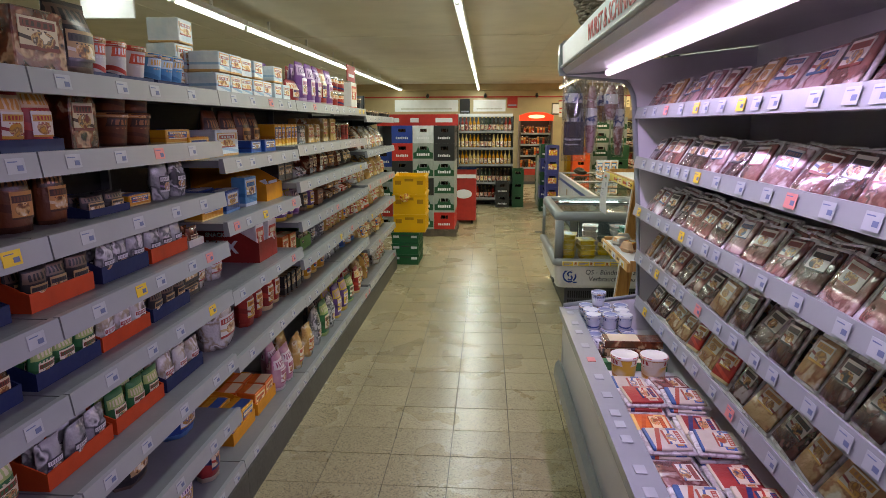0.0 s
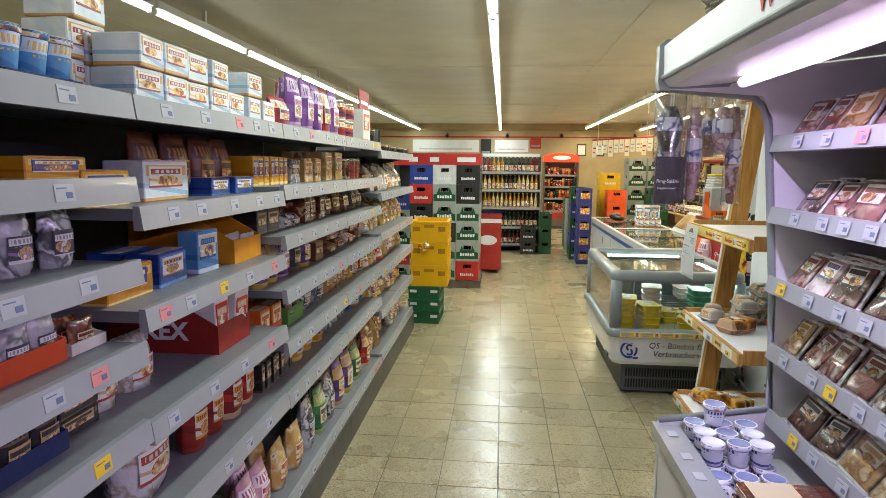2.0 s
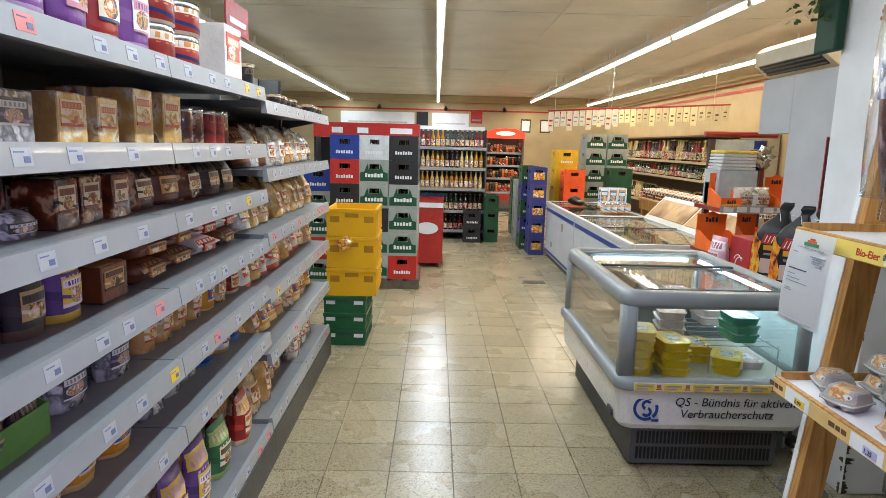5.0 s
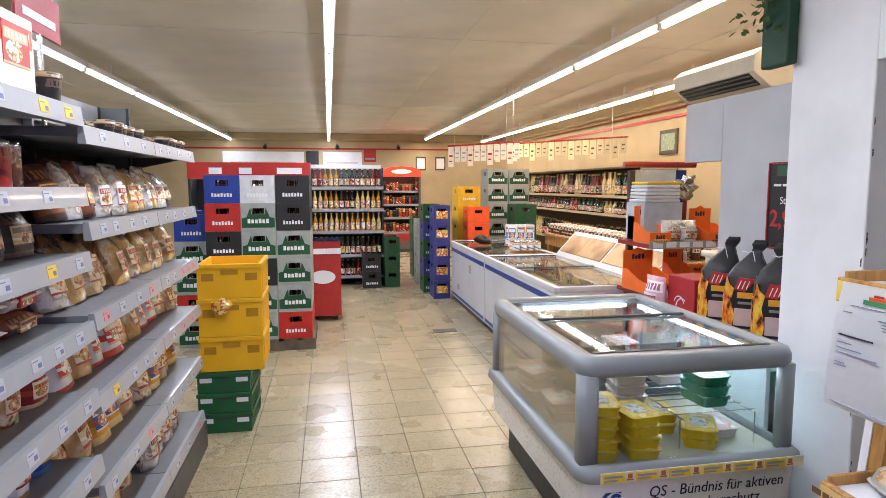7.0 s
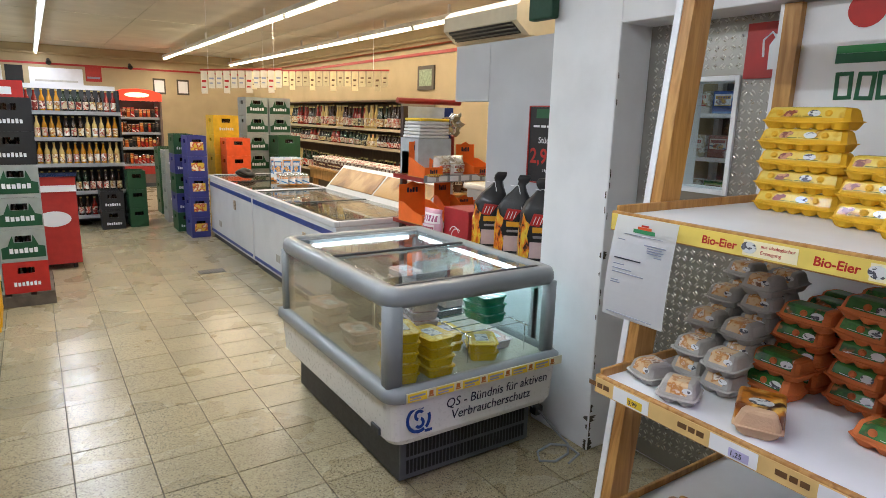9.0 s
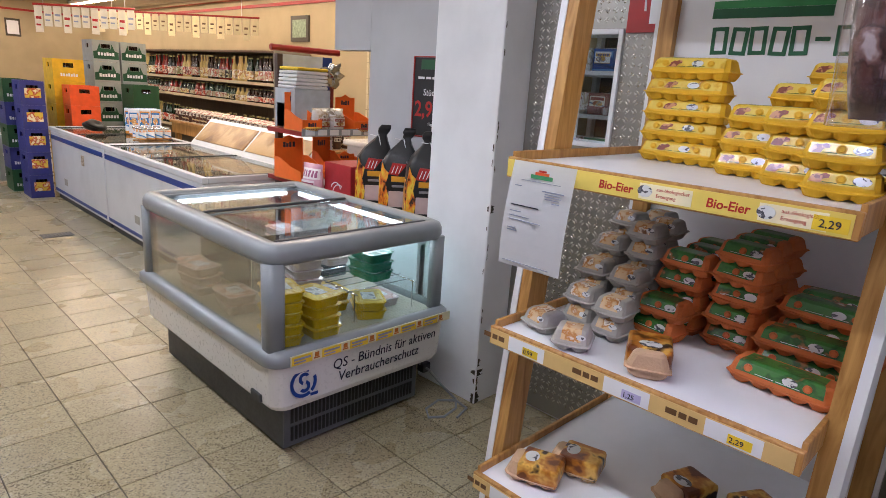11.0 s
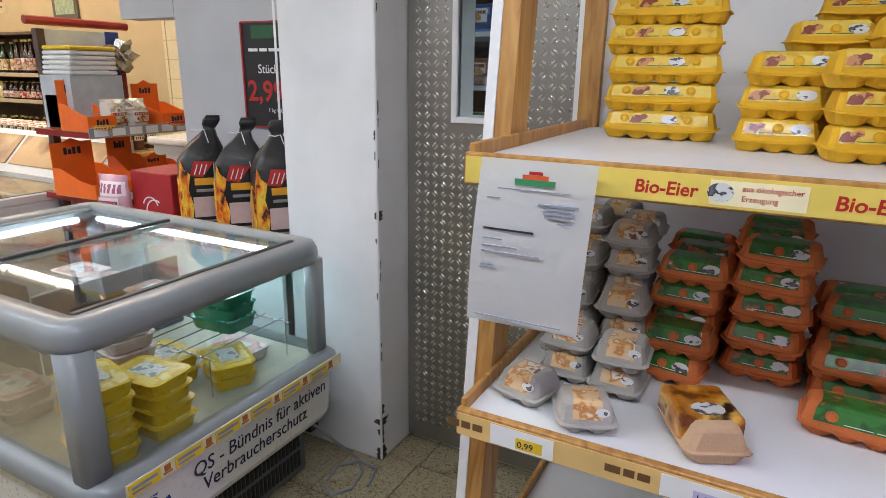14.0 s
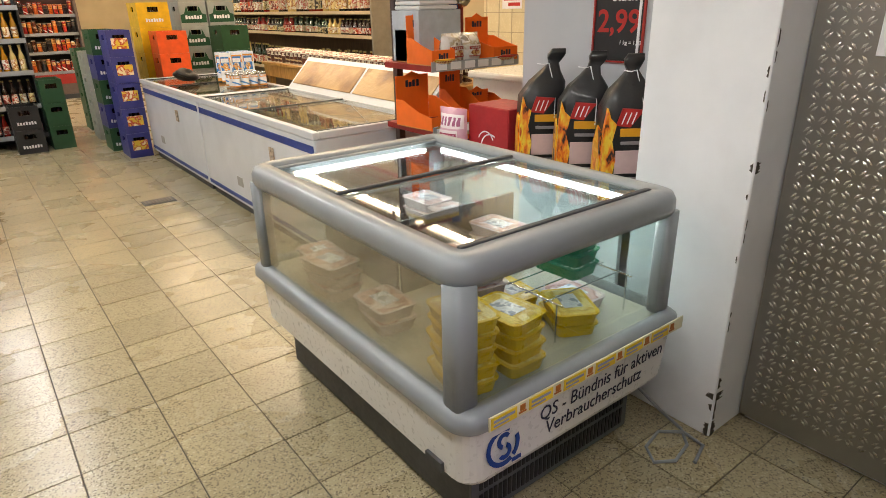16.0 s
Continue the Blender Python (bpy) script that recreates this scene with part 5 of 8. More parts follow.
# ---- glass topped chilled display case ----
def rr(x0, x1, y0, y1, r, z, n=5):
    pts = []
    for cx, cy, a0 in ((x1 - r, y1 - r, 0), (x0 + r, y1 - r, 90), (x0 + r, y0 + r, 180), (x1 - r, y0 + r, 270)):
        for i in range(n + 1):
            a = radians(a0 + 90 * i / n)
            pts.append((cx + r * math.cos(a), cy + r * math.sin(a), z))
    return pts


def loft(loops, closed=False, caps=True):
    bm = bmesh.new()
    rings = [[bm.verts.new(p) for p in lp] for lp in loops]
    pairs = list(zip(rings, rings[1:])) + ([(rings[-1], rings[0])] if closed else [])
    n = len(rings[0])
    for a, b in pairs:
        for i in range(n):
            bm.faces.new((a[i], a[(i + 1) % n], b[(i + 1) % n], b[i]))
    if caps and not closed:
        bm.faces.new(rings[0][::-1]), bm.faces.new(rings[-1])
    bmesh.ops.recalc_face_normals(bm, faces=bm.faces[:])
    return bm


case = thing("chilled_display_case", "grey and white chilled case with glass sides and lids", "display case")
QX0, QX1, QY0, QY1 = 0.455, 1.358, 7.735, 9.03
part("lower_body", loft([rr(QX0 + 0.07, QX1 - 0.04, QY0 + 0.07, QY1 - 0.05, 0.05, 0.225), rr(QX0 + 0.03, QX1 - 0.02, QY0 + 0.025, QY1 - 0.02, 0.06, 0.235), rr(QX0 + 0.012, QX1 - 0.008, QY0 + 0.012, QY1 - 0.01, 0.06, 0.26), rr(QX0, QX1, QY0, QY1, 0.06, 0.430), rr(QX0 + 0.04, QX1 - 0.04, QY0 + 0.04, QY1 - 0.04, 0.04, 0.432)]), CASEW, case, smooth=False)
part("side_trim", loft([rr(QX0 - 0.012, QX1 + 0.012, QY0 - 0.012, QY1 + 0.03, 0.07, 0.433), rr(QX0 - 0.018, QX1 + 0.018, QY0 - 0.018, QY1 + 0.035, 0.07, 0.441), rr(QX0 - 0.016, QX1 + 0.016, QY0 - 0.016, QY1 + 0.03, 0.07, 0.475), rr(QX0 + 0.004, QX1 - 0.004, QY0 + 0.004, QY1, 0.06, 0.492), rr(QX0 + 0.03, QX1 - 0.03, QY0 + 0.03, QY1 - 0.02, 0.05, 0.492), rr(QX0 + 0.03, QX1 - 0.03, QY0 + 0.03, QY1 - 0.02, 0.05, 0.434)], True), GREYPL, case, "grey plastic belt trim", smooth=True)
T0, T1, U0, U1 = QX0 - 0.004, QX1 - 0.008, QY0 + 0.02, QY1 - 0.03
part("top_frame", loft([rr(T0 + 0.008, T1 - 0.008, U0 + 0.008, U1 - 0.008, 0.07, 0.815), rr(T0, T1, U0, U1, 0.075, 0.835), rr(T0 + 0.001, T1 - 0.001, U0 + 0.001, U1 - 0.001, 0.075, 0.862), rr(T0 + 0.012, T1 - 0.012, U0 + 0.012, U1 - 0.012, 0.065, 0.884), rr(T0 + 0.035, T1 - 0.035, U0 + 0.035, U1 - 0.035, 0.045, 0.893), rr(T0 + 0.07, T1 - 0.07, U0 + 0.07, U1 - 0.07, 0.015, 0.888), rr(T0 + 0.07, T1 - 0.07, U0 + 0.07, U1 - 0.07, 0.015, 0.85), rr(T0 + 0.03, T1 - 0.03, U0 + 0.03, U1 - 0.03, 0.045, 0.815)], True), GREYPL, case, "rounded grey plastic top frame", smooth=True)
for cx, cy, w in ((T0 + 0.042, U0 + 0.042, 0.037), (T1 - 0.035, U0 + 0.035, 0.028), (T0 + 0.035, U1 - 0.035, 0.03), (T1 - 0.035, U1 - 0.035, 0.03)):
    part("corner_post", loft([rr(cx - w, cx + w, cy - w, cy + w, w * 0.6, z, 3) for z in (0.482, 0.822)]), GREYPL, case, smooth=True)
part("side_pane", box(T0 + 0.02, T0 + 0.026, U0 + 0.08, U1 - 0.06, 0.485, 0.822), GLASSG, case, "hazy side glass pane")
part("side_pane", box(T1 - 0.026, T1 - 0.02, U0 + 0.06, U1 - 0.06, 0.485, 0.822), GLASS, case)
part("front_pane", box(T0 + 0.08, T1 - 0.06, U0 + 0.02, U0 + 0.026, 0.485, 0.822), GLASS, case)
part("rear_pane", box(T0 + 0.06, T1 - 0.06, U1 - 0.026, U1 - 0.02, 0.485, 0.822), GLASS, case)
YM = 8.43
for a, b_, z in ((U0 + 0.075, YM + 0.02, 0.874), (YM - 0.02, U1 - 0.075, 0.862)):
    lid = part("sliding_lid", box(T0 + 0.076, T1 - 0.076, a, b_, z, z + 0.005), GLASS, case, "sliding glass lid")
    for e0, e1 in ((a, a + 0.02), (b_ - 0.02, b_)):
        part("lid_profile", box(T0 + 0.076, T1 - 0.076, e0, e1, z + 0.0055, z + 0.016, 0.003, 1), DARKPL if a < 8 else GREYPL, lid)
bm = bmesh.new()
bx(bm, T0 + 0.07, T0 + 0.085, U0 + 0.07, U1 - 0.07, 0.853, 0.861)
bx(bm, T1 - 0.085, T1 - 0.07, U0 + 0.07, U1 - 0.07, 0.853, 0.861)
part("lid_runner", bm, GREYPL, case)
part("case_lamp", lathe(bmesh.new(), [(0.01, 0), (0.012, 0.005), (0.012, 0.60), (0.01, 0.605)], 8), COOLT, case, "white lamp tube", m=pose(T0 + 0.16, U1 - 0.085, 0.838, 0, 90, 0))
part("case_lamp", lathe(bmesh.new(), [(0.01, 0), (0.012, 0.005), (0.012, 0.98), (0.01, 0.985)], 8), COOLT, case, "white lamp tube", m=pose(T1 - 0.085, U0 + 0.12, 0.84, -90, 0, 0))
part("inner_floor", box(QX0 + 0.035, QX1 - 0.035, QY0 + 0.035, QY1 - 0.025, 0.428, 0.470), M("case_liner", C("a6a596"), 0.5, vary=0.08), case)
bm = bmesh.new()
for k in range(13):
    yy = 7.9 + k * 0.08
    tube(bm, [(0.90, yy, 0.60), (1.27, yy, 0.60)], 0.0025, 5)
for xx in (0.92, 1.25):
    tube(bm, [(xx, 7.85, 0.597), (xx, 8.93, 0.597)], 0.003, 5)
for xx, yy in ((0.92, 7.87), (1.25, 7.87), (0.92, 8.9), (1.25, 8.9)):
    tube(bm, [(xx, yy, 0.471), (xx, yy, 0.597)], 0.003, 5)
part("wire_rack", bm, CHROME, case, "chromed wire rack inside")
part("divider", box(0.74, 0.75, 8.45, 8.97, 0.471, 0.78), DARKPL, case)
part("divider", box(0.755, 1.29, 8.44, 8.45, 0.471, 0.74), M("divider_grey", C("4a4e52"), 0.4), case, "grey cross divider")
# machine base with slots
BX0, BX1, BY0, BY1 = 0.557, 1.272, 7.832, 9.00
BASEG = M("base_grey", C("56595c"), 0.45, vary=0.1)
part("machine_base", box(BX0 + 0.004, BX1 - 0.004, BY0 + 0.012, BY1, 0.012, 0.224), DARKPL, case, "dark grey machine base")
part("grille_panel", box(BX0, BX1, BY0, BY0 + 0.011, 0.020, 0.224, 0.003, 1), BASEG, case, "grey slotted grille panel")
for cx_, cy_ in ((BX0 + 0.05, BY0 + 0.07), (BX1 - 0.05, BY0 + 0.07), (BX0 + 0.05, BY1 - 0.06), (BX1 - 0.05, BY1 - 0.06)):
    part("foot", lathe(bmesh.new(), [(0.022, 0.0), (0.024, 0.004), (0.012, 0.012)], 10, (cx_, cy_, 0)), DARKPL, case)
for i in range(35):
    for z0 in (0.045, 0.125):
        child("grille_slot", shared(("grille_slot",), lambda: box(0, 0.012, -0.003, 0.001, 0, 0.063), BLACK), case, "", Matrix.Translation((BX0 + 0.030 + i * 0.0189, BY0, z0)))
# belt strip with small yellow price cards
strip = part("price_strip", box(QX0 + 0.06, QX1 - 0.01, QY0 - 0.0225, QY0 - 0.018, 0.438, 0.478), M("strip_cream", C("e0d9b8"), 0.4), case, "cream price strip")
for i in range(6):
    x0 = QX0 + 0.065 + i * 0.132
    child("strip_card", shared(("strip_card",), lambda: box(0, 0.088, -0.0015, 0, 0, 0.034), YELTAG), strip, "", Matrix.Translation((x0, QY0 - 0.0225, 0.441)))
    child("strip_bar", shared(("strip_bar",), lambda: bx(box(0.008, 0.08, -0.0025, -0.0015, 0.018, 0.026), 0.008, 0.06, -0.0025, -0.0015, 0.006, 0.012), INKG), strip, "", Matrix.Translation((x0, QY0 - 0.0225, 0.441)))
    child("strip_emblem", shared(("strip_emblem",), lambda: bx(box(0.100, 0.118, -0.0015, 0, 0.012, 0.030), 0.096, 0.122, -0.0015, 0, 0.005, 0.010), M("emblem_brown", C("a8621c"), 0.5)), strip, "", Matrix.Translation((x0, QY0 - 0.0225, 0.441)))
lean = Matrix.Rotation(radians(-4.4), 4, "X")
words("QS - Bündnis für aktiven", 0.057, INK, case, Matrix.Translation((0.715, QY0 - 0.0035, 0.362)) @ lean @ face_my(0, 0, 0), shear=0.18)
words("Verbraucherschutz", 0.057, INK, case, Matrix.Translation((0.745, QY0 + 0.001, 0.302)) @ lean @ face_my(0, 0, 0), shear=0.18)
# blue round mark
bm = bmesh.new()
def arc(bm, cx, cy, r, a0, a1, w, n=14, h=0.0012):
    prev = None
    for i in range(n + 1):
        a = radians(a0 + (a1 - a0) * i / n)
        ring = [bm.verts.new((cx + q * math.cos(a), cy + q * math.sin(a), z)) for q in (r - w / 2, r + w / 2) for z in (0, h)]
        if prev:
            bm.faces.new((prev[1], prev[3], ring[3], ring[1]))
            bm.faces.new((prev[0], prev[1], ring[1], ring[0]))
            bm.faces.new((prev[3], prev[2], ring[2], ring[3]))
        prev = ring
    return bm
arc(bm, 0, 0, 0.052, 60, 300, 0.014)
arc(bm, 0, 0, 0.052, -50, 20, 0.014)
arc(bm, 0.004, 0.016, 0.018, 30, 250, 0.013)
arc(bm, 0.004, -0.016, 0.018, 210, 430, 0.013)
bx(bm, 0.028, 0.062, -0.062, -0.05, 0, 0.0012)
bmesh.ops.recalc_face_normals(bm, faces=bm.faces[:])
part("round_mark", bm, INKBLUE, case, "blue ring mark", m=Matrix.Translation((0.585, QY0 + 0.0005, 0.345)) @ lean @ face_my(0, 0, 0))
part("type_plate", box(QX0 - 0.0005, QX0 + 0.03, QY0 + 0.10, QY0 + 0.17, 0.262, 0.292), DARKPL, case)
# cable on the floor
cb = thing("power_cable", "grey power cable coiled on the floor by the pillar", "cable")
bm = bmesh.new()
tube(bm, [(1.36, 7.95, 0.14), (1.40, 7.88, 0.10), (1.43, 7.80, 0.03), (1.42, 7.70, 0.007), (1.36, 7.64, 0.007), (1.26, 7.62, 0.007), (1.20, 7.66, 0.007), (1.24, 7.72, 0.010), (1.34, 7.74, 0.012), (1.40, 7.68, 0.016), (1.39, 7.60, 0.014), (1.30, 7.575, 0.008)], 0.006, 6)
part("cord", bm, GREYPL, cb)
part("plug", box(1.375, 1.425, 7.89, 7.94, 0.08, 0.13, 0.008), DARKPL, cb)


# goods in the case: plastic meat trays
def meat_tray(m, lidc, tone, w=0.19, d=0.14, h=0.042):
    t = thing("meat_tray", tone + " plastic meat tray with film lid", "meat tray", m, group="trays in the chilled case")
    child("tray", shared(("meat_tray", tone), lambda: loft([rr(-w / 2 + 0.012, w / 2 - 0.012, -d / 2 + 0.012, d / 2 - 0.012, 0.02, 0, 3), rr(-w / 2 + 0.004, w / 2 - 0.004, -d / 2 + 0.004, d / 2 - 0.004, 0.025, h * 0.85, 3), rr(-w / 2, w / 2, -d / 2, d / 2, 0.025, h * 0.86, 3), rr(-w / 2, w / 2, -d / 2, d / 2, 0.025, h * 0.95, 3)]), lidc), t)
    child("film_lid", shared(("tray_film", tone), lambda: loft([rr(-w / 2 + 0.01, w / 2 - 0.01, -d / 2 + 0.01, d / 2 - 0.01, 0.02, h * 0.951, 3), rr(-w / 2 + 0.018, w / 2 - 0.018, -d / 2 + 0.018, d / 2 - 0.018, 0.02, h * 1.0, 3)]), P("meat_film_" + tone.split()[0], {"yellow": ["d8b83a", "e0c860", "c9a83a", "e8d890"], "green": ["0f6a55", "2a8a72", "d9e2de", "0f5a48"], "clear": ["b08a84", "c9a49c", "9c6a64", "d8c4be"]}[tone.split()[0]], 14)), t)
    child("tray_label", shared(("tray_label",), lambda: box(-0.045, 0.045, -0.03, 0.03, h, h + 0.0012), P("label_white", ["dfe3e8", "c9d0d8", "e8eaee", "8a94a4"], 40)), t)
    return t


TRAYY = M("tray_yellow", C("d9b40c"), 0.3, vary=0.06, coat=0.4)
TRAYG = M("tray_green", C("0f7a5c"), 0.3, vary=0.06, coat=0.4)
TRAYC = M("tray_clear", C("c9bcbc"), 0.25, vary=0.05, coat=0.6)
rnd = random.Random(31)
for x, y, n, mt, tone, rz in ((0.585, 7.90, 5, TRAYY, "yellow", 80), (0.735, 7.89, 4, TRAYY, "yellow", 95), (0.80, 8.10, 6, TRAYC, "clear", 84), (0.945, 8.10, 2, TRAYY, "yellow", 80), (1.03, 7.92, 2, TRAYY, "yellow", 60), (0.60, 8.30, 2, TRAYC, "clear", 88), (0.58, 8.62, 3, TRAYC, "clear", 95), (0.64, 8.82, 2, TRAYC, "clear", 80), (1.17, 8.02, 1, TRAYC, "clear", 90)):
    for k in range(n):
        meat_tray(pose(x + rnd.uniform(-0.006, 0.006), y + rnd.uniform(-0.006, 0.006), 0.471 + k * 0.044, 0, 0, rz + rnd.uniform(-6, 6)), mt, tone)
for x, y, n, mt, tone in ((1.12, 8.02, 3, TRAYG, "green"), (1.1, 8.32, 2, TRAYC, "clear"), (1.08, 8.55, 2, TRAYC, "clear"), (1.1, 8.75, 2, TRAYC, "clear")):
    for k in range(n):
        meat_tray(pose(x, y, 0.604 + k * 0.044, 0, 0, 90 + rnd.uniform(-8, 8)), mt, tone)


# ---- egg rack ----
rack = thing("egg_rack", "pine ladder rack with white shelves for eggs", "rack")
RY0, RY1 = 6.13, 6.92
def slant(z):
    return 0.80 + 0.108 * z
for y in (RY0 - 0.043, RY1 + 0.013):
    bm = bmesh.new()
    prism(bm, [(slant(0) - 0.034, 0), (slant(0) + 0.055, 0), (slant(1.93) + 0.055, 1.93), (slant(1.93) - 0.034, 1.93)], "y", y, y + 0.036)
    leg = part("front_post", bm, WOOD, rack)
    bm = bmesh.new()
    ya, yb = (y + 0.0365, y + 0.058) if y > 6.5 else (y - 0.022, y - 0.0005)
    prism(bm, [(slant(0) - 0.037, 0), (slant(0) + 0.058, 0), (slant(1.93) + 0.058, 1.93), (slant(1.93) - 0.037, 1.93)], "y", ya, yb)
    part("white_edge", bm, WHITE, leg, "white edging strip")
    part("rear_post", box(1.50, 1.53, y - 0.02, y + 0.036, 0, 1.94), WOOD, rack)
    part("white_edge", box(1.502, 1.53, *((y + 0.037, y + 0.05) if y > 6.5 else (y - 0.034, y - 0.021)), 0, 1.94), WHITE, rack)
bm = box(slant(1.93) - 0.035, slant(1.93) + 0.085, RY0 - 0.10, RY1 + 0.10, 1.931, 1.945)
beam = part("top_rail", bm, WOOD, rack)
bm = bmesh.new()
rq = random.Random(77)
for k in range(90):
    yy = RY0 - 0.10 + k * 0.0116
    for q in range(4):
        c = Vector((slant(1.93) - 0.036 + rq.uniform(-0.006, 0.006), yy + rq.uniform(-0.004, 0.004), 1.945 + q * 0.011 + rq.uniform(0, 0.004)))
        bmesh.ops.create_icosphere(bm, subdivisions=1, radius=rq.uniform(0.006, 0.010), matrix=Matrix.Translation(c))
bx(bm, slant(1.93) - 0.03, slant(1.93) + 0.08, RY0 - 0.10, RY1 + 0.10, 1.9452, 1.985)
tagged(part("carved_trim", bm, WOOD, beam, "rough knobbly wooden trim"), kind="stuff")
part("back_board", box(1.531, 1.545, RY0 - 0.03, RY1 + 0.03, 0.15, 1.94), WHITE, rack, "white back board")
for z, x0 in ((1.30, 0.70), (0.82, 0.69), (0.35, 0.67)):
    sh = part("rack_shelf", box(x0 + 0.018, 1.465, RY0, RY1 - 0.001, z - 0.022, z - 0.006), WHITE, rack, "white laminate shelf")
    part("front_edge", box(x0, x0 + 0.017, RY0 - 0.012, RY1 + 0.012, z - 0.05, z + 0.004, 0.002, 1), WOOD, sh)
    for y in (RY0 - 0.012, RY1):
        a, b_ = (y, y + 0.0115)
        part("side_edge", box(x0 + 0.0175, 1.43, a, b_, z - 0.045, z + 0.018, 0.002, 1), WOOD, sh)
    card = part("label_strip", box(x0 - 0.003, x0 - 0.0005, RY0 + 0.0, RY1 + 0.008, z - 0.046, z - 0.002), M("strip_straw", C("e2ca62"), 0.45, vary=0.08) if z > 1 else (M("strip_tan", C("d9b878"), 0.45, vary=0.08)), sh)
    xs = x0 - 0.0031
    if z > 1:
        for yy in (6.65, 6.395):
            words("Bio-Eier", 0.027, INKRED, card, face_mx(xs, yy, z - 0.034), bold=0.0006, shear=0.08)
            part("emblem", lathe(bmesh.new(), [(0.016, 0), (0.016, 0.001)], 14), EMBLEM, card, m=face_mx(xs - 0.001, yy - 0.118, z - 0.024) @ Matrix.Diagonal((1.1, 0.85, 1, 1)))
            part("white_field", box(xs - 0.0008, xs, yy - 0.225, yy - 0.104, z - 0.042, z - 0.007), M("field_cream", C("ece2bc"), 0.5), card)
            words("aus ökologischer", 0.011, INKRED, card, face_mx(xs - 0.001, yy - 0.145, z - 0.020))
            words("Erzeugung", 0.011, INKRED, card, face_mx(xs - 0.001, yy - 0.145, z - 0.034))
        part("white_field", box(xs - 0.0008, xs, 6.80, 6.84, z - 0.044, z - 0.01), PAPER, card)
        words("2,29", 0.022, INK, card, face_mx(xs - 0.002, 6.185, z - 0.034))
        part("price_mark", box(xs - 0.0016, xs - 0.0009, 6.135, 6.195, z - 0.04, z - 0.012), YELTAG, card)
    else:
        for yy, txt in ((6.90, "0,99"), (6.60, "1,25"), (6.35, "2,29")):
            part("white_field", box(xs - 0.0008, xs, yy - 0.16, yy - 0.04, z - 0.044, z - 0.004), PAPER, card)
            part("price_mark", box(xs - 0.0016, xs - 0.0009, yy - 0.14, yy - 0.09, z - 0.04, z - 0.018), YELTAG if txt != "1,25" else M("lilac_tag", C("b9b4d8"), 0.6), card)
            words(txt, 0.018, INK, card, face_mx(xs - 0.002, yy - 0.093, z - 0.036))
            bars((0.026, 0.018, 0.02), 0.014, 0.005, M("brown_ink", C("6a4a2a"), 0.6), card, face_mx(xs, yy - 0.005 + 0.055, z - 0.03), "lettering_bar")
# marks on the back board: red dot, green band, outlined lettering kept as blocks
bx0 = 1.5305
part("red_dot", lathe(bmesh.new(), [(0.055, 0), (0.055, 0.002)], 20), INKRED, rack, "red round mark", m=face_mx(bx0, 6.73, 1.90))
part("green_band", box(bx0 - 0.002, bx0, 6.45, 6.80, 1.772, 1.795), M("mark_green", C("2f8a4a"), 0.5), rack)
part("green_band", box(bx0 - 0.002, bx0, 6.45, 6.80, 1.742, 1.7715), M("mark_dark_green", C("0f5a36"), 0.5), rack)
for i in range(9):
    y = 6.79 - i * 0.060
    if i == 5:
        part("letter_block", box(bx0 - 0.002, bx0, y - 0.045, y - 0.005, 1.672, 1.684), M("mark_dark_green", C("0f5a36"), 0.5), rack)
        continue
    bm = bmesh.new()
    for a, b_, c, d in ((0, 0.052, 0, 0.012), (0, 0.052, 0.073, 0.085), (0, 0.012, 0.012, 0.073), (0.04, 0.052, 0.012, 0.073)):
        bx(bm, a, b_, c, d, 0, 0.002)
    part("letter_block", bm, M("mark_dark_green", C("0f5a36"), 0.5), rack, m=face_mx(bx0, y, 1.63) @ pose(0, 0, 0, 0, 0, (-1) ** i * 2))
# notice taped to the rack
nt = thing("notice_sheet", "white printed letter hung from the egg shelf", "notice", pose(0.687, 6.888, 1.302))
def curl(n=8, w=0.19, h=0.275):
    bm = bmesh.new()
    g = []
    for j in range(n + 1):
        v = j / n
        g.append([bm.verts.new((-0.012 - 0.02 * math.sin(v * 2.2) * (1 - 0.4 * i / 4) + s, -w * i / 4 + 0.012 * v, -h * v)) for s in (0,) for i in range(5)])
    for j in range(n):
        for i in range(4):
            bm.faces.new((g[j][i], g[j + 1][i], g[j + 1][i + 1], g[j][i + 1]))
    bmesh.ops.solidify(bm, geom=bm.faces[:], thickness=0.0006)
    return bm
part("sheet", curl(), PAPER, nt)
for z, y0, w, h, mt in ((-0.034, -0.062, 0.066, 0.010, M("logo_green", C("3f8a5a"), 0.6)), (-0.026, -0.074, 0.042, 0.008, M("logo_orange", C("d8582a"), 0.6)), (-0.019, -0.084, 0.022, 0.005, INKRED), (-0.046, -0.035, 0.12, 0.0012, INKG),
                        (-0.062, -0.018, 0.022, 0.002, INKG), (-0.066, -0.105, 0.065, 0.003, INKG), (-0.072, -0.115, 0.045, 0.0022, INKG), (-0.078, -0.115, 0.050, 0.0022, INKG), (-0.084, -0.118, 0.042, 0.0022, INKG), (-0.092, -0.14, 0.022, 0.0022, INKG),
                        (-0.112, -0.018, 0.085, 0.003, INK), (-0.128, -0.018, 0.035, 0.002, INKG), (-0.140, -0.018, 0.062, 0.002, INKG), (-0.150, -0.018, 0.10, 0.002, INKG), (-0.172, -0.018, 0.024, 0.002, INKG), (-0.178, -0.018, 0.03, 0.002, INKG), (-0.262, -0.014, 0.15, 0.0012, INKG)):
    v = -z / 0.30
    part("print_line", box(-0.0145 - 0.02 * math.sin(v * 2.2), -0.0135 - 0.02 * math.sin(v * 2.2) * 0.93, y0 - w + 0.012 * v, y0 + 0.012 * v, z - h / 2, z + h / 2), mt, nt)


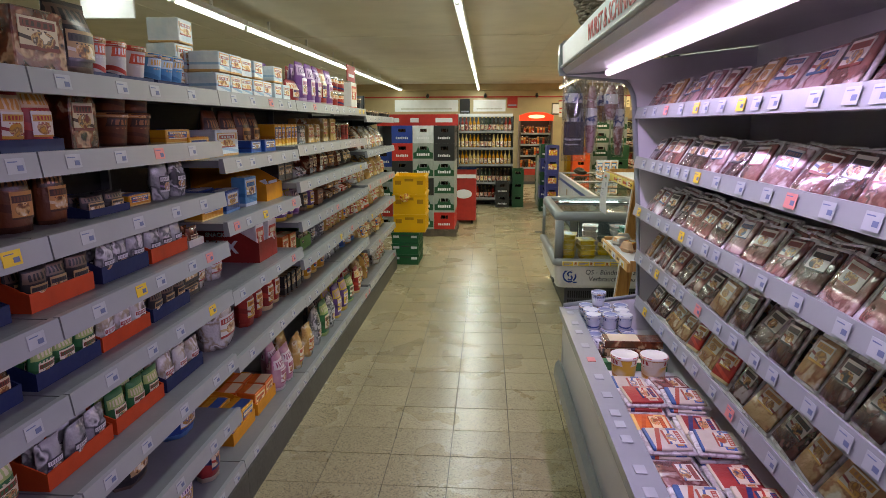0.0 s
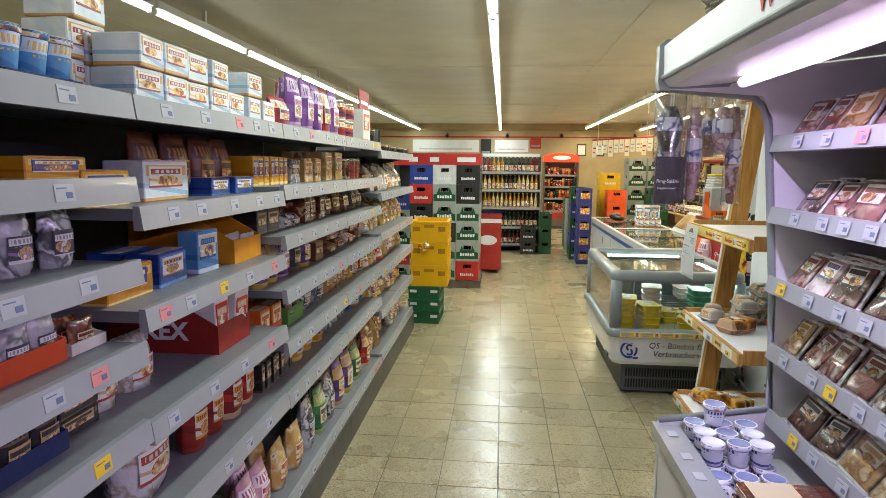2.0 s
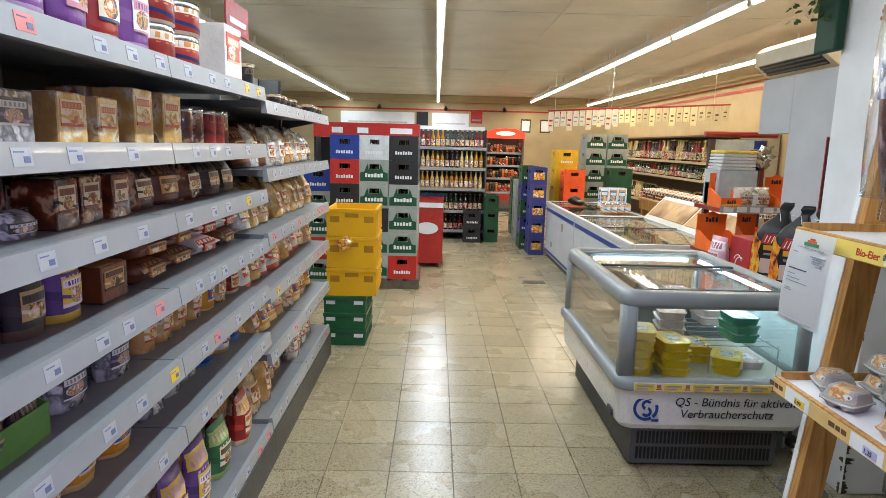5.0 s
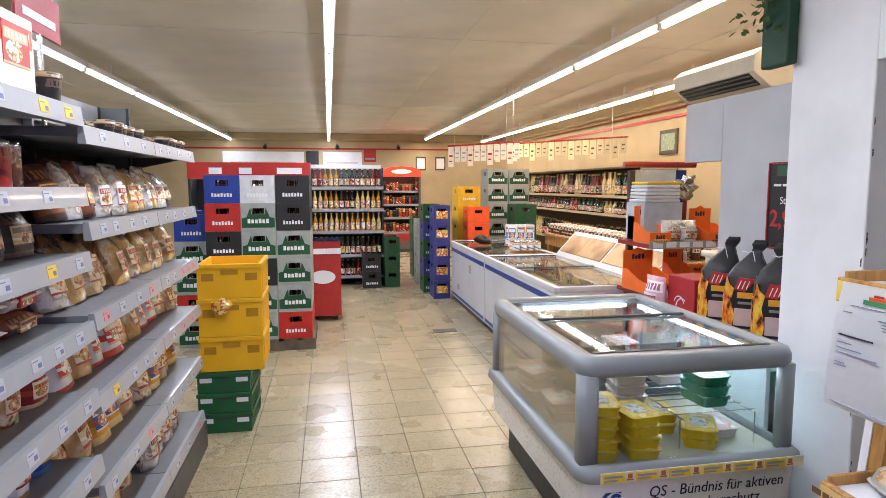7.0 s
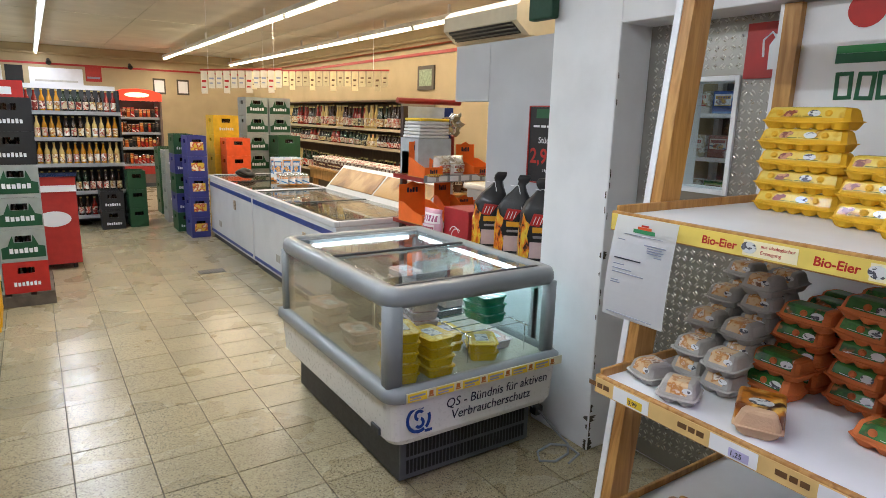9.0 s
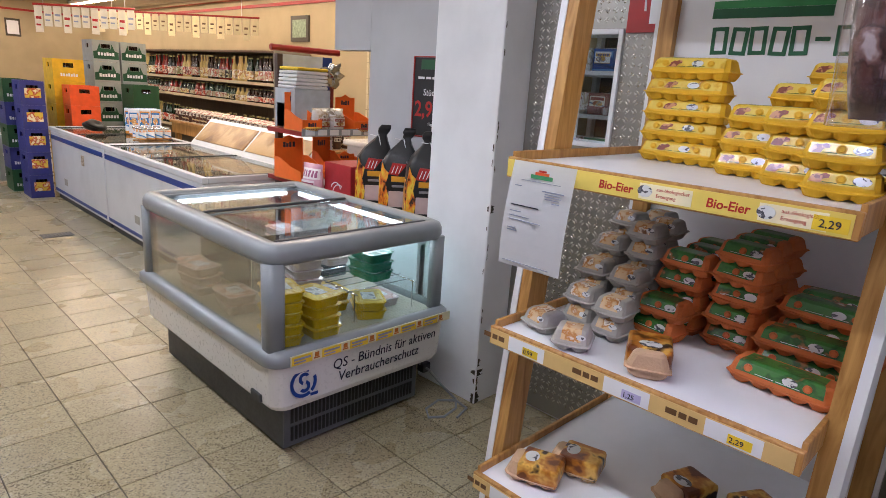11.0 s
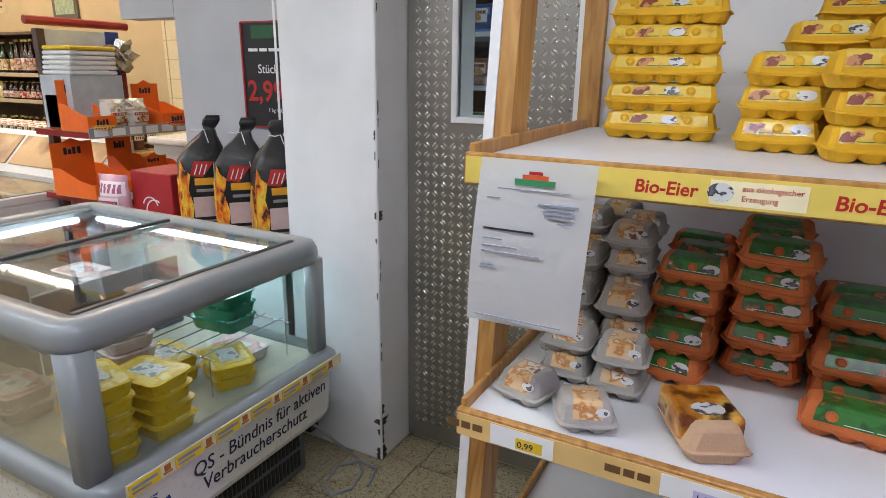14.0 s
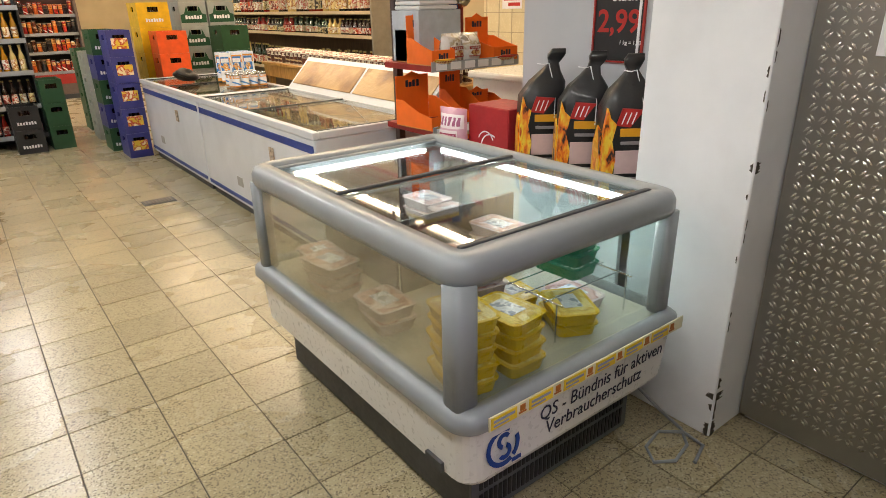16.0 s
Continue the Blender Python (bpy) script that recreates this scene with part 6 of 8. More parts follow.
# egg cartons
def carton_mats(tone):
    return {
        "yellow": (M("pulp_yellow", C("e2b21c"), 0.75, vary=0.08, bump=0.3, bscale=180, rand=0.05), P("eggprint_yellow", ["dfb92c", "e4c64a", "d9ae1a", "b8862a", "e8e2b2"], 30, stops=(0, 0.5, 0.62, 0.70, 0.76), bump=0.1)),
        "orange": (M("pulp_orange", C("cc7038"), 0.75, vary=0.1, bump=0.3, bscale=180, rand=0.06), P("eggprint_green", ["2f6a2a", "3d7d34", "255a24", "a86a3a", "d9d6c8"], 26, stops=(0, 0.46, 0.58, 0.68, 0.74), bump=0.1)),
        "grey": (M("pulp_grey", C("aca8a2"), 0.8, vary=0.1, bump=0.3, bscale=180, rand=0.06), P("eggprint_grey", ["ded4c4", "d9b98a", "c08038", "e6dccb", "7a5030"], 34, stops=(0, 0.46, 0.54, 0.62, 0.70), bump=0.1)),
        "brown": (M("pulp_beige", C("c9a886"), 0.8, vary=0.08, bump=0.3, bscale=180), P("eggprint_brown", ["3a1a06", "6a3408", "b8741a", "e0b050", "2a1206"], 14, bump=0.1)),
    }[tone]


def egg_carton(m, tone, cells=5):
    w, d, h = 0.048 * cells + 0.012, 0.108, 0.0675
    pulp, prn = carton_mats(tone)
    t = thing("egg_carton", {"yellow": "yellow pulp egg carton with printed lid", "orange": "orange pulp egg carton with green label", "grey": "grey pulp egg carton with brown label", "brown": "beige egg carton with a brown printed sleeve"}[tone], "egg carton", m, group=tone + " egg cartons")

    def outline(inx, iny, z, smile=0.0):
        """A long outline with softened corners; smile lets the middle of the front sag."""
        pts, n = [], 12
        for side in (-1, 1):
            for k in range(n + 1):
                u = -1 + 2 * k / n
                x = (w / 2 - inx) * math.copysign(min(1.0, abs(u) * 1.06), u) * (1 if side < 0 else -1)
                pts.append((x, side * (d / 2 - iny - 0.012 * abs(u) ** 12), z - (smile * (1 - u * u) if side < 0 else 0)))
        return pts

    def cups(iny, inx, z, deep, lift, smile=0.0):
        """The outline of the tray at one height, drawn in between the egg cups."""
        pts, n = [], cells * 6
        for side in (-1, 1):
            for k in range(n + 1):
                u = -1 + 2 * k / n
                gap = (0.5 + 0.5 * math.cos(2 * math.pi * cells * (u + 1) / 2)) ** 3
                end = 1.0 if k in (0, n) else 0.0
                x = (w / 2 - inx) * u * (1 if side < 0 else -1)
                pts.append((x, side * (d / 2 - iny - deep * gap - 0.004 * end), z + lift * gap * (1 - end) - (smile * (1 - u * u) if side < 0 else 0)))
        return pts

    def base():
        return loft([cups(0.014, 0.012, 0.0, 0.012, 0.007), cups(0.010, 0.009, 0.004, 0.010, 0.007), cups(0.0060, 0.006, 0.014, 0.006, 0.003), cups(0.003, 0.003, 0.0245, 0.001, 0.0, 0.005)])

    def rim():
        return loft([outline(0.002, 0.002, 0.0240, 0.005), outline(-0.003, -0.003, 0.0250, 0.006), outline(-0.003, -0.003, 0.0275, 0.006), outline(0.002, 0.002, 0.0285, 0.005)])

    def lid():
        return loft([outline(0.003, 0.003, 0.0280, 0.005), outline(0.0040, 0.0040, 0.0330, 0.003), outline(0.0095, 0.0150, 0.0600), outline(0.014, 0.0220, 0.0660), outline(0.020, 0.0290, h)])

    SLOPE = ((-d / 2 + 0.0040, 0.0330), (-d / 2 + 0.0150, 0.0600), (-d / 2 + 0.0220, 0.0660), (-d / 2 + 0.0290, h), (d / 2 - 0.032, h))

    def label():
        bm = bmesh.new()
        a = w / 2 - {"orange": 0.022, "grey": 0.026}.get(tone, 0.016)
        pts = [(SLOPE[0][0] - 0.0012 + 0.0012, SLOPE[0][1] + 0.003)] + [(y - 0.0010, z + 0.0011) for y, z in SLOPE[1:]]
        rows = [[bm.verts.new((x * (1 - 0.03 * i), y, z)) for i, (y, z) in enumerate(pts)] for x in (-a, -a / 2, 0, a / 2, a)]
        for k in range(4):
            for i in range(4):
                bm.faces.new((rows[k][i], rows[k + 1][i], rows[k + 1][i + 1], rows[k][i + 1]))
        bmesh.ops.recalc_face_normals(bm, faces=bm.faces[:])
        return bm

    def on_face(x, v):
        y, z = -d / 2 + 0.0040 + 0.011 * v, 0.0330 + 0.027 * v
        return Matrix.Translation((x, y - 0.0018, z + 0.0008)) @ Matrix.Rotation(radians(-22.2), 4, "X") @ face_my(0, 0, 0)

    child("base", shared(("egg_base", tone, cells), base, pulp), t)
    child("rim", shared(("egg_rim", tone, cells), rim, pulp), t)
    ld = child("lid", shared(("egg_lid", tone, cells), lid, pulp), t)
    if tone == "brown":
        child("sleeve", shared(("egg_sleeve", cells), lambda: box(-w / 2 + 0.034, w / 2 + 0.002, -d / 2 - 0.001, d / 2 + 0.001, 0.012, h + 0.003, 0.010, 2), prn), t, "brown and gold printed sleeve")
        child("emblem", shared(("egg_emblem",), lambda: lathe(bmesh.new(), [(0.0095, 0), (0.0095, 0.0012)], 14), EMBLEM), t, "white oval emblem", pose(-0.012, 0, h + 0.0031, 0, 0, 90) @ Matrix.Diagonal((3.0, 2.2, 1, 1)))
        return t
    child("printed_label", shared(("egg_label", tone, cells), label, prn), ld)
    small = 0.75 if cells == 2 else 1.0
    child("emblem", shared(("egg_emblem",), lambda: lathe(bmesh.new(), [(0.0095, 0), (0.0095, 0.0012)], 14), EMBLEM), ld, "white oval emblem", on_face(w * (0.25 if cells < 5 else 0.10), 0.58) @ Matrix.Diagonal((1.9 * small, 1.15 * small, 1, 1)))
    if tone in ("yellow", "orange"):
        for bxp in ((0.0,) if cells < 5 else (-w * 0.30, w * 0.26)):
            child("button", shared(("egg_button", tone), lambda: lathe(bmesh.new(), [(0.0105, -0.001), (0.0105, 0.0016), (0.0088, 0.0018), (0.0086, 0.0006), (0.0078, 0.0006), (0.0070, 0.0028), (0.0030, 0.0034)], 14), pulp), ld, "", on_face(bxp, 0.58))
        child("lettering_bar", shared(("egg_script", tone, cells), lambda: bx(box(-w * 0.22, -w * 0.04, -0.0008, 0.0008, 0, 0.0005), -w * 0.02, w * 0.20, -0.0008, 0.0008, 0, 0.0005), M("script_green", C("4a6a1c"), 0.6) if tone == "yellow" else PAPER), ld, "", on_face(0, 0.24))
    if tone == "yellow":
        child("hen_patch", shared(("egg_hen",), lambda: prism(bmesh.new(), [(-0.018, -0.010), (-0.010, -0.012), (0.004, -0.011), (0.008, -0.002), (0.017, 0.001), (0.018, 0.008), (0.010, 0.012), (0.002, 0.008), (-0.006, 0.009), (-0.013, 0.004)], "z", 0, 0.0008), P("hen_brown", ["6a2c1a", "8a3f24", "7a3a2a", "c98a5a"], 60, bump=0.1)), ld, "brown hen picture", on_face(-w * (0.27 if cells < 5 else 0.17), 0.58) @ Matrix.Diagonal((1.1, 1.0, 1, 1)))
        child("top_strip", shared(("egg_strip", cells), lambda: box(-w / 2 + 0.034, w / 2 - 0.034, -d / 2 + 0.031, -d / 2 + 0.044, h + 0.0012, h + 0.0018), P("strip_green", ["2a4a1c", "a8b060", "3a5a24", "24401a"], 60, bump=0.05)), ld)
    return t


rnd = random.Random(41)
ZT, ZM, ZL = 1.295, 0.815, 0.345
def stack(tone, x, y, z, n, rz=-90, cells=5, step=0.0605):
    for k in range(n):
        egg_carton(pose(x + rnd.uniform(-0.006, 0.006), y + rnd.uniform(-0.008, 0.008), z + k * step, 0, 0, rz + rnd.uniform(-5, 5)) @ Matrix.Diagonal((0.95, 0.95, 0.9, 1)), tone, cells)
stack("yellow", 1.25, 6.71, ZT, 5, -87)
for x, y, n in ((1.13, 6.47, 3), (1.03, 6.335, 3), (0.92, 6.215, 4), (1.245, 6.40, 4), (1.14, 6.265, 4), (1.255, 6.225, 5), (1.36, 6.36, 5)):
    stack("yellow", x, y, ZT, n, -83, 3)
# grey six packs
for x, y, n in ((1.26, 6.84, 5), (1.15, 6.83, 4), (1.05, 6.82, 3), (0.95, 6.79, 2), (1.26, 6.725, 5), (1.15, 6.715, 5), (1.04, 6.705, 3), (0.93, 6.68, 2), (1.37, 6.80, 5)):
    stack("grey", x, y, ZM, n, -90, 2)
stack("grey", 0.82, 6.83, ZM, 1, -100, 2)
stack("grey", 0.78, 6.72, ZM, 1, -70, 2)
egg_carton(pose(0.815, 6.515, ZM, 0, 0, 26), "brown", 3)
for x, y, n in ((1.05, 6.60, 2), (1.16, 6.59, 4), (1.27, 6.58, 4), (1.38, 6.58, 4), (1.15, 6.43, 5), (1.26, 6.43, 5), (1.37, 6.43, 5)):
    stack("orange", x, y, ZM, n, -98, 3)
for x, y, n, rz in ((0.965, 6.235, 1, -98), (1.085, 6.225, 2, -94), (1.195, 6.222, 3, -92), (1.305, 6.222, 3, -91)):
    stack("orange", x, y, ZM, n, rz, 5)
for x, y, rz in ((0.80, 6.80, -70), (0.93, 6.74, -75), (1.05, 6.45, -20), (1.10, 6.28, -30), (0.92, 6.35, -25)):
    egg_carton(pose(x, y, ZL, 0, 0, rz), "brown", 3)


# ---- chest freezers ----
FRZ = M("freezer_white", C("cfd3d8"), 0.35, vary=0.04, scale=5, bump=0.03, coat=0.3, stain=0.1)
BLUEST = M("blue_stripe", C("27418c"), 0.4)
def chest(y0, y1, raised):
    t = thing("chest_freezer", "white chest freezer with blue stripes and glass lids", "freezer", pose(1.17, y0, 0), group="row of chest freezers")
    L, W, H = y1 - y0, 0.80, 0.77
    part("body", box(0, W, 0.004, L - 0.004, 0.06, H - 0.03, 0.012), FRZ, t)
    part("plinth", box(0.03, W - 0.03, 0.03, L - 0.03, 0, 0.06), DARKPL, t)
    part("stripe", box(-0.004, 0.0, 0.03, L - 0.03, H - 0.115, H - 0.07), BLUEST, t, "blue stripe")
    part("stripe", box(-0.004, 0.0, 0.03, L - 0.03, 0.09, 0.12), BLUEST, t, "blue stripe")
    bm = bmesh.new()
    for a, b_, c, d in ((-0.012, 0.03, 0, L), (W - 0.03, W + 0.012, 0, L), (0.03, W - 0.03, 0, 0.03), (0.03, W - 0.03, L - 0.03, L)):
        bx(bm, a, b_, c, d, H - 0.03, H + 0.012, 0.004, 1)
    part("rim", bm, FRZ, t)
    part("filling", box(0.03, W - 0.03, 0.03, L - 0.03, H - 0.0295, H - 0.024), P("frozen_goods", ["5a3a24", "8a5a34", "c9a878", "3a2a20", "d8d0c4"], 7, bump=0.5), t)
    for a, b_, z in ((0.032, L * 0.52, H + 0.002), (L * 0.48, L - 0.032, H - 0.006)):
        lid = part("sliding_lid", box(0.032, W - 0.032, a, b_, z, z + 0.005), GLASS, t)
        for e in (a, b_ - 0.018):
            part("lid_profile", box(0.032, W - 0.032, e, e + 0.018, z + 0.0052, z + 0.012), DARKPL, lid)
    part("door_latch", box(-0.012, -0.0005, 0.60, 0.66, 0.50, 0.60, 0.003, 1), M("worn_sticker", C("a89a88"), 0.6, vary=0.5, scale=60), t, "worn sticker")
    part("type_plate", box(-0.003, -0.0002, 1.25, 1.36, 0.20, 0.27), M("plate_grey", C("9a9a94"), 0.5), t)
    if raised:
        bm = bmesh.new()
        prism(bm, [(W - 0.02, H + 0.013), (W + 0.02, H + 0.013), (W + 0.22, H + 0.235), (W + 0.20, H + 0.25)], "y", 0.05, L - 0.02)
        part("tilted_panel", bm, FRZ, t, "tilted white back panel")
        for a, b_ in ((0.09, L * 0.48), (L * 0.5, L - 0.06)):
            bm = bmesh.new()
            prism(bm, [(W + 0.008, H + 0.055), (W + 0.012, H + 0.050), (W + 0.172, H + 0.216), (W + 0.167, H + 0.221)], "y", a, b_)
            part("panel_window", bm, P("pane_brown", ["4a3018", "6a4824", "94703f", "b09060"], 3, rough=0.35, coat=0.1), t)
        bm = bmesh.new()
        prism(bm, [(W + 0.02, 0.0), (W + 0.26, 0.0), (W + 0.26, H + 0.24), (W + 0.225, H + 0.24), (W + 0.02, H + 0.01)], "y", 0.05, L - 0.02)
        part("rear_body", bm, FRZ, t)
    return t


chest(9.88, 11.94, True)
chest(11.95, 13.72, False)
dr = thing("floor_drain", "small steel drain grate set in the floor", "drain", pose(0.62, 11.84, 0.001))
part("frame", box(0, 0.24, 0, 0.15, 0, 0.003), DARKPL, dr)
bm = bmesh.new()
for i in range(8):
    bx(bm, 0.015 + i * 0.027, 0.03 + i * 0.027, 0.012, 0.138, 0.0031, 0.006)
part("grate", bm, M("drain_steel", C("6a6459"), 0.5, vary=0.2), dr)
# boxes and bag on the far freezer
PAL["milkblue"] = (["d6dde6", "e6ebf0", "4a8ac9", "e0963a", "c9d6e4"], ["3a7ac0", "e8ecf0", "e0963a"], "white and blue milk drink")
for i in range(3):
    for j in range(2):
        goods("box", "milkblue", 0.10, 0.10, 0.26, pose(1.72 + i * 0.11, 12.75 + j * 0.11, 0.786, 0, 0, -20), "boxes on the freezer")
for i in range(4):
    for j in range(3):
        goods("can", "milkblue", 0.07, 0.07, 0.11, pose(1.62 + i * 0.08, 12.25 + j * 0.08, 0.786), "cups on the freezer")
bgb = thing("black_bag", "crumpled black plastic bag on the freezer", "bag", pose(1.45, 13.1, 0.787))
bm = bmesh.new()
bmesh.ops.create_icosphere(bm, subdivisions=3, radius=0.13)
for v in bm.verts:
    v.co *= 0.8 + 0.5 * noise.noise(v.co * 9)
    v.co.z = max(v.co.z * 0.55 + 0.06, 0)
part("bag", bm, BLACK, bgb, smooth=True)

# rows of small jars on a low table behind the freezers
tb = thing("jar_table", "low wooden sales table full of jars", "table", pose(2.45, 10.3, 0))
part("tabletop", box(0, 0.7, 0, 3.4, 0.84, 0.87, 0.004, 1), WOOD, tb)
part("apron", box(0.02, 0.68, 0.02, 3.38, 0.72, 0.838), WOOD, tb)
for x in (0.04, 0.60):
    for y in (0.05, 3.29):
        part("leg", box(x, x + 0.06, y, y + 0.06, 0, 0.718), WOOD, tb)
PAL["jarred"] = (["4a2a1c", "6a3a22", "c9b48a", "d9d2c0", "3a1a14"], ["e0dccc", "a83a2a", "e6e2d2"], "dark pickle")
for j in range(3):
    for i in range(34):
        goods("jar", "jarred", 0.085, 0.085, 0.13, pose(2.52 + j * 0.1, 10.42 + i * 0.096, 0.871), "jars on the table")

# ---- orange snack stand ----
st = thing("snack_stand", "red metal stand with orange cardboard snack displays", "display stand", pose(1.63, 9.36, 0))
REDP = M("stand_red", C("8c2420"), 0.4)
STPOST = M("stand_post", C("4a3a38"), 0.4)
ORG = M("card_bright_orange", C("f0701e"), 0.55, vary=0.06, rand=0.04)
part("back_post", box(0.06, 0.10, 0.46, 0.50, 0, 1.62), STPOST, st)
part("back_post", box(0.46, 0.50, 0.46, 0.50, 0, 1.62), STPOST, st)
bm = bmesh.new()
tube(bm, [(0.02, 0.48, 1.66), (0.58, 0.48, 1.66)], 0.022, 8)
part("top_bar", bm, REDP, st)
for z in (1.13, 0.80, 0.45):
    sh = part("tray_shelf", box(-0.02, 0.58, 0.02, 0.46, z - 0.03, z), REDP, st)
    part("price_rail", box(-0.024, 0.584, 0.012, 0.0195, z - 0.03, z + 0.02), RAIL, sh)
    for k in range(6):
        part("price_ticket", box(k * 0.095, k * 0.095 + 0.07, 0.0085, 0.0115, z - 0.022, z + 0.014), PAPER, sh)
part("foot", box(-0.02, 0.58, 0.0, 0.5, 0, 0.05), REDP, st)
part("backing", box(0.105, 0.455, 0.47, 0.476, 1.15, 1.62), M("stand_pale", C("b9c2cc"), 0.5), st)
NAVYM = M("mark_navy", C("20223a"), 0.5)
def snack_display(x, z, w, d, low, high, turn=0.0, lid=0.0):
    """Orange display carton: low cut front, peaked back card, sloping sides, bars of snacks inside."""
    t = thing("snack_display", "bright orange cardboard snack display box", "display tray", pose(1.63 + x, 9.378, z, 0, 0, turn), group="orange snack boxes")
    e = 0.004
    part("front_wall", box(0, w, 0.0, e, 0, low), ORG, t)
    part("bottom", box(0, w, e + 0.0004, d, 0, e), M("card_inside", C("c98a50"), 0.8), t)
    for a in (0, w - e):
        bm = bmesh.new()
        prism(bm, [(e + 0.0004, e + 0.0004), (d, e + 0.0004), (d, high), (d * 0.8, high), (d * 0.35, low * 1.25), (e + 0.0004, low)], "x", a, a + e)
        part("side_wall", bm, ORG, t)
    bm = bmesh.new()
    prism(bm, [(e, 0.0), (w - e, 0.0), (w - e, high + lid), (w * 0.72, high + lid), (w * 0.5, high + lid + 0.02), (w * 0.28, high + lid), (e, high + lid)], "y", d + 0.0004, d + 0.0044)
    part("back_card", bm, ORG, t)
    for k, (u, v) in enumerate(((0.30, 0.62), (0.40, 0.64), (0.50, 0.62), (0.62, 0.64))):
        part("dark_mark", box(w * u, w * (u + 0.075), d - 0.0018, d, (high + lid) * 0.76, (high + lid) * (0.90 if k != 1 else 0.86)), NAVYM, t)
        part("dark_mark", box(w * u, w * (u + 0.075), -0.0018, -0.0003, low * 0.35, low * (0.78 if k != 1 else 0.68)), NAVYM, t)
    part("white_mark", box(w * 0.06, w * 0.24, -0.0018, -0.0003, low * 0.12, low * 0.30), PAPER, t)
    n = int((d - 0.03) / 0.028)
    for k in range(n):
        m = t.matrix_basis @ pose(w / 2 + rnd.uniform(-0.006, 0.006), 0.022 + k * 0.028, e + 0.001, rnd.uniform(60, 72), 0, rnd.uniform(-4, 4))
        b = goods("bag", "bread|redbag|yellow", w * 0.82, 0.022, 0.05, m, "snack sticks")


for args in ((-0.02, 1.131, 0.15, 0.22, 0.075, 0.13, 0, 0.11), (0.40, 1.131, 0.17, 0.26, 0.07, 0.12, -3, 0.10), (-0.03, 0.801, 0.24, 0.30, 0.07, 0.14, 4, 0.12), (0.23, 0.801, 0.15, 0.30, 0.075, 0.17, -4, 0.10), (0.40, 0.801, 0.17, 0.30, 0.06, 0.12, -8, 0.02), (0.0, 0.451, 0.26, 0.30, 0.07, 0.14, 0, 0.08), (0.3, 0.451, 0.26, 0.30, 0.07, 0.14, 0, 0.08)):
    snack_display(*args)
for k in range(2):
    goods("bag", "clear", 0.15, 0.10, 0.15, pose(1.80 + k * 0.12, 9.46, 1.131, 0, 0, 10), "bags on the stand")
goods("box", "whiteblue", 0.24, 0.16, 0.17, pose(1.78, 9.70, 1.40 - 0.27, 0, 0, 0), "bags on the stand")
# papers and a shiny broom head above it
pp = thing("paper_stack", "stack of folded newspapers and bags on the stand", "papers", pose(1.66, 9.55, 1.395))
part("holder", box(0, 0.28, 0.0, 0.25, -0.26, 0.0), M("stand_pale", C("b9c2cc"), 0.5), pp)
for k in range(6):
    part("paper", box(0.01 + 0.003 * k, 0.27, 0.01, 0.24, 0.002 + k * 0.024, 0.022 + k * 0.024, 0.006, 1), YELTAG if k == 5 else PAPER, pp)
part("side_card", box(0.285, 0.36, 0.1, 0.106, 0.0, 0.22), BLUEST, pp)
fl = thing("foil_bundle", "crinkled silver foil bundle on the stand", "foil", pose(2.0, 9.62, 1.50))
bm = bmesh.new()
bmesh.ops.create_icosphere(bm, subdivisions=3, radius=0.075)
for v in bm.verts:
    v.co = Vector((v.co.x * 1.5, v.co.y * 0.7, v.co.z * 1.1)) * (0.8 + 0.7 * noise.noise(v.co * 23))
part("foil", bm, CHROME, fl)
part("stick", box(-0.01, 0.01, -0.01, 0.01, -0.4, -0.02), REDP, fl)

# ---- charcoal bags, red box and poster by the partition ----
CHB = M("charcoal_black", C("131315"), 0.42, vary=0.2, coat=0.15, bump=0.4, bscale=25)
plat = thing("low_platform", "low white platform carrying the charcoal bags", "platform", pose(1.43, 8.04, 0))
part("top", box(0, 0.3, 0, 1.1, 0.70, 0.74, 0.004, 1), WHITE, plat)
part("front", box(0.01, 0.03, 0.01, 1.09, 0, 0.698), WHITE, plat)
part("side", box(0.031, 0.29, 1.07, 1.09, 0, 0.698), WHITE, plat)
FLAME = P("flame_print", ["2a1410", "e0701a", "f0a82a", "f0d040", "b8401a"], 16, bump=0.1, stops=(0.36, 0.44, 0.52, 0.60, 0.70), stretch=(2.4, 2.4, 1.0))
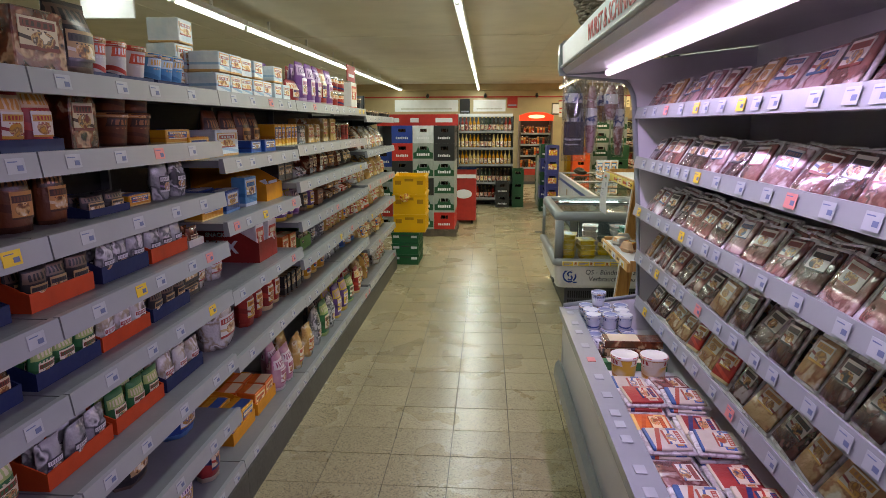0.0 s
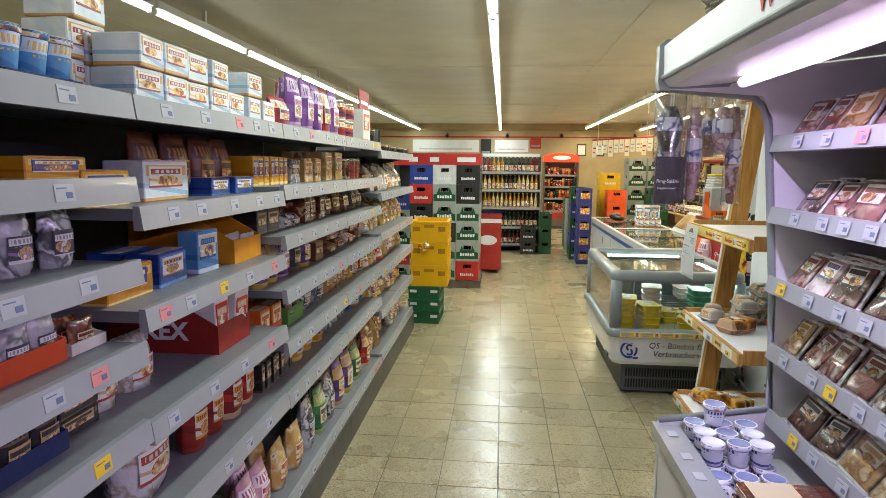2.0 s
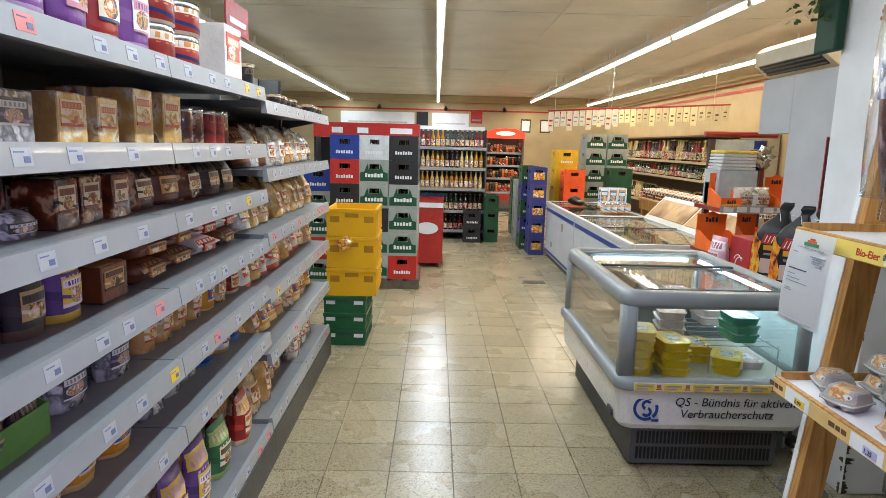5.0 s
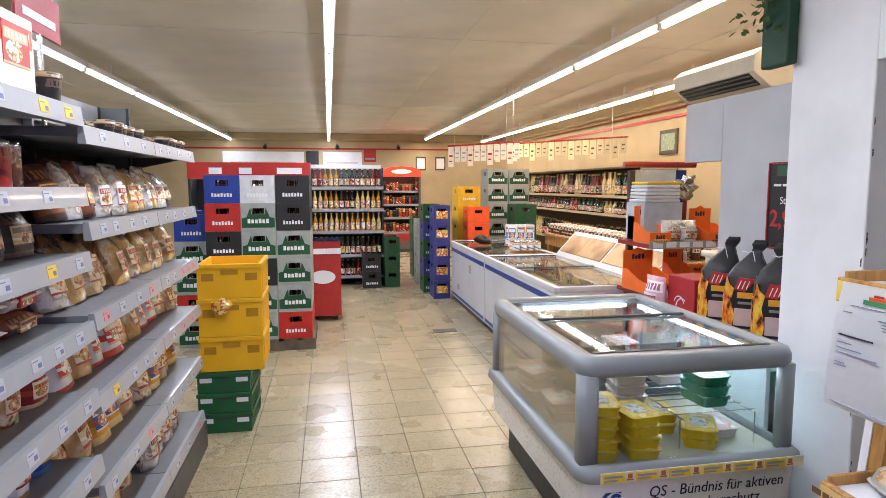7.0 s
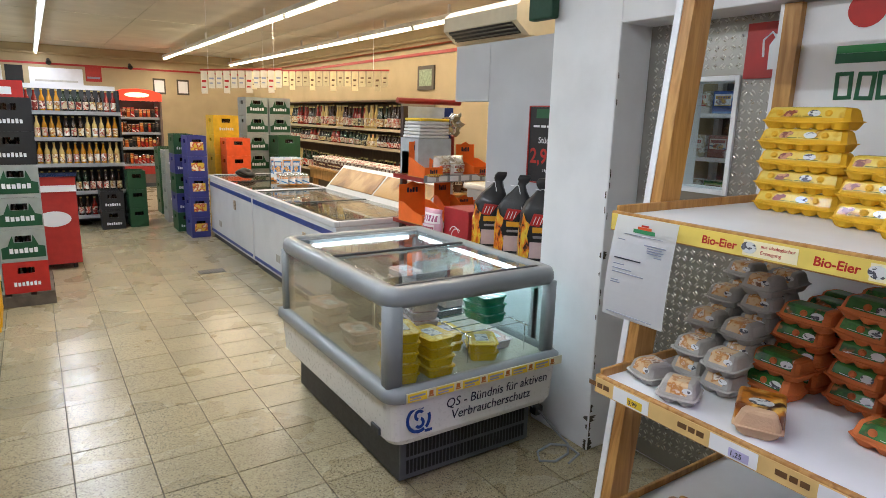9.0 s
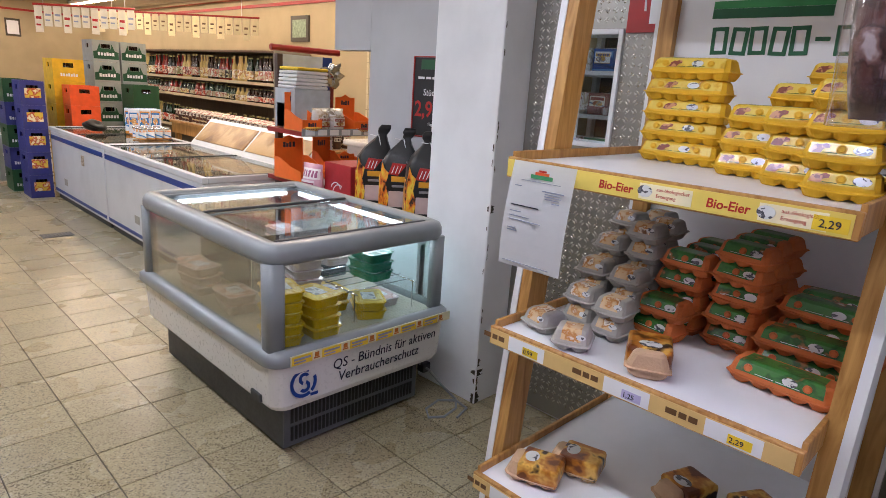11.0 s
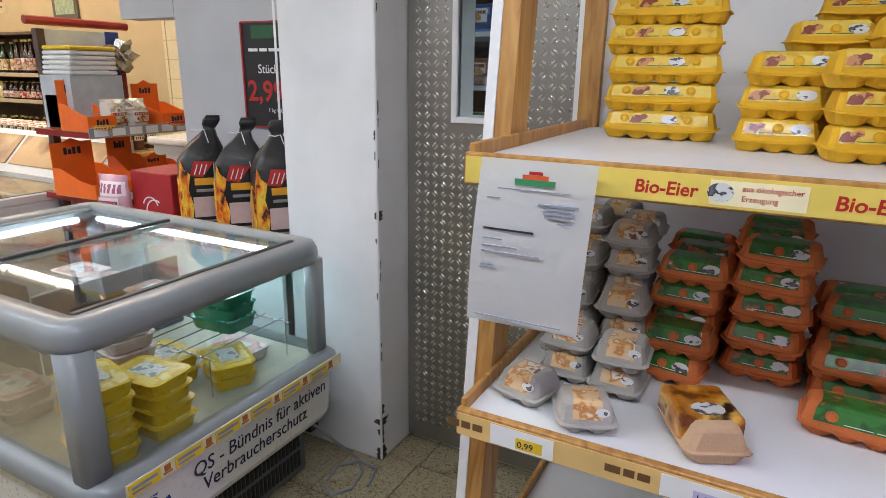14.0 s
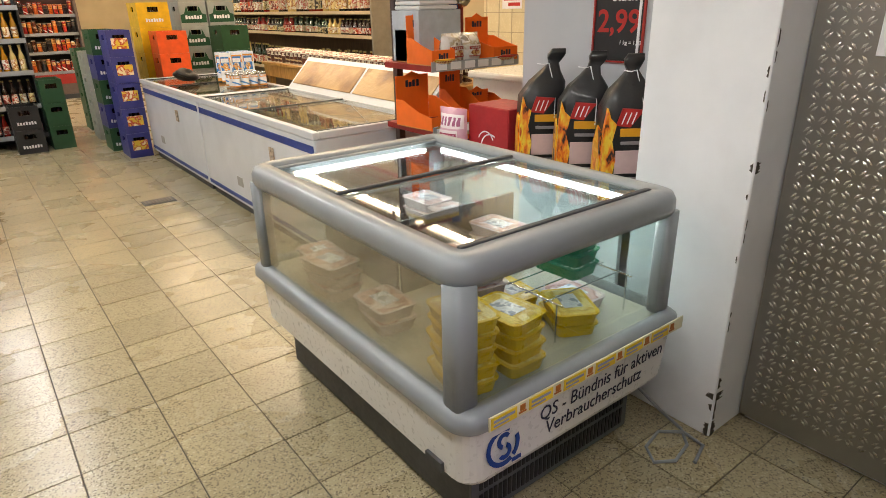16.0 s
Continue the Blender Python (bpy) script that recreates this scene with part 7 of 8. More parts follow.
def charcoal_bag(y, turn, lean):
    t = thing("charcoal_bag", "black charcoal bag with flame print and tied top", "charcoal bag", pose(1.55, y, 0.741, 0, 0, turn), group="charcoal bags")
    prof = ((0.080, 0.058, 0.0), (0.090, 0.066, 0.02), (0.092, 0.068, 0.24), (0.088, 0.062, 0.33), (0.070, 0.046, 0.385), (0.040, 0.026, 0.425), (0.022, 0.016, 0.455), (0.030, 0.012, 0.475), (0.034, 0.020, 0.49), (0.026, 0.009, 0.51))
    loops = []
    for wa, wb, zz in prof:
        dx = lean * max(0.0, zz - 0.33)
        loops.append([(p[0] + dx + 0.009 * noise.noise(Vector((p[0] * 30, p[1] * 30 + y * 9, zz * 24))), p[1] + 0.007 * noise.noise(Vector((p[1] * 30, p[0] * 30 + y * 5, zz * 20))), p[2]) for p in rr(-wa, wa, -wb, wb, min(wa, wb) * 0.45, zz, 3)])
    part("bag_body", loft(loops), CHB, t, smooth=True)

    def ply(name, u0, u1, z0, z1, mat, off=-0.0735):
        part(name, box(u0, u1, off, off + 0.006, z0 * 1.2, z1 * 1.2, 0.002, 1), mat, t)
    ply("white_panel", -0.045, 0.070, 0.085, 0.155, M("panel_pale", C("c4a9a8"), 0.5, vary=0.1))
    ply("white_panel", -0.045, 0.070, 0.066, 0.074, M("panel_grey", C("8a8488"), 0.5))
    ply("white_panel", -0.030, 0.045, 0.172, 0.182, M("panel_grey", C("8a8488"), 0.5))
    ply("yellow_panel", -0.034, 0.055, 0.196, 0.220, M("panel_gold", C("d89a1a"), 0.5))
    bm = bmesh.new()
    prism(bm, [(-0.050, 0.275), (0.000, 0.268), (0.045, 0.328), (-0.030, 0.334)], "y", -0.0725, -0.058)
    part("red_panel", bm, INKRED, t)
    for i in range(3):
        bm = bmesh.new()
        tube(bm, [(-0.032 + 0.018 * i, -0.0732, 0.280), (-0.018 + 0.018 * i, -0.0732, 0.320)], 0.0022, 5)
        part("emblem_stroke", bm, PAPER, t)
    bm = bmesh.new()
    prism(bm, [(-0.0925, 0.008), (-0.046, 0.008), (-0.054, 0.08), (-0.044, 0.15), (-0.060, 0.22), (-0.048, 0.28), (-0.070, 0.30), (-0.082, 0.335), (-0.0915, 0.26)], "y", -0.0732, -0.050)
    part("flame_panel", bm, FLAME, t)
    bm = bmesh.new()
    prism(bm, [(0.074, 0.008), (0.0925, 0.008), (0.0915, 0.27), (0.078, 0.15)], "y", -0.0732, -0.050)
    part("flame_panel", bm, FLAME, t)
    for sx in (-1, 1):
        bm = bmesh.new()
        prism(bm, [(-0.052, 0.012), (0.05, 0.012), (0.045, 0.20), (0.0, 0.265), (-0.048, 0.24)], "x", *sorted((sx * 0.080, sx * 0.0975)))
        part("side_print", bm, FLAME, t)
        for z0 in (0.15, 0.185):
            part("side_mark", box(*sorted((sx * 0.0966, sx * 0.0985)), -0.03, 0.02, z0, z0 + 0.022), M("panel_gold", C("d89a1a"), 0.5), t)
    bm = bmesh.new()
    tube(bm, [(-0.024, -0.02, 0.456), (0.0, -0.026, 0.452), (0.022, -0.02, 0.456), (0.035, -0.035, 0.40), (0.046, -0.062, 0.33), (0.043, -0.073, 0.25)], 0.0022, 5)
    part("tie_string", bm, PAPER, t)


for y, turn, lean in ((8.15, -36, 0.10), (8.35, -42, 0.30), (8.56, -38, 0.35)):
    charcoal_bag(y, turn, lean)
t = thing("red_carton", "red cardboard carton with white print on the platform", "carton", pose(1.50, 8.70, 0.741))
part("body", box(0, 0.22, 0, 0.26, 0, 0.26, 0.004, 1), M("carton_red", C("a8232a"), 0.5), t)
part("print_swirl", arc(arc(bmesh.new(), 0, 0, 0.05, 20, 160, 0.006), 0.03, -0.02, 0.06, 60, 200, 0.006), PAPER, t, m=face_mx(-0.001, 0.14, 0.1))
goods("bag", "pink", 0.16, 0.09, 0.24, pose(1.46, 9.02, 0.741, 0, 0, -80), "")
pt = thing("offer_poster", "black poster with a red price on the partition", "poster", pose(1.738, 8.46, 1.205))
part("sheet", box(-0.004, 0, -0.22, 0, 0, 0.41), M("poster_black", C("1c1c20"), 0.5), pt)
part("frame", bx(bx(bx(box(-0.009, 0.001, 0.001, 0.008, -0.006, 0.416), -0.009, 0.001, -0.228, -0.221, -0.006, 0.416), -0.009, 0.001, -0.22, 0, -0.007, -0.001), -0.009, 0.001, -0.22, 0, 0.411, 0.417), RED, pt)
part("green_head", box(-0.0055, -0.0042, -0.19, -0.05, 0.35, 0.40), GREEN, pt)
words("Stück", 0.05, PAPER, pt, face_mx(-0.0045, -0.075, 0.215))
words("2,99", 0.115, INKRED, pt, face_mx(-0.0045, -0.012, 0.105), bold=0.002)
words("1 kg = 1,00", 0.022, PAPER, pt, face_mx(-0.0045, -0.12, 0.06))
bars((0.05, 0.04, 0.06), 0.012, 0.01, PAPER, pt, face_mx(-0.0045, -0.03, 0.30))
# cord from the ceiling
cd = thing("electric_cable", "white cable hanging from the ceiling by the pillar", "cord")
bm = bmesh.new()
tube(bm, [(1.60, 8.16, CEIL - 0.001), (1.60, 8.16, 1.6), (1.605, 8.165, 1.1), (1.60, 8.16, 0.75)], 0.005, 6)
part("cord", bm, WHITE, cd)
# air conditioner over the partition
ac = thing("air_conditioner", "cream wall air conditioner with dark louvre slot", "air conditioner", pose(1.78, 8.68, 2.035))
bm = bmesh.new()
prism(bm, [(0, 0.075), (0.10, 0.0), (0.30, 0), (0.30, 0.20), (0.05, 0.20), (0, 0.16)], "y", 0, 0.76)
part("housing", bm, M("ac_cream", C("cfc6ae"), 0.5, vary=0.05), ac)
bm = bmesh.new()
prism(bm, [(0.004, 0.066), (0.078, 0.010), (0.084, 0.018), (0.010, 0.074)], "y", 0.05, 0.71)
part("louvre_slot", bm, BLACK, ac)
for k in range(3):
    u = k / 2.6
    bm = bmesh.new()
    prism(bm, [(0.010 + 0.062 * u, 0.054 - 0.047 * u), (0.016 + 0.062 * u, 0.049 - 0.047 * u), (0.020 + 0.062 * u, 0.056 - 0.047 * u), (0.014 + 0.062 * u, 0.060 - 0.047 * u)], "y", 0.05, 0.71)
    part("louvre", bm, M("ac_grey", C("6a665c"), 0.5), ac)
part("mounting_bracket", box(0.24, 0.28, 0.35, 0.40, -0.04, 0.0005), STEEL, ac)
# green hanging thing with leaves above the pillar
pl = thing("hanging_plant", "artificial vine hung from a dark green holder", "plant", pose(1.42, 7.98, 2.0))
part("holder", box(-0.02, 0.03, 0.0, 0.16, 0.0, 0.6, 0.01), M("holder_green", C("14402a"), 0.6), pl)
bm = bmesh.new()
r9 = random.Random(9)
for k in range(110):
    c = Vector((-0.06 + r9.uniform(-0.09, 0.08), 0.08 + r9.uniform(-0.06, 0.14), r9.uniform(0.14, 0.62)))
    d = Vector((r9.uniform(-1, 1), r9.uniform(-1, 1), r9.uniform(-1, 0.3))).normalized() * 0.034
    s = d.orthogonal().normalized() * 0.017
    bm.faces.new([bm.verts.new(p) for p in (c, c + d * 0.25 + s, c + d * 0.5 + s * 0.45, c + d * 0.7 + s * 0.8, c + d, c + d * 0.7 - s * 0.8, c + d * 0.5 - s * 0.45, c + d * 0.25 - s)])
part("leaves", bm, M("leaf_green", C("3d5a2c"), 0.6, vary=0.4), pl)
bm = bmesh.new()
for k in range(5):
    tube(bm, [(0.0, 0.03 + k * 0.03, 0.6), (-0.07 - 0.01 * k, 0.03 + k * 0.03, 0.45), (-0.09 + 0.02 * k, 0.05 + k * 0.02, 0.2)], 0.003, 5)
part("vines", bm, M("leaf_green", C("3d5a2c"), 0.6, vary=0.4), pl)

# ---- crates in the aisle ----
def crate_mesh(w, d, h):
    """One moulded box with grip holes: a lattice of wall cells welded together."""
    bm = bmesh.new()
    e = 0.014
    xs, ys = [-w / 2, -w / 2 + e, -0.055, 0.055, w / 2 - e, w / 2], [-d / 2, -d / 2 + e, -0.055, 0.055, d / 2 - e, d / 2]
    zs = [0.0, 0.012, h * 0.62, h * 0.82, h - 0.002]
    for i in range(5):
        for j in range(5):
            rim = i in (0, 4) or j in (0, 4)
            for k in range(4):
                hole = k == 2 and ((i == 2 and j in (0, 4)) or (j == 2 and i in (0, 4)))
                if (k == 0) or (rim and not hole):
                    bx(bm, xs[i], xs[i + 1], ys[j], ys[j + 1], zs[k], zs[k + 1])
    bmesh.ops.remove_doubles(bm, verts=bm.verts[:], dist=0.0004)
    return bm


BOTG = M("bottle_green", C("16301c"), 0.12, vary=0.1, coat=0.5)
BOTB = M("bottle_brown", C("2a1408"), 0.12, vary=0.1, coat=0.5)
CAPM = M("crown_cap", C("b9a86a"), 0.35, metal=0.6)
CRM = {"grey": M("crate_grey", C("9aa09c"), 0.5, vary=0.08), "red": M("crate_red", C("b3241c"), 0.45), "black": M("crate_black", C("1d1e20"), 0.5), "blue": M("crate_blue", C("1f3c94"), 0.45), "white": M("crate_white", C("cfd2d4"), 0.5), "green": M("crate_green", C("1c4a2a"), 0.5), "orange": M("crate_orange", C("e0541a"), 0.45), "violet": M("crate_violet", C("33367c"), 0.45), "yellow": M("crate_yellow", C("e0b010"), 0.45)}


def blocks_row(n, pitch, w, h, z):
    """A word kept as a row of plain blocks of uneven height."""
    bm = bmesh.new()
    for i in range(n):
        x = (i - (n - 1) / 2) * pitch
        bx(bm, x - w / 2, x + w / 2, -h / 2, h / 2 * (1.0, 0.7, 0.7, 1.0, 0.7, 1.0, 0.7)[i % 7], z, z + 0.0015)
    return bm


def beer_crate(m, col, mark="oval", w=0.30, d=0.40, h=0.25):
    t = thing("drinks_crate", col + " plastic drinks crate filled with bottles", "drinks crate", m, group="stacked drinks crates")
    child("box", shared(("crate_box", col, w, d, h), lambda: crate_mesh(w, d, h), CRM[col]), t)
    def necks():
        bm = bmesh.new()
        for i in range(4):
            for j in range(5):
                lathe(bm, [(0.028, 0.013), (0.028, 0.12), (0.014, 0.17), (0.013, h - 0.03)], 7, (-w / 2 + 0.045 + i * (w - 0.09) / 3, -d / 2 + 0.05 + j * (d - 0.1) / 4, 0))
        return bm
    tagged(child("bottle_fill", shared(("crate_bottles", w, d, h), necks, BOTB), t, "dark glass bottles in the crate"), kind="stuff")
    if mark == "oval":
        mk = shared(("crate_arch",), lambda: prism(bmesh.new(), [(-0.142, -0.085), (0.142, -0.085), (0.142, 0.0), (0.10, 0.012), (0.082, 0.06), (0.066, 0.095), (0.058, 0.038), (-0.058, 0.038), (-0.066, 0.095), (-0.082, 0.06), (-0.10, 0.012), (-0.142, 0.0)], "z", 0, 0.002), M("mark_crate_green", C("144a2c"), 0.5))
        a = child("oval_mark", mk, t, "dark green arched mark", Matrix.Translation((0, -d / 2 - 0.0005, h * 0.46)) @ face_my(0, 0, 0))
        tagged(child("lettering_bar", shared(("crate_bar",), lambda: blocks_row(6, 0.032, 0.024, 0.040, 0.002), PAPER), t, "", Matrix.Translation((0, -d / 2 - 0.0005, h * 0.36)) @ face_my(0, 0, 0)), kind="stuff")
    elif mark == "bar":
        tagged(child("lettering_bar", shared(("crate_bar2",), lambda: blocks_row(7, 0.026, 0.018, 0.034, 0.0), PAPER), t, "", Matrix.Translation((0, -d / 2 - 0.0075, h * 0.3)) @ face_my(0, 0, 0)), kind="stuff")
    elif mark == "label":
        child("paper_mark", shared(("crate_label",), lambda: box(-0.075, 0.075, -0.05, 0.05, 0, 0.002), P("crate_print", ["e0982a", "d8b83a", "b83a1c", "e8d9b0"], 16, bump=0.05)), t, "", Matrix.Translation((0, -d / 2 - 0.0005, h * 0.5)) @ face_my(0, 0, 0))
    return t


pal_ = thing("pallet", "worn wooden pallet under the crates", "pallet", pose(-1.52, 11.44, 0))
for y in (0.0, 0.35, 0.7):
    part("runner", box(0, 0.95, y, y + 0.09, 0, 0.085), M("pallet_wood", C("5a5044"), 0.8, vary=0.3), pal_)
for k in range(6):
    part("board", box(k * 0.165, k * 0.165 + 0.12, 0, 0.79, 0.0855, 0.105), M("pallet_wood", C("5a5044"), 0.8, vary=0.3), pal_)
cols = [("grey", "grey", "grey", "black", "red", "blue"), ("grey", "grey", "black", "grey", "grey", "white"), ("red", "grey", "grey", "grey", "black", "black")]
for r_ in range(2):
    for c, col in enumerate(cols):
        for k, cc in enumerate(col):
            beer_crate(pose(-1.36 + c * 0.305, 11.66 + r_ * 0.41, 0.106 + k * 0.2505), cc, "oval" if cc == "grey" else "bar")
for r_ in range(3):
    for k in range(5):
        beer_crate(pose(-1.68, 11.9 + r_ * 0.41, 0.001 + k * 0.2505), ("grey", "red", "grey", "grey", "blue")[k], "oval" if k in (0, 2, 3) else "bar")
# folded yellow and green crates by the shelf end
def flat_crate(m, mat, tone, w, d, h):
    t = thing("transport_crate", tone + " plastic bread transport crate in a stack", "transport crate", m, group=tone + " crate stack")
    bm = bmesh.new()
    e = 0.014
    bx(bm, -w / 2, w / 2, -d / 2, d / 2, 0, 0.01)
    for y in (-d / 2, d / 2 - e):
        bx(bm, -w / 2, w / 2, y, y + e, 0.0101, h - 0.003)
    for x in (-w / 2, w / 2 - e):
        bx(bm, x, x + e, -d / 2 + e, d / 2 - e, 0.0101, h - 0.003)
    part("box", bm, mat, t)
    part("rim", bx(box(-w / 2 - 0.008, w / 2 + 0.008, -d / 2 - 0.008, -d / 2, h - 0.03, h - 0.003, 0.003, 1), w / 2, w / 2 + 0.008, -d / 2, d / 2, h - 0.03, h - 0.003), mat, t)
    part("grip", box(-0.05, 0.05, -d / 2 - 0.003, -d / 2 + 0.001, h * 0.68, h * 0.82), DARKPL if tone == "green" else M("grip_ochre", C("a87a08"), 0.5), t)
    bm = bmesh.new()
    for k in range(9):
        bx(bm, w / 2, w / 2 + 0.006, -d / 2 + 0.03 + k * (d - 0.06) / 8.5, -d / 2 + 0.045 + k * (d - 0.06) / 8.5, 0.02, h - 0.032)
    part("side_ribs", bm, mat, t)
    for s in (-1, 1):
        part("sticker", box(s * w * 0.34 - 0.035, s * w * 0.34 + 0.035, -d / 2 - 0.002, -d / 2 + 0.001, h * 0.5, h * 0.72), PAPER if tone == "green" else M("grip_ochre", C("a87a08"), 0.5), t)
    return t


for k in range(3):
    flat_crate(pose(-1.075, 9.78, 0.001 + k * 0.128, 0, 0, -1), GREEN, "green", 0.31, 0.44, 0.127)
z = 0.386
for h in (0.215, 0.235, 0.21):
    flat_crate(pose(-1.03, 9.80, z, 0, 0, 1), YELLOW, "yellow", 0.37, 0.46, h)
    z += h + 0.001
rg = thing("yellow_rag", "crumpled yellow and red foil bag on the crate edge", "bag", pose(-1.07, 9.53, 0.80))
bm = bmesh.new()
bmesh.ops.create_icosphere(bm, subdivisions=2, radius=0.07)
for v in bm.verts:
    v.co = Vector((v.co.x * 1.1, v.co.y * 0.35, v.co.z * 0.8)) * (0.8 + 0.6 * noise.noise(v.co * 30))
part("foil", bm, P("rag_print", ["d8981a", "e0b02a", "b83a1c", "e8d080"], 30), rg)

# red ice cream chest beyond the crates
rc = thing("ice_cream_chest", "red ice cream chest with dark sliding lid", "freezer", pose(-0.75, 12.62, 0))
bm = bmesh.new()
prism(bm, [(0, 0.06), (0.62, 0.06), (0.62, 0.80), (0, 0.90)], "x", 0.0, 0.44)
part("body", bm, RED, rc)
bm = bmesh.new()
prism(bm, [(-0.02, 0.905), (0.64, 0.805), (0.64, 0.84), (-0.02, 0.94)], "x", -0.01, 0.45)
part("lid", bm, M("lid_navy", C("1d2c50"), 0.25, coat=0.5), rc)
part("white_rim", box(0.0, 0.44, -0.012, -0.001, 0.76, 0.82), WHITE, rc)
part("oval_mark", lathe(bmesh.new(), [(0.1, 0), (0.1, 0.002)], 20), PAPER, rc, "white oval mark", m=Matrix.Translation((0.24, -0.0005, 0.5)) @ face_my(0, 0, 0) @ Matrix.Diagonal((1.4, 0.75, 1, 1)))
for x in (0.04, 0.36):
    part("castor", box(x, x + 0.04, 0.05, 0.10, 0, 0.06, 0.01), BLACK, rc)

# ---- bottles ----
def bottle(m, col="brown", lab="yellow", h=0.27, r=0.032):
    mat = {"brown": BOTB, "green": BOTG, "amber": M("juice_amber", C("b07a1c"), 0.15, coat=0.5), "red": M("juice_red", C("7a1a12"), 0.15, coat=0.5), "clear": M("juice_pale", C("c9b070"), 0.15, coat=0.5)}[col]
    lm = {"yellow": P("lab_yellow", ["d9b43a", "e8d9a0", "a86a1c", "e8e0cc"], 20), "white": P("lab_white", ["e0dccc", "e8e6de", "a83a2a", "c9bca0"], 20), "red": P("lab_red", ["a8241c", "c94a2a", "e8dcc8", "7a1a14"], 20), "black": P("lab_black", ["2a2622", "8a7a4a", "d9cfae", "1a1816"], 20)}[lab]
    ob = new("bottle", shared(("bottle", col, h, r), lambda: lathe(bmesh.new(), [(r * 0.92, 0), (r, 0.006), (r, h * 0.55), (r * 0.8, h * 0.64), (r * 0.42, h * 0.76), (r * 0.38, h * 0.93), (r * 0.42, h * 0.94)], 10), mat, True))
    tagged(ob, {"brown": "brown", "green": "dark green", "amber": "amber", "red": "dark red", "clear": "pale"}[col] + " glass bottle standing on the shelf", "bottle", "bottles on shelves")
    ob.matrix_basis = m
    child("bottle_label", shared(("bottle_label", lab, h, r), lambda: lathe(bmesh.new(), [(r * 1.02, h * 0.10), (r * 1.02, h * 0.46)], 10, close=False), lm, True), ob)
    child("bottle_cap", shared(("bottle_cap", h, r), lambda: lathe(bmesh.new(), [(r * 0.46, h * 0.94), (r * 0.46, h), (r * 0.3, h * 1.005)], 8), CAPM), ob)
    return ob


bs = thing("drinks_shelf", "grey steel drinks shelf filled with bottles", "shelf", pose(-0.78, 15.05, 0))
BW = 1.17
part("back_panel", box(0, BW, 0.46, 0.48, 0, 1.78), DARKPL, bs)
for x in (0, BW - 0.02):
    part("side_panel", box(x, x + 0.02, 0.02, 0.459, 0, 1.78), DARKPANEL, bs)
for z in (0.16, 0.48, 0.84, 1.17, 1.50):
    sh = part("shelf_board", box(0.0205, BW - 0.0205, 0.01, 0.459, z - 0.04, z - 0.005), STEEL, bs)
    part("price_rail", box(0.0, BW, -0.005, 0.0095, z - 0.045, z + 0.003), RAIL, sh)
rnd = random.Random(51)
for k, (z, cs, ls) in enumerate(((0.16, ("brown", "red"), ("red", "white")), (0.48, ("brown", "brown", "green"), ("yellow", "white", "red")), (0.84, ("amber", "clear", "amber"), ("yellow", "white")), (1.17, ("clear", "amber", "brown"), ("yellow", "white")), (1.50, ("red", "amber", "green", "brown"), ("white", "red", "yellow")))):
    for i in range(14):
        for q in range(1):
            c = cs[(i // 3) % len(cs)]
            bottle(pose(-0.78 + 0.07 + i * 0.079, 15.12 + q * 0.09, z - 0.0048), c, ls[(i // 2) % len(ls)], 0.27 if k else 0.24)
part("header_card", box(0.0, BW, 0.45, 0.459, 1.781, 1.84), PAPER, bs)
# crates at its foot
for k in range(2):
    beer_crate(pose(0.18, 14.88, 0.001 + k * 0.2505), "black", "bar", 0.27, 0.28, 0.25)
for k in range(3):
    beer_crate(pose(0.49, 14.98, 0.001 + k * 0.2505), "green", "plain", 0.22, 0.36, 0.25)

# red drinks fridge at the far wall
rf = thing("drinks_fridge", "red open drinks fridge with glowing header", "fridge", pose(0.74, 19.6, 0))
for x in (0, 0.86):
    part("side_panel", box(x, x + 0.04, 0, 0.7, 0.08, 1.75), M("fridge_side", C("6a5a52"), 0.4), rf)
part("back_panel", box(0.041, 0.859, 0.66, 0.7, 0.08, 1.75), M("fridge_back", C("3a302c"), 0.5), rf)
part("base", box(0.0, 0.9, 0.0, 0.7, 0, 0.079), DARKPL, rf)
part("front_skirt", box(0.041, 0.859, 0.0, 0.04, 0.26, 0.42), RED, rf)
part("kick_panel", box(0.041, 0.859, 0.01, 0.04, 0.08, 0.2595), M("fridge_side", C("6a5a52"), 0.4), rf)
bm = bmesh.new()
prism(bm, [(0, 1.72), (0.9, 1.72), (0.9, 1.86), (0.7, 1.93), (0.45, 1.95), (0.2, 1.93), (0, 1.86)], "y", -0.06, 0.3)
hd = part("header", bm, glow("header_glow", (1.0, 0.06, 0.02), 0.8), rf, "glowing red header")
part("header_mark", lathe(bmesh.new(), [(0.16, 0), (0.16, 0.003)], 18), glow("mark_glow", (1.0, 0.6, 0.35), 2.5), hd, "pale glowing mark", m=Matrix.Translation((0.45, -0.061, 1.83)) @ face_my(0, 0, 0) @ Matrix.Diagonal((1.4, 0.3, 1, 1)))
for z in (0.45, 0.78, 1.08, 1.38):
    sh = part("fridge_shelf", box(0.041, 0.859, 0.1, 0.655, z - 0.02, z), WHITE, rf)
    part("price_rail", box(0.041, 0.859, 0.085, 0.099, z - 0.03, z + 0.02), RAIL, sh)
PAL["canred"] = (["b3241c", "c93a2a", "e8e0d8", "8c1a14", "d8a23a"], ["e8e0d8", "b3241c", "d8a23a"], "red and white drinks")
for z in (0.45, 0.78, 1.08, 1.38):
    for i in range(11):
        goods("can" if rnd.random() < 0.6 else "jar", rnd.choice(("canred", "choc", "redbag", "dark", "orangebox", "canred")), 0.066, 0.066, rnd.choice((0.17, 0.2, 0.22)), pose(0.74 + 0.08 + i * 0.074, 19.76, z + 0.001), "cans in the fridge")

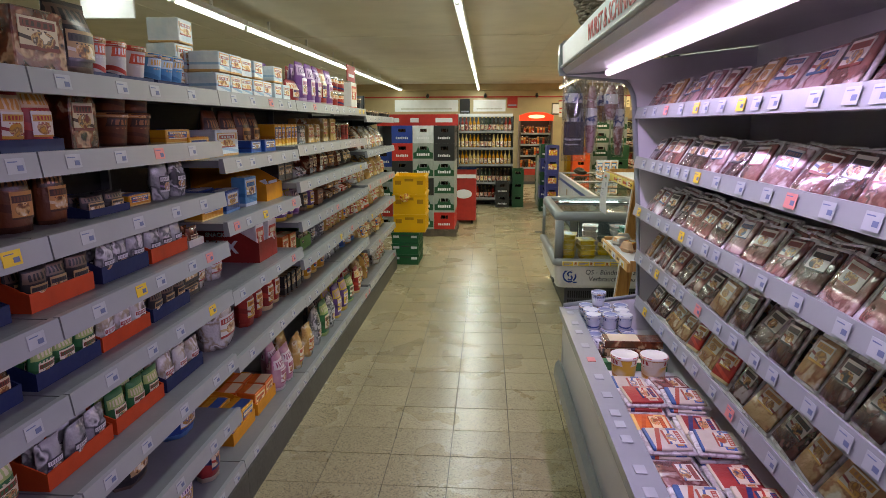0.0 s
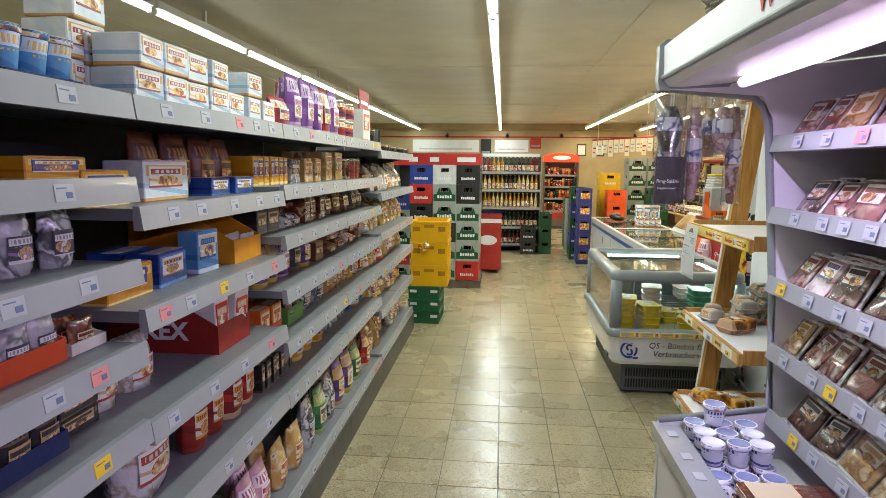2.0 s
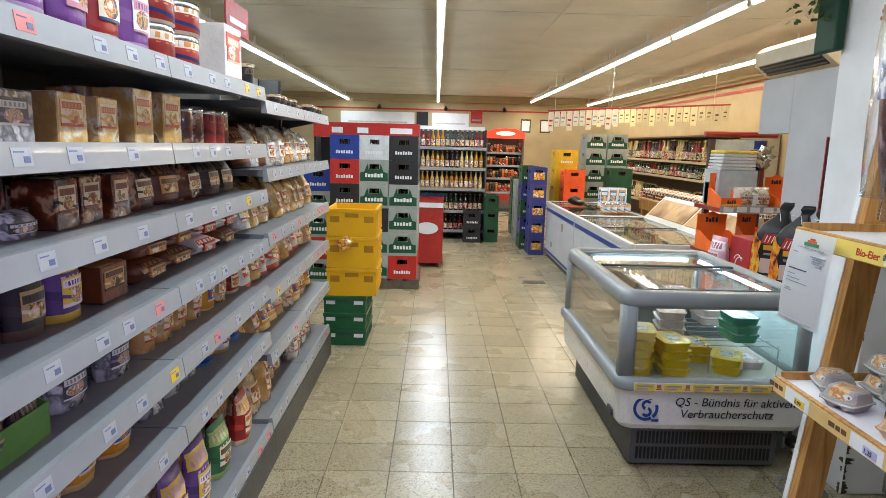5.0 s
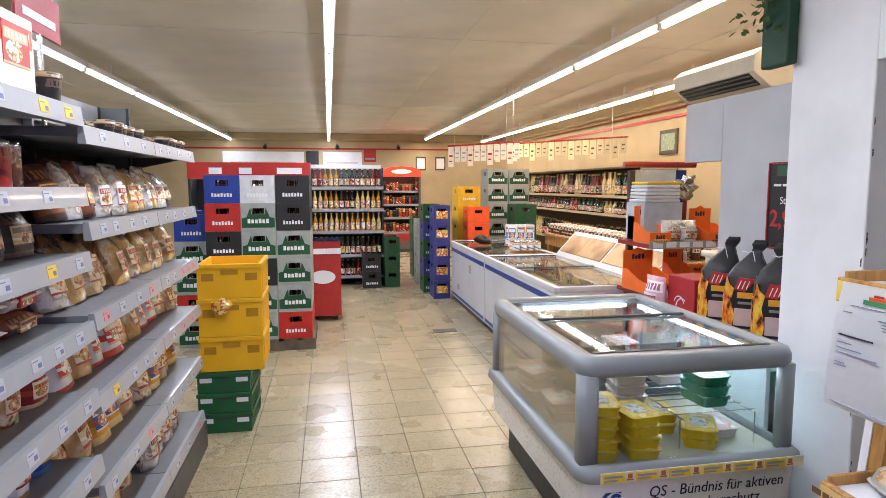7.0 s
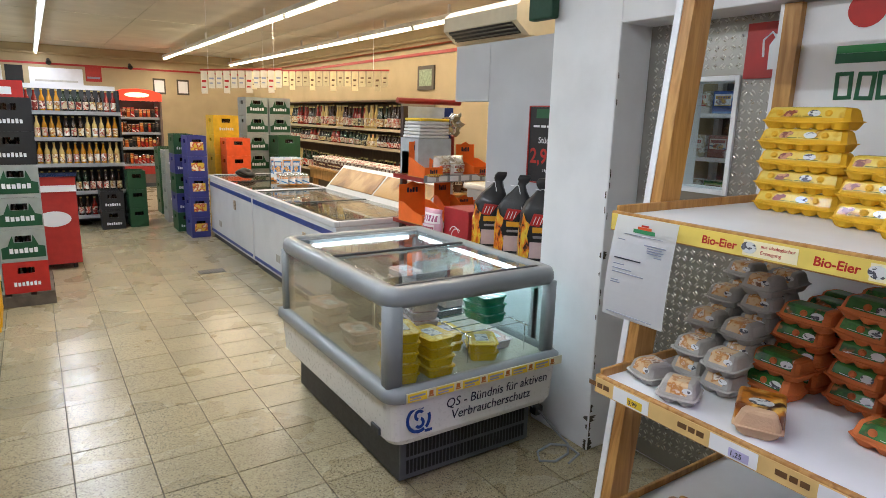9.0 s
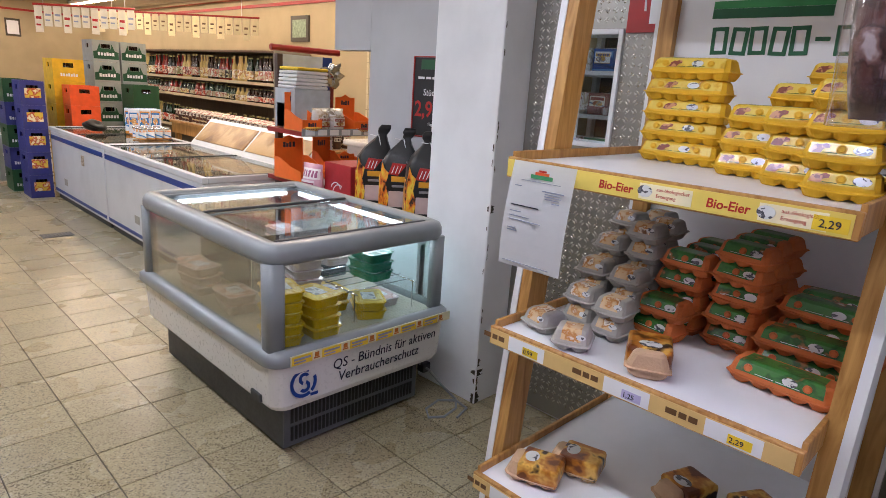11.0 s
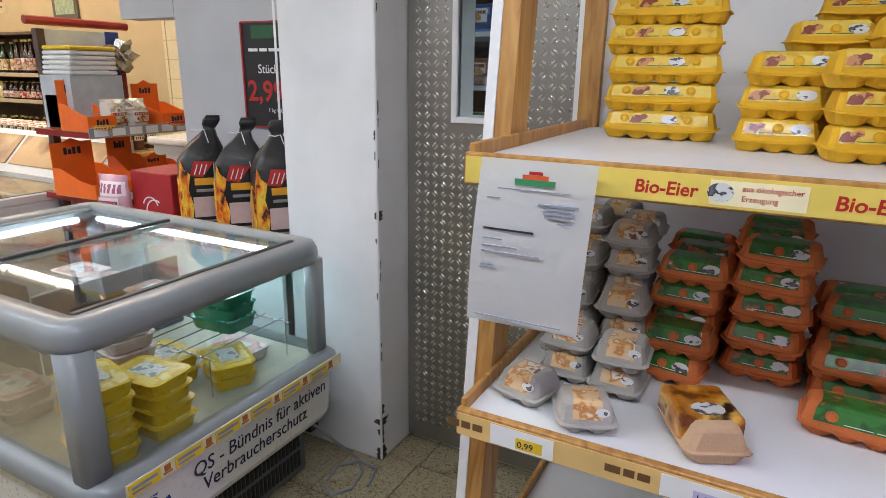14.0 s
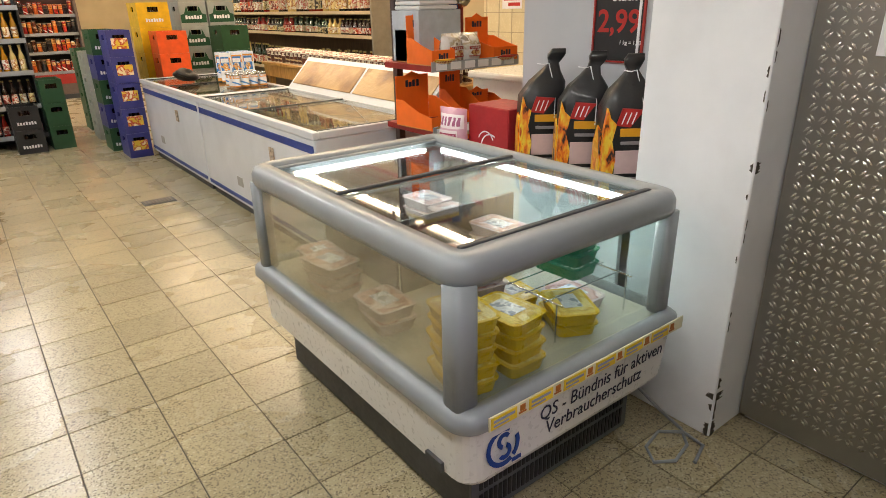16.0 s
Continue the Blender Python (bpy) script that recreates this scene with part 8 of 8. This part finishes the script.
# crate towers by the freezers
for k in range(5):
    beer_crate(pose(1.045, 13.90, 0.001 + k * 0.2505, 0, 0, 0), "violet", "label", 0.22, 0.36)
    beer_crate(pose(0.99, 14.4, 0.001 + k * 0.2505), "violet" if k % 2 else "green", "bar", 0.24, 0.36)
for k in range(6):
    beer_crate(pose(1.50, 14.30, 0.001 + k * 0.2505), "yellow", "bar", 0.32, 0.40)
for k in range(4):
    beer_crate(pose(1.02, 15.2, 0.001 + k * 0.2505), "grey", "bar", 0.26, 0.36)
    beer_crate(pose(1.06, 16.0, 0.001 + k * 0.2505), "green", "bar", 0.26, 0.36)
for k in range(4):
    beer_crate(pose(1.56, 13.93, 0.001 + k * 0.2505), "green" if k < 3 else "orange", "plain", 0.30, 0.30)
beer_crate(pose(1.56, 13.93, 0.001 + 4 * 0.2505), "orange", "plain", 0.30, 0.30, 0.22)
for c in range(2):
    for k in range(7):
        beer_crate(pose(2.0 + c * 0.32, 14.6, 0.001 + k * 0.2505), "grey", "oval")
for k in range(5):
    beer_crate(pose(2.25, 14.05, 0.001 + k * 0.2505), "green", "plain", 0.30, 0.40)

# ---- wine shelves on the side wall ----
WINEW = wood_mat("wine_wood", "4a3826", "6a5238")
WINER = M("wine_rail", C("c2b394"), 0.4, vary=0.06)
wn = thing("wine_shelf", "long brown wall shelf with rows of wine bottles", "shelf", pose(XR - 0.55, 12.95, 0))
WLN = 7.65
part("back_panel", box(0.5, 0.53, 0, WLN, 0, 1.76), WINEW, wn)
part("end_panel", box(0, 0.499, -0.03, 0, 0, 1.77), M("endpanel_grey", C("8a8478"), 0.5), wn, "grey end panel")
part("end_panel", box(0, 0.499, WLN, WLN + 0.03, 0, 1.76), WINEW, wn)
for z in (0.20, 0.62, 1.11, 1.37, 1.77):
    sh = part("shelf_board", box(0.012, 0.499, 0.001, WLN - 0.001, z - 0.03, z - 0.004), WINEW, wn)
    if z < 1.7:
        part("price_rail", box(0.0, 0.0115, 0.001, WLN - 0.001, z - 0.034, z + 0.004), WINER, sh)
rnd = random.Random(87)
for z, hh in ((0.62, 0.31), (1.11, 0.20), (1.37, 0.33)):
    k = 0
    while k < 76:
        run = rnd.randint(2, 5)
        c, lab = rnd.choice(("green", "brown", "brown", "green", "clear", "red")), rnd.choice(("yellow", "white", "white", "black", "red"))
        tall = hh + rnd.choice((0.0, -0.02, 0.01))
        for i in range(k, min(k + run, 76)):
            if rnd.random() < 0.06:
                continue
            bottle(pose(XR - 0.55 + 0.075 + rnd.uniform(-0.01, 0.03), 13.03 + i * 0.098 + rnd.uniform(-0.006, 0.006), z - 0.0035), c, lab, round(tall, 2), 0.038)
        k += run

# hung price boards
for xa, ya, xb, yb, n in ((1.10, 13.6, 1.95, 13.2, 11), (2.2, 15.3, 3.4, 13.2, 20)):
    t = thing("price_rail_board", "hanging rail of small white price cards", "price sign", pose(0, 0, 0))
    bm = bmesh.new()
    za, zb = (2.16, 2.14) if n == 20 else (2.02, 2.06)
    tube(bm, [(xa, ya, za), (xb, yb, zb)], 0.012, 6)
    part("rail", bm, RED, t)
    for k in (0.1, 0.9):
        bm = bmesh.new()
        px, py, pz = xa + (xb - xa) * k, ya + (yb - ya) * k, za + (zb - za) * k
        tube(bm, [(px, py, pz), (px, py, CEIL - 0.001)], 0.003, 5)
        part("hanger", bm, WHITE, t)
    ang = math.degrees(math.atan2(yb - ya, xb - xa))
    for i in range(n):
        k = (i + 0.5) / n
        h = 0.20 if (i * 7) % 3 else 0.26
        cw = 0.035 if n == 11 else 0.048
        c = part("price_card", box(-cw, cw, -0.002, 0.002, -h - 0.012, -0.012), M("card_warm", C("dfd6c0"), 0.6) if n == 11 else M("price_card_straw", C("e0cfa0"), 0.6, rand=0.25), t, m=pose(xa + (xb - xa) * k, ya + (yb - ya) * k, za + (zb - za) * k, 0, 0, ang))
        inkc = INKRED if i % 3 == 0 and n == 11 else (INKG if n == 11 else M("brown_ink", C("6a4a2a"), 0.6))
        part("card_print", box(-0.025, 0.025, -0.0035, -0.0021, -h * 0.55, -h * 0.45), inkc, c)
        part("card_print", box(-0.025, 0.015, -0.0035, -0.0021, -h * 0.8, -h * 0.73), inkc, c)

# frames and boards on the far walls
for x, w, z0, z1, mt in ((-2.9, 1.9, 2.0, 2.34, WHITE), (-0.55, 0.95, 2.0, 2.34, WHITE), (-0.95, 0.3, 1.92, 2.36, BLACK), (0.45, 0.3, 2.1, 2.4, RED)):
    t = thing("wall_board", "flat sign board on the far wall", "sign", pose(x, YF - 0.012, z0))
    part("board", box(0, w, 0, 0.0115, 0, z1 - z0), mt, t)
    part("board_print", box(w * 0.1, w * 0.9, -0.0025, -0.0005, 0.06, 0.1), INKG if mt is not WHITE else M("board_grey", C("c4c2bc"), 0.6), t)
t = thing("picture_frame", "small framed notice on the side wall", "picture", pose(XR - 0.001, 13.0, 1.92))
part("frame", box(-0.025, 0, 0, 0.42, 0, 0.32), M("frame_dark", C("4a4438"), 0.5), t)
part("sheet", box(-0.028, -0.0255, 0.05, 0.37, 0.05, 0.27), M("sheet_green", C("8a9a80"), 0.6, vary=0.3, scale=30), t)
for x in (1.75, 2.25):
    t = thing("wall_notice", "small framed notice on the far wall", "notice", pose(x, YF - 0.012, 1.9))
    part("frame", box(0, 0.26, 0, 0.0115, 0, 0.34), M("frame_dark", C("4a4438"), 0.5), t)
    part("sheet", box(0.03, 0.23, -0.0025, -0.0005, 0.04, 0.3), PAPER, t)
for x in (-1.9, -0.2, 1.3, 3.3):
    t = thing("spot_light", "small dark spotlight on the far wall", "light fixture", pose(x, YF - 0.10, 2.50))
    part("arm", box(-0.01, 0.01, 0.0, 0.0995, -0.01, 0.01), BLACK, t)
    part("head", lathe(bmesh.new(), [(0.03, 0), (0.05, 0.1), (0.045, 0.12)], 12), BLACK, t, m=pose(0, 0.02, 0.0, 130, 0, 0))
# cola shelf crown behind the crates
t = thing("shelf_header", "red header board over a drinks shelf", "sign", pose(-2.1, 13.6, 0))
part("board", box(0, 1.45, 0, 0.03, 1.60, 1.80), M("header_red", C("b3241c"), 0.4), t)
for xa, xb in ((1.05, 1.35), (0.25, 0.40), (0.6, 0.75)):
    part("pale_mark", box(xa, xb, -0.004, -0.001, 1.66, 1.735), PAPER, t)
part("back_panel", box(0, 1.45, 0.4, 0.43, 0, 1.6), DARKPANEL, t)
part("side_panel", box(1.42, 1.45, 0.0305, 0.3995, 0, 1.8), DARKPANEL, t)
part("side_panel", box(0.0, 0.03, 0.0305, 0.3995, 0, 1.8), DARKPANEL, t)

# tiled meat room through the passage: counter edge and tiled wall
setting("wall_tiled", box(3.3, 3.4, 9.35, 10.9, 0, 2.2), M("tile_cream", C("d9cda8"), 0.25, vary=0.05, coat=0.5), "cream tiled wall beyond the passage", "wall")
bm = bmesh.new()
for j in range(14):
    bx(bm, 3.2975, 3.3005, 9.36, 10.9, 0.15 * j, 0.15 * j + 0.006)
for i in range(11):
    bx(bm, 3.297, 3.3, 9.36 + i * 0.15, 9.366 + i * 0.15, 0, 2.2)
setting("tile_joint", bm, M("joint_grey", C("a89c80"), 0.8), "joints of the tiled wall", "trim")
for y in (10.0, 10.45):
    t = thing("red_notice", "small red printed notice on the tiles", "notice", pose(3.295, y, 1.38))
    part("sheet", box(-0.002, 0, 0, 0.22, 0, 0.1), PAPER, t)
    part("print", bx(box(-0.004, -0.0021, 0.02, 0.2, 0.06, 0.08), -0.004, -0.0021, 0.02, 0.15, 0.02, 0.045), INKRED, t)
t = thing("counter", "white shop counter with a rounded edge", "counter", pose(2.5, 9.3, 0))
part("body", box(0, 0.6, 0, 0.8, 0, 0.95), CASEW, t)
part("worktop", box(-0.03, 0.63, -0.03, 0.83, 0.951, 1.0, 0.015), CASEW, t)

# ---- floor tiles ----
rnd = random.Random(61)
TX, TY, TY0 = 0.3, 0.2667, 0.0156
tile_mesh = mesh_from("tile", box(0.002, TX - 0.002, 0.002, TY - 0.002, -0.012, 0.0, 0.0015, 1), TILE)
floor_ob = bpy.data.objects["floor"]
vs, fs = [], []
for i in range(-19, 18):
    shift = TY0 + (rnd.uniform(-0.006, 0.006) if -5 < i < 6 else 0.0)
    for j in range(-6, 79):
        x, y = i * TX, j * TY + shift
        if x < XL - 0.05 or y > YF - TY - 0.01:
            continue
        if -4 <= i <= 4 and 5.6 < y < 14.2:
            ob = new("tile", tile_mesh)
            ob.parent = floor_ob
            ob.matrix_basis = pose(x, y, rnd.uniform(-0.0006, 0.0006), rnd.uniform(-0.06, 0.06), rnd.uniform(-0.06, 0.06), 0)
        else:
            k = len(vs)
            e, z = 0.002, rnd.uniform(-0.0006, 0.0006)
            a, b_, c, d = x + e, x + TX - e, y + e, y + TY - e
            vs += [(a, c, z), (b_, c, z), (b_, d, z), (a, d, z), (a, c, -0.012), (b_, c, -0.012), (b_, d, -0.012), (a, d, -0.012)]
            fs += [tuple(k + q for q in f) for f in ((0, 1, 2, 3), (0, 4, 5, 1), (1, 5, 6, 2), (2, 6, 7, 3), (3, 7, 4, 0))]
me = bpy.data.meshes.new("floor_tiles")
me.from_pydata(vs, [], fs)
me.materials.append(TILE)
ob = new("floor_tiles", me)
ob.parent = floor_ob
tagged(ob, "worn beige terrazzo floor tiles", kind="stuff")
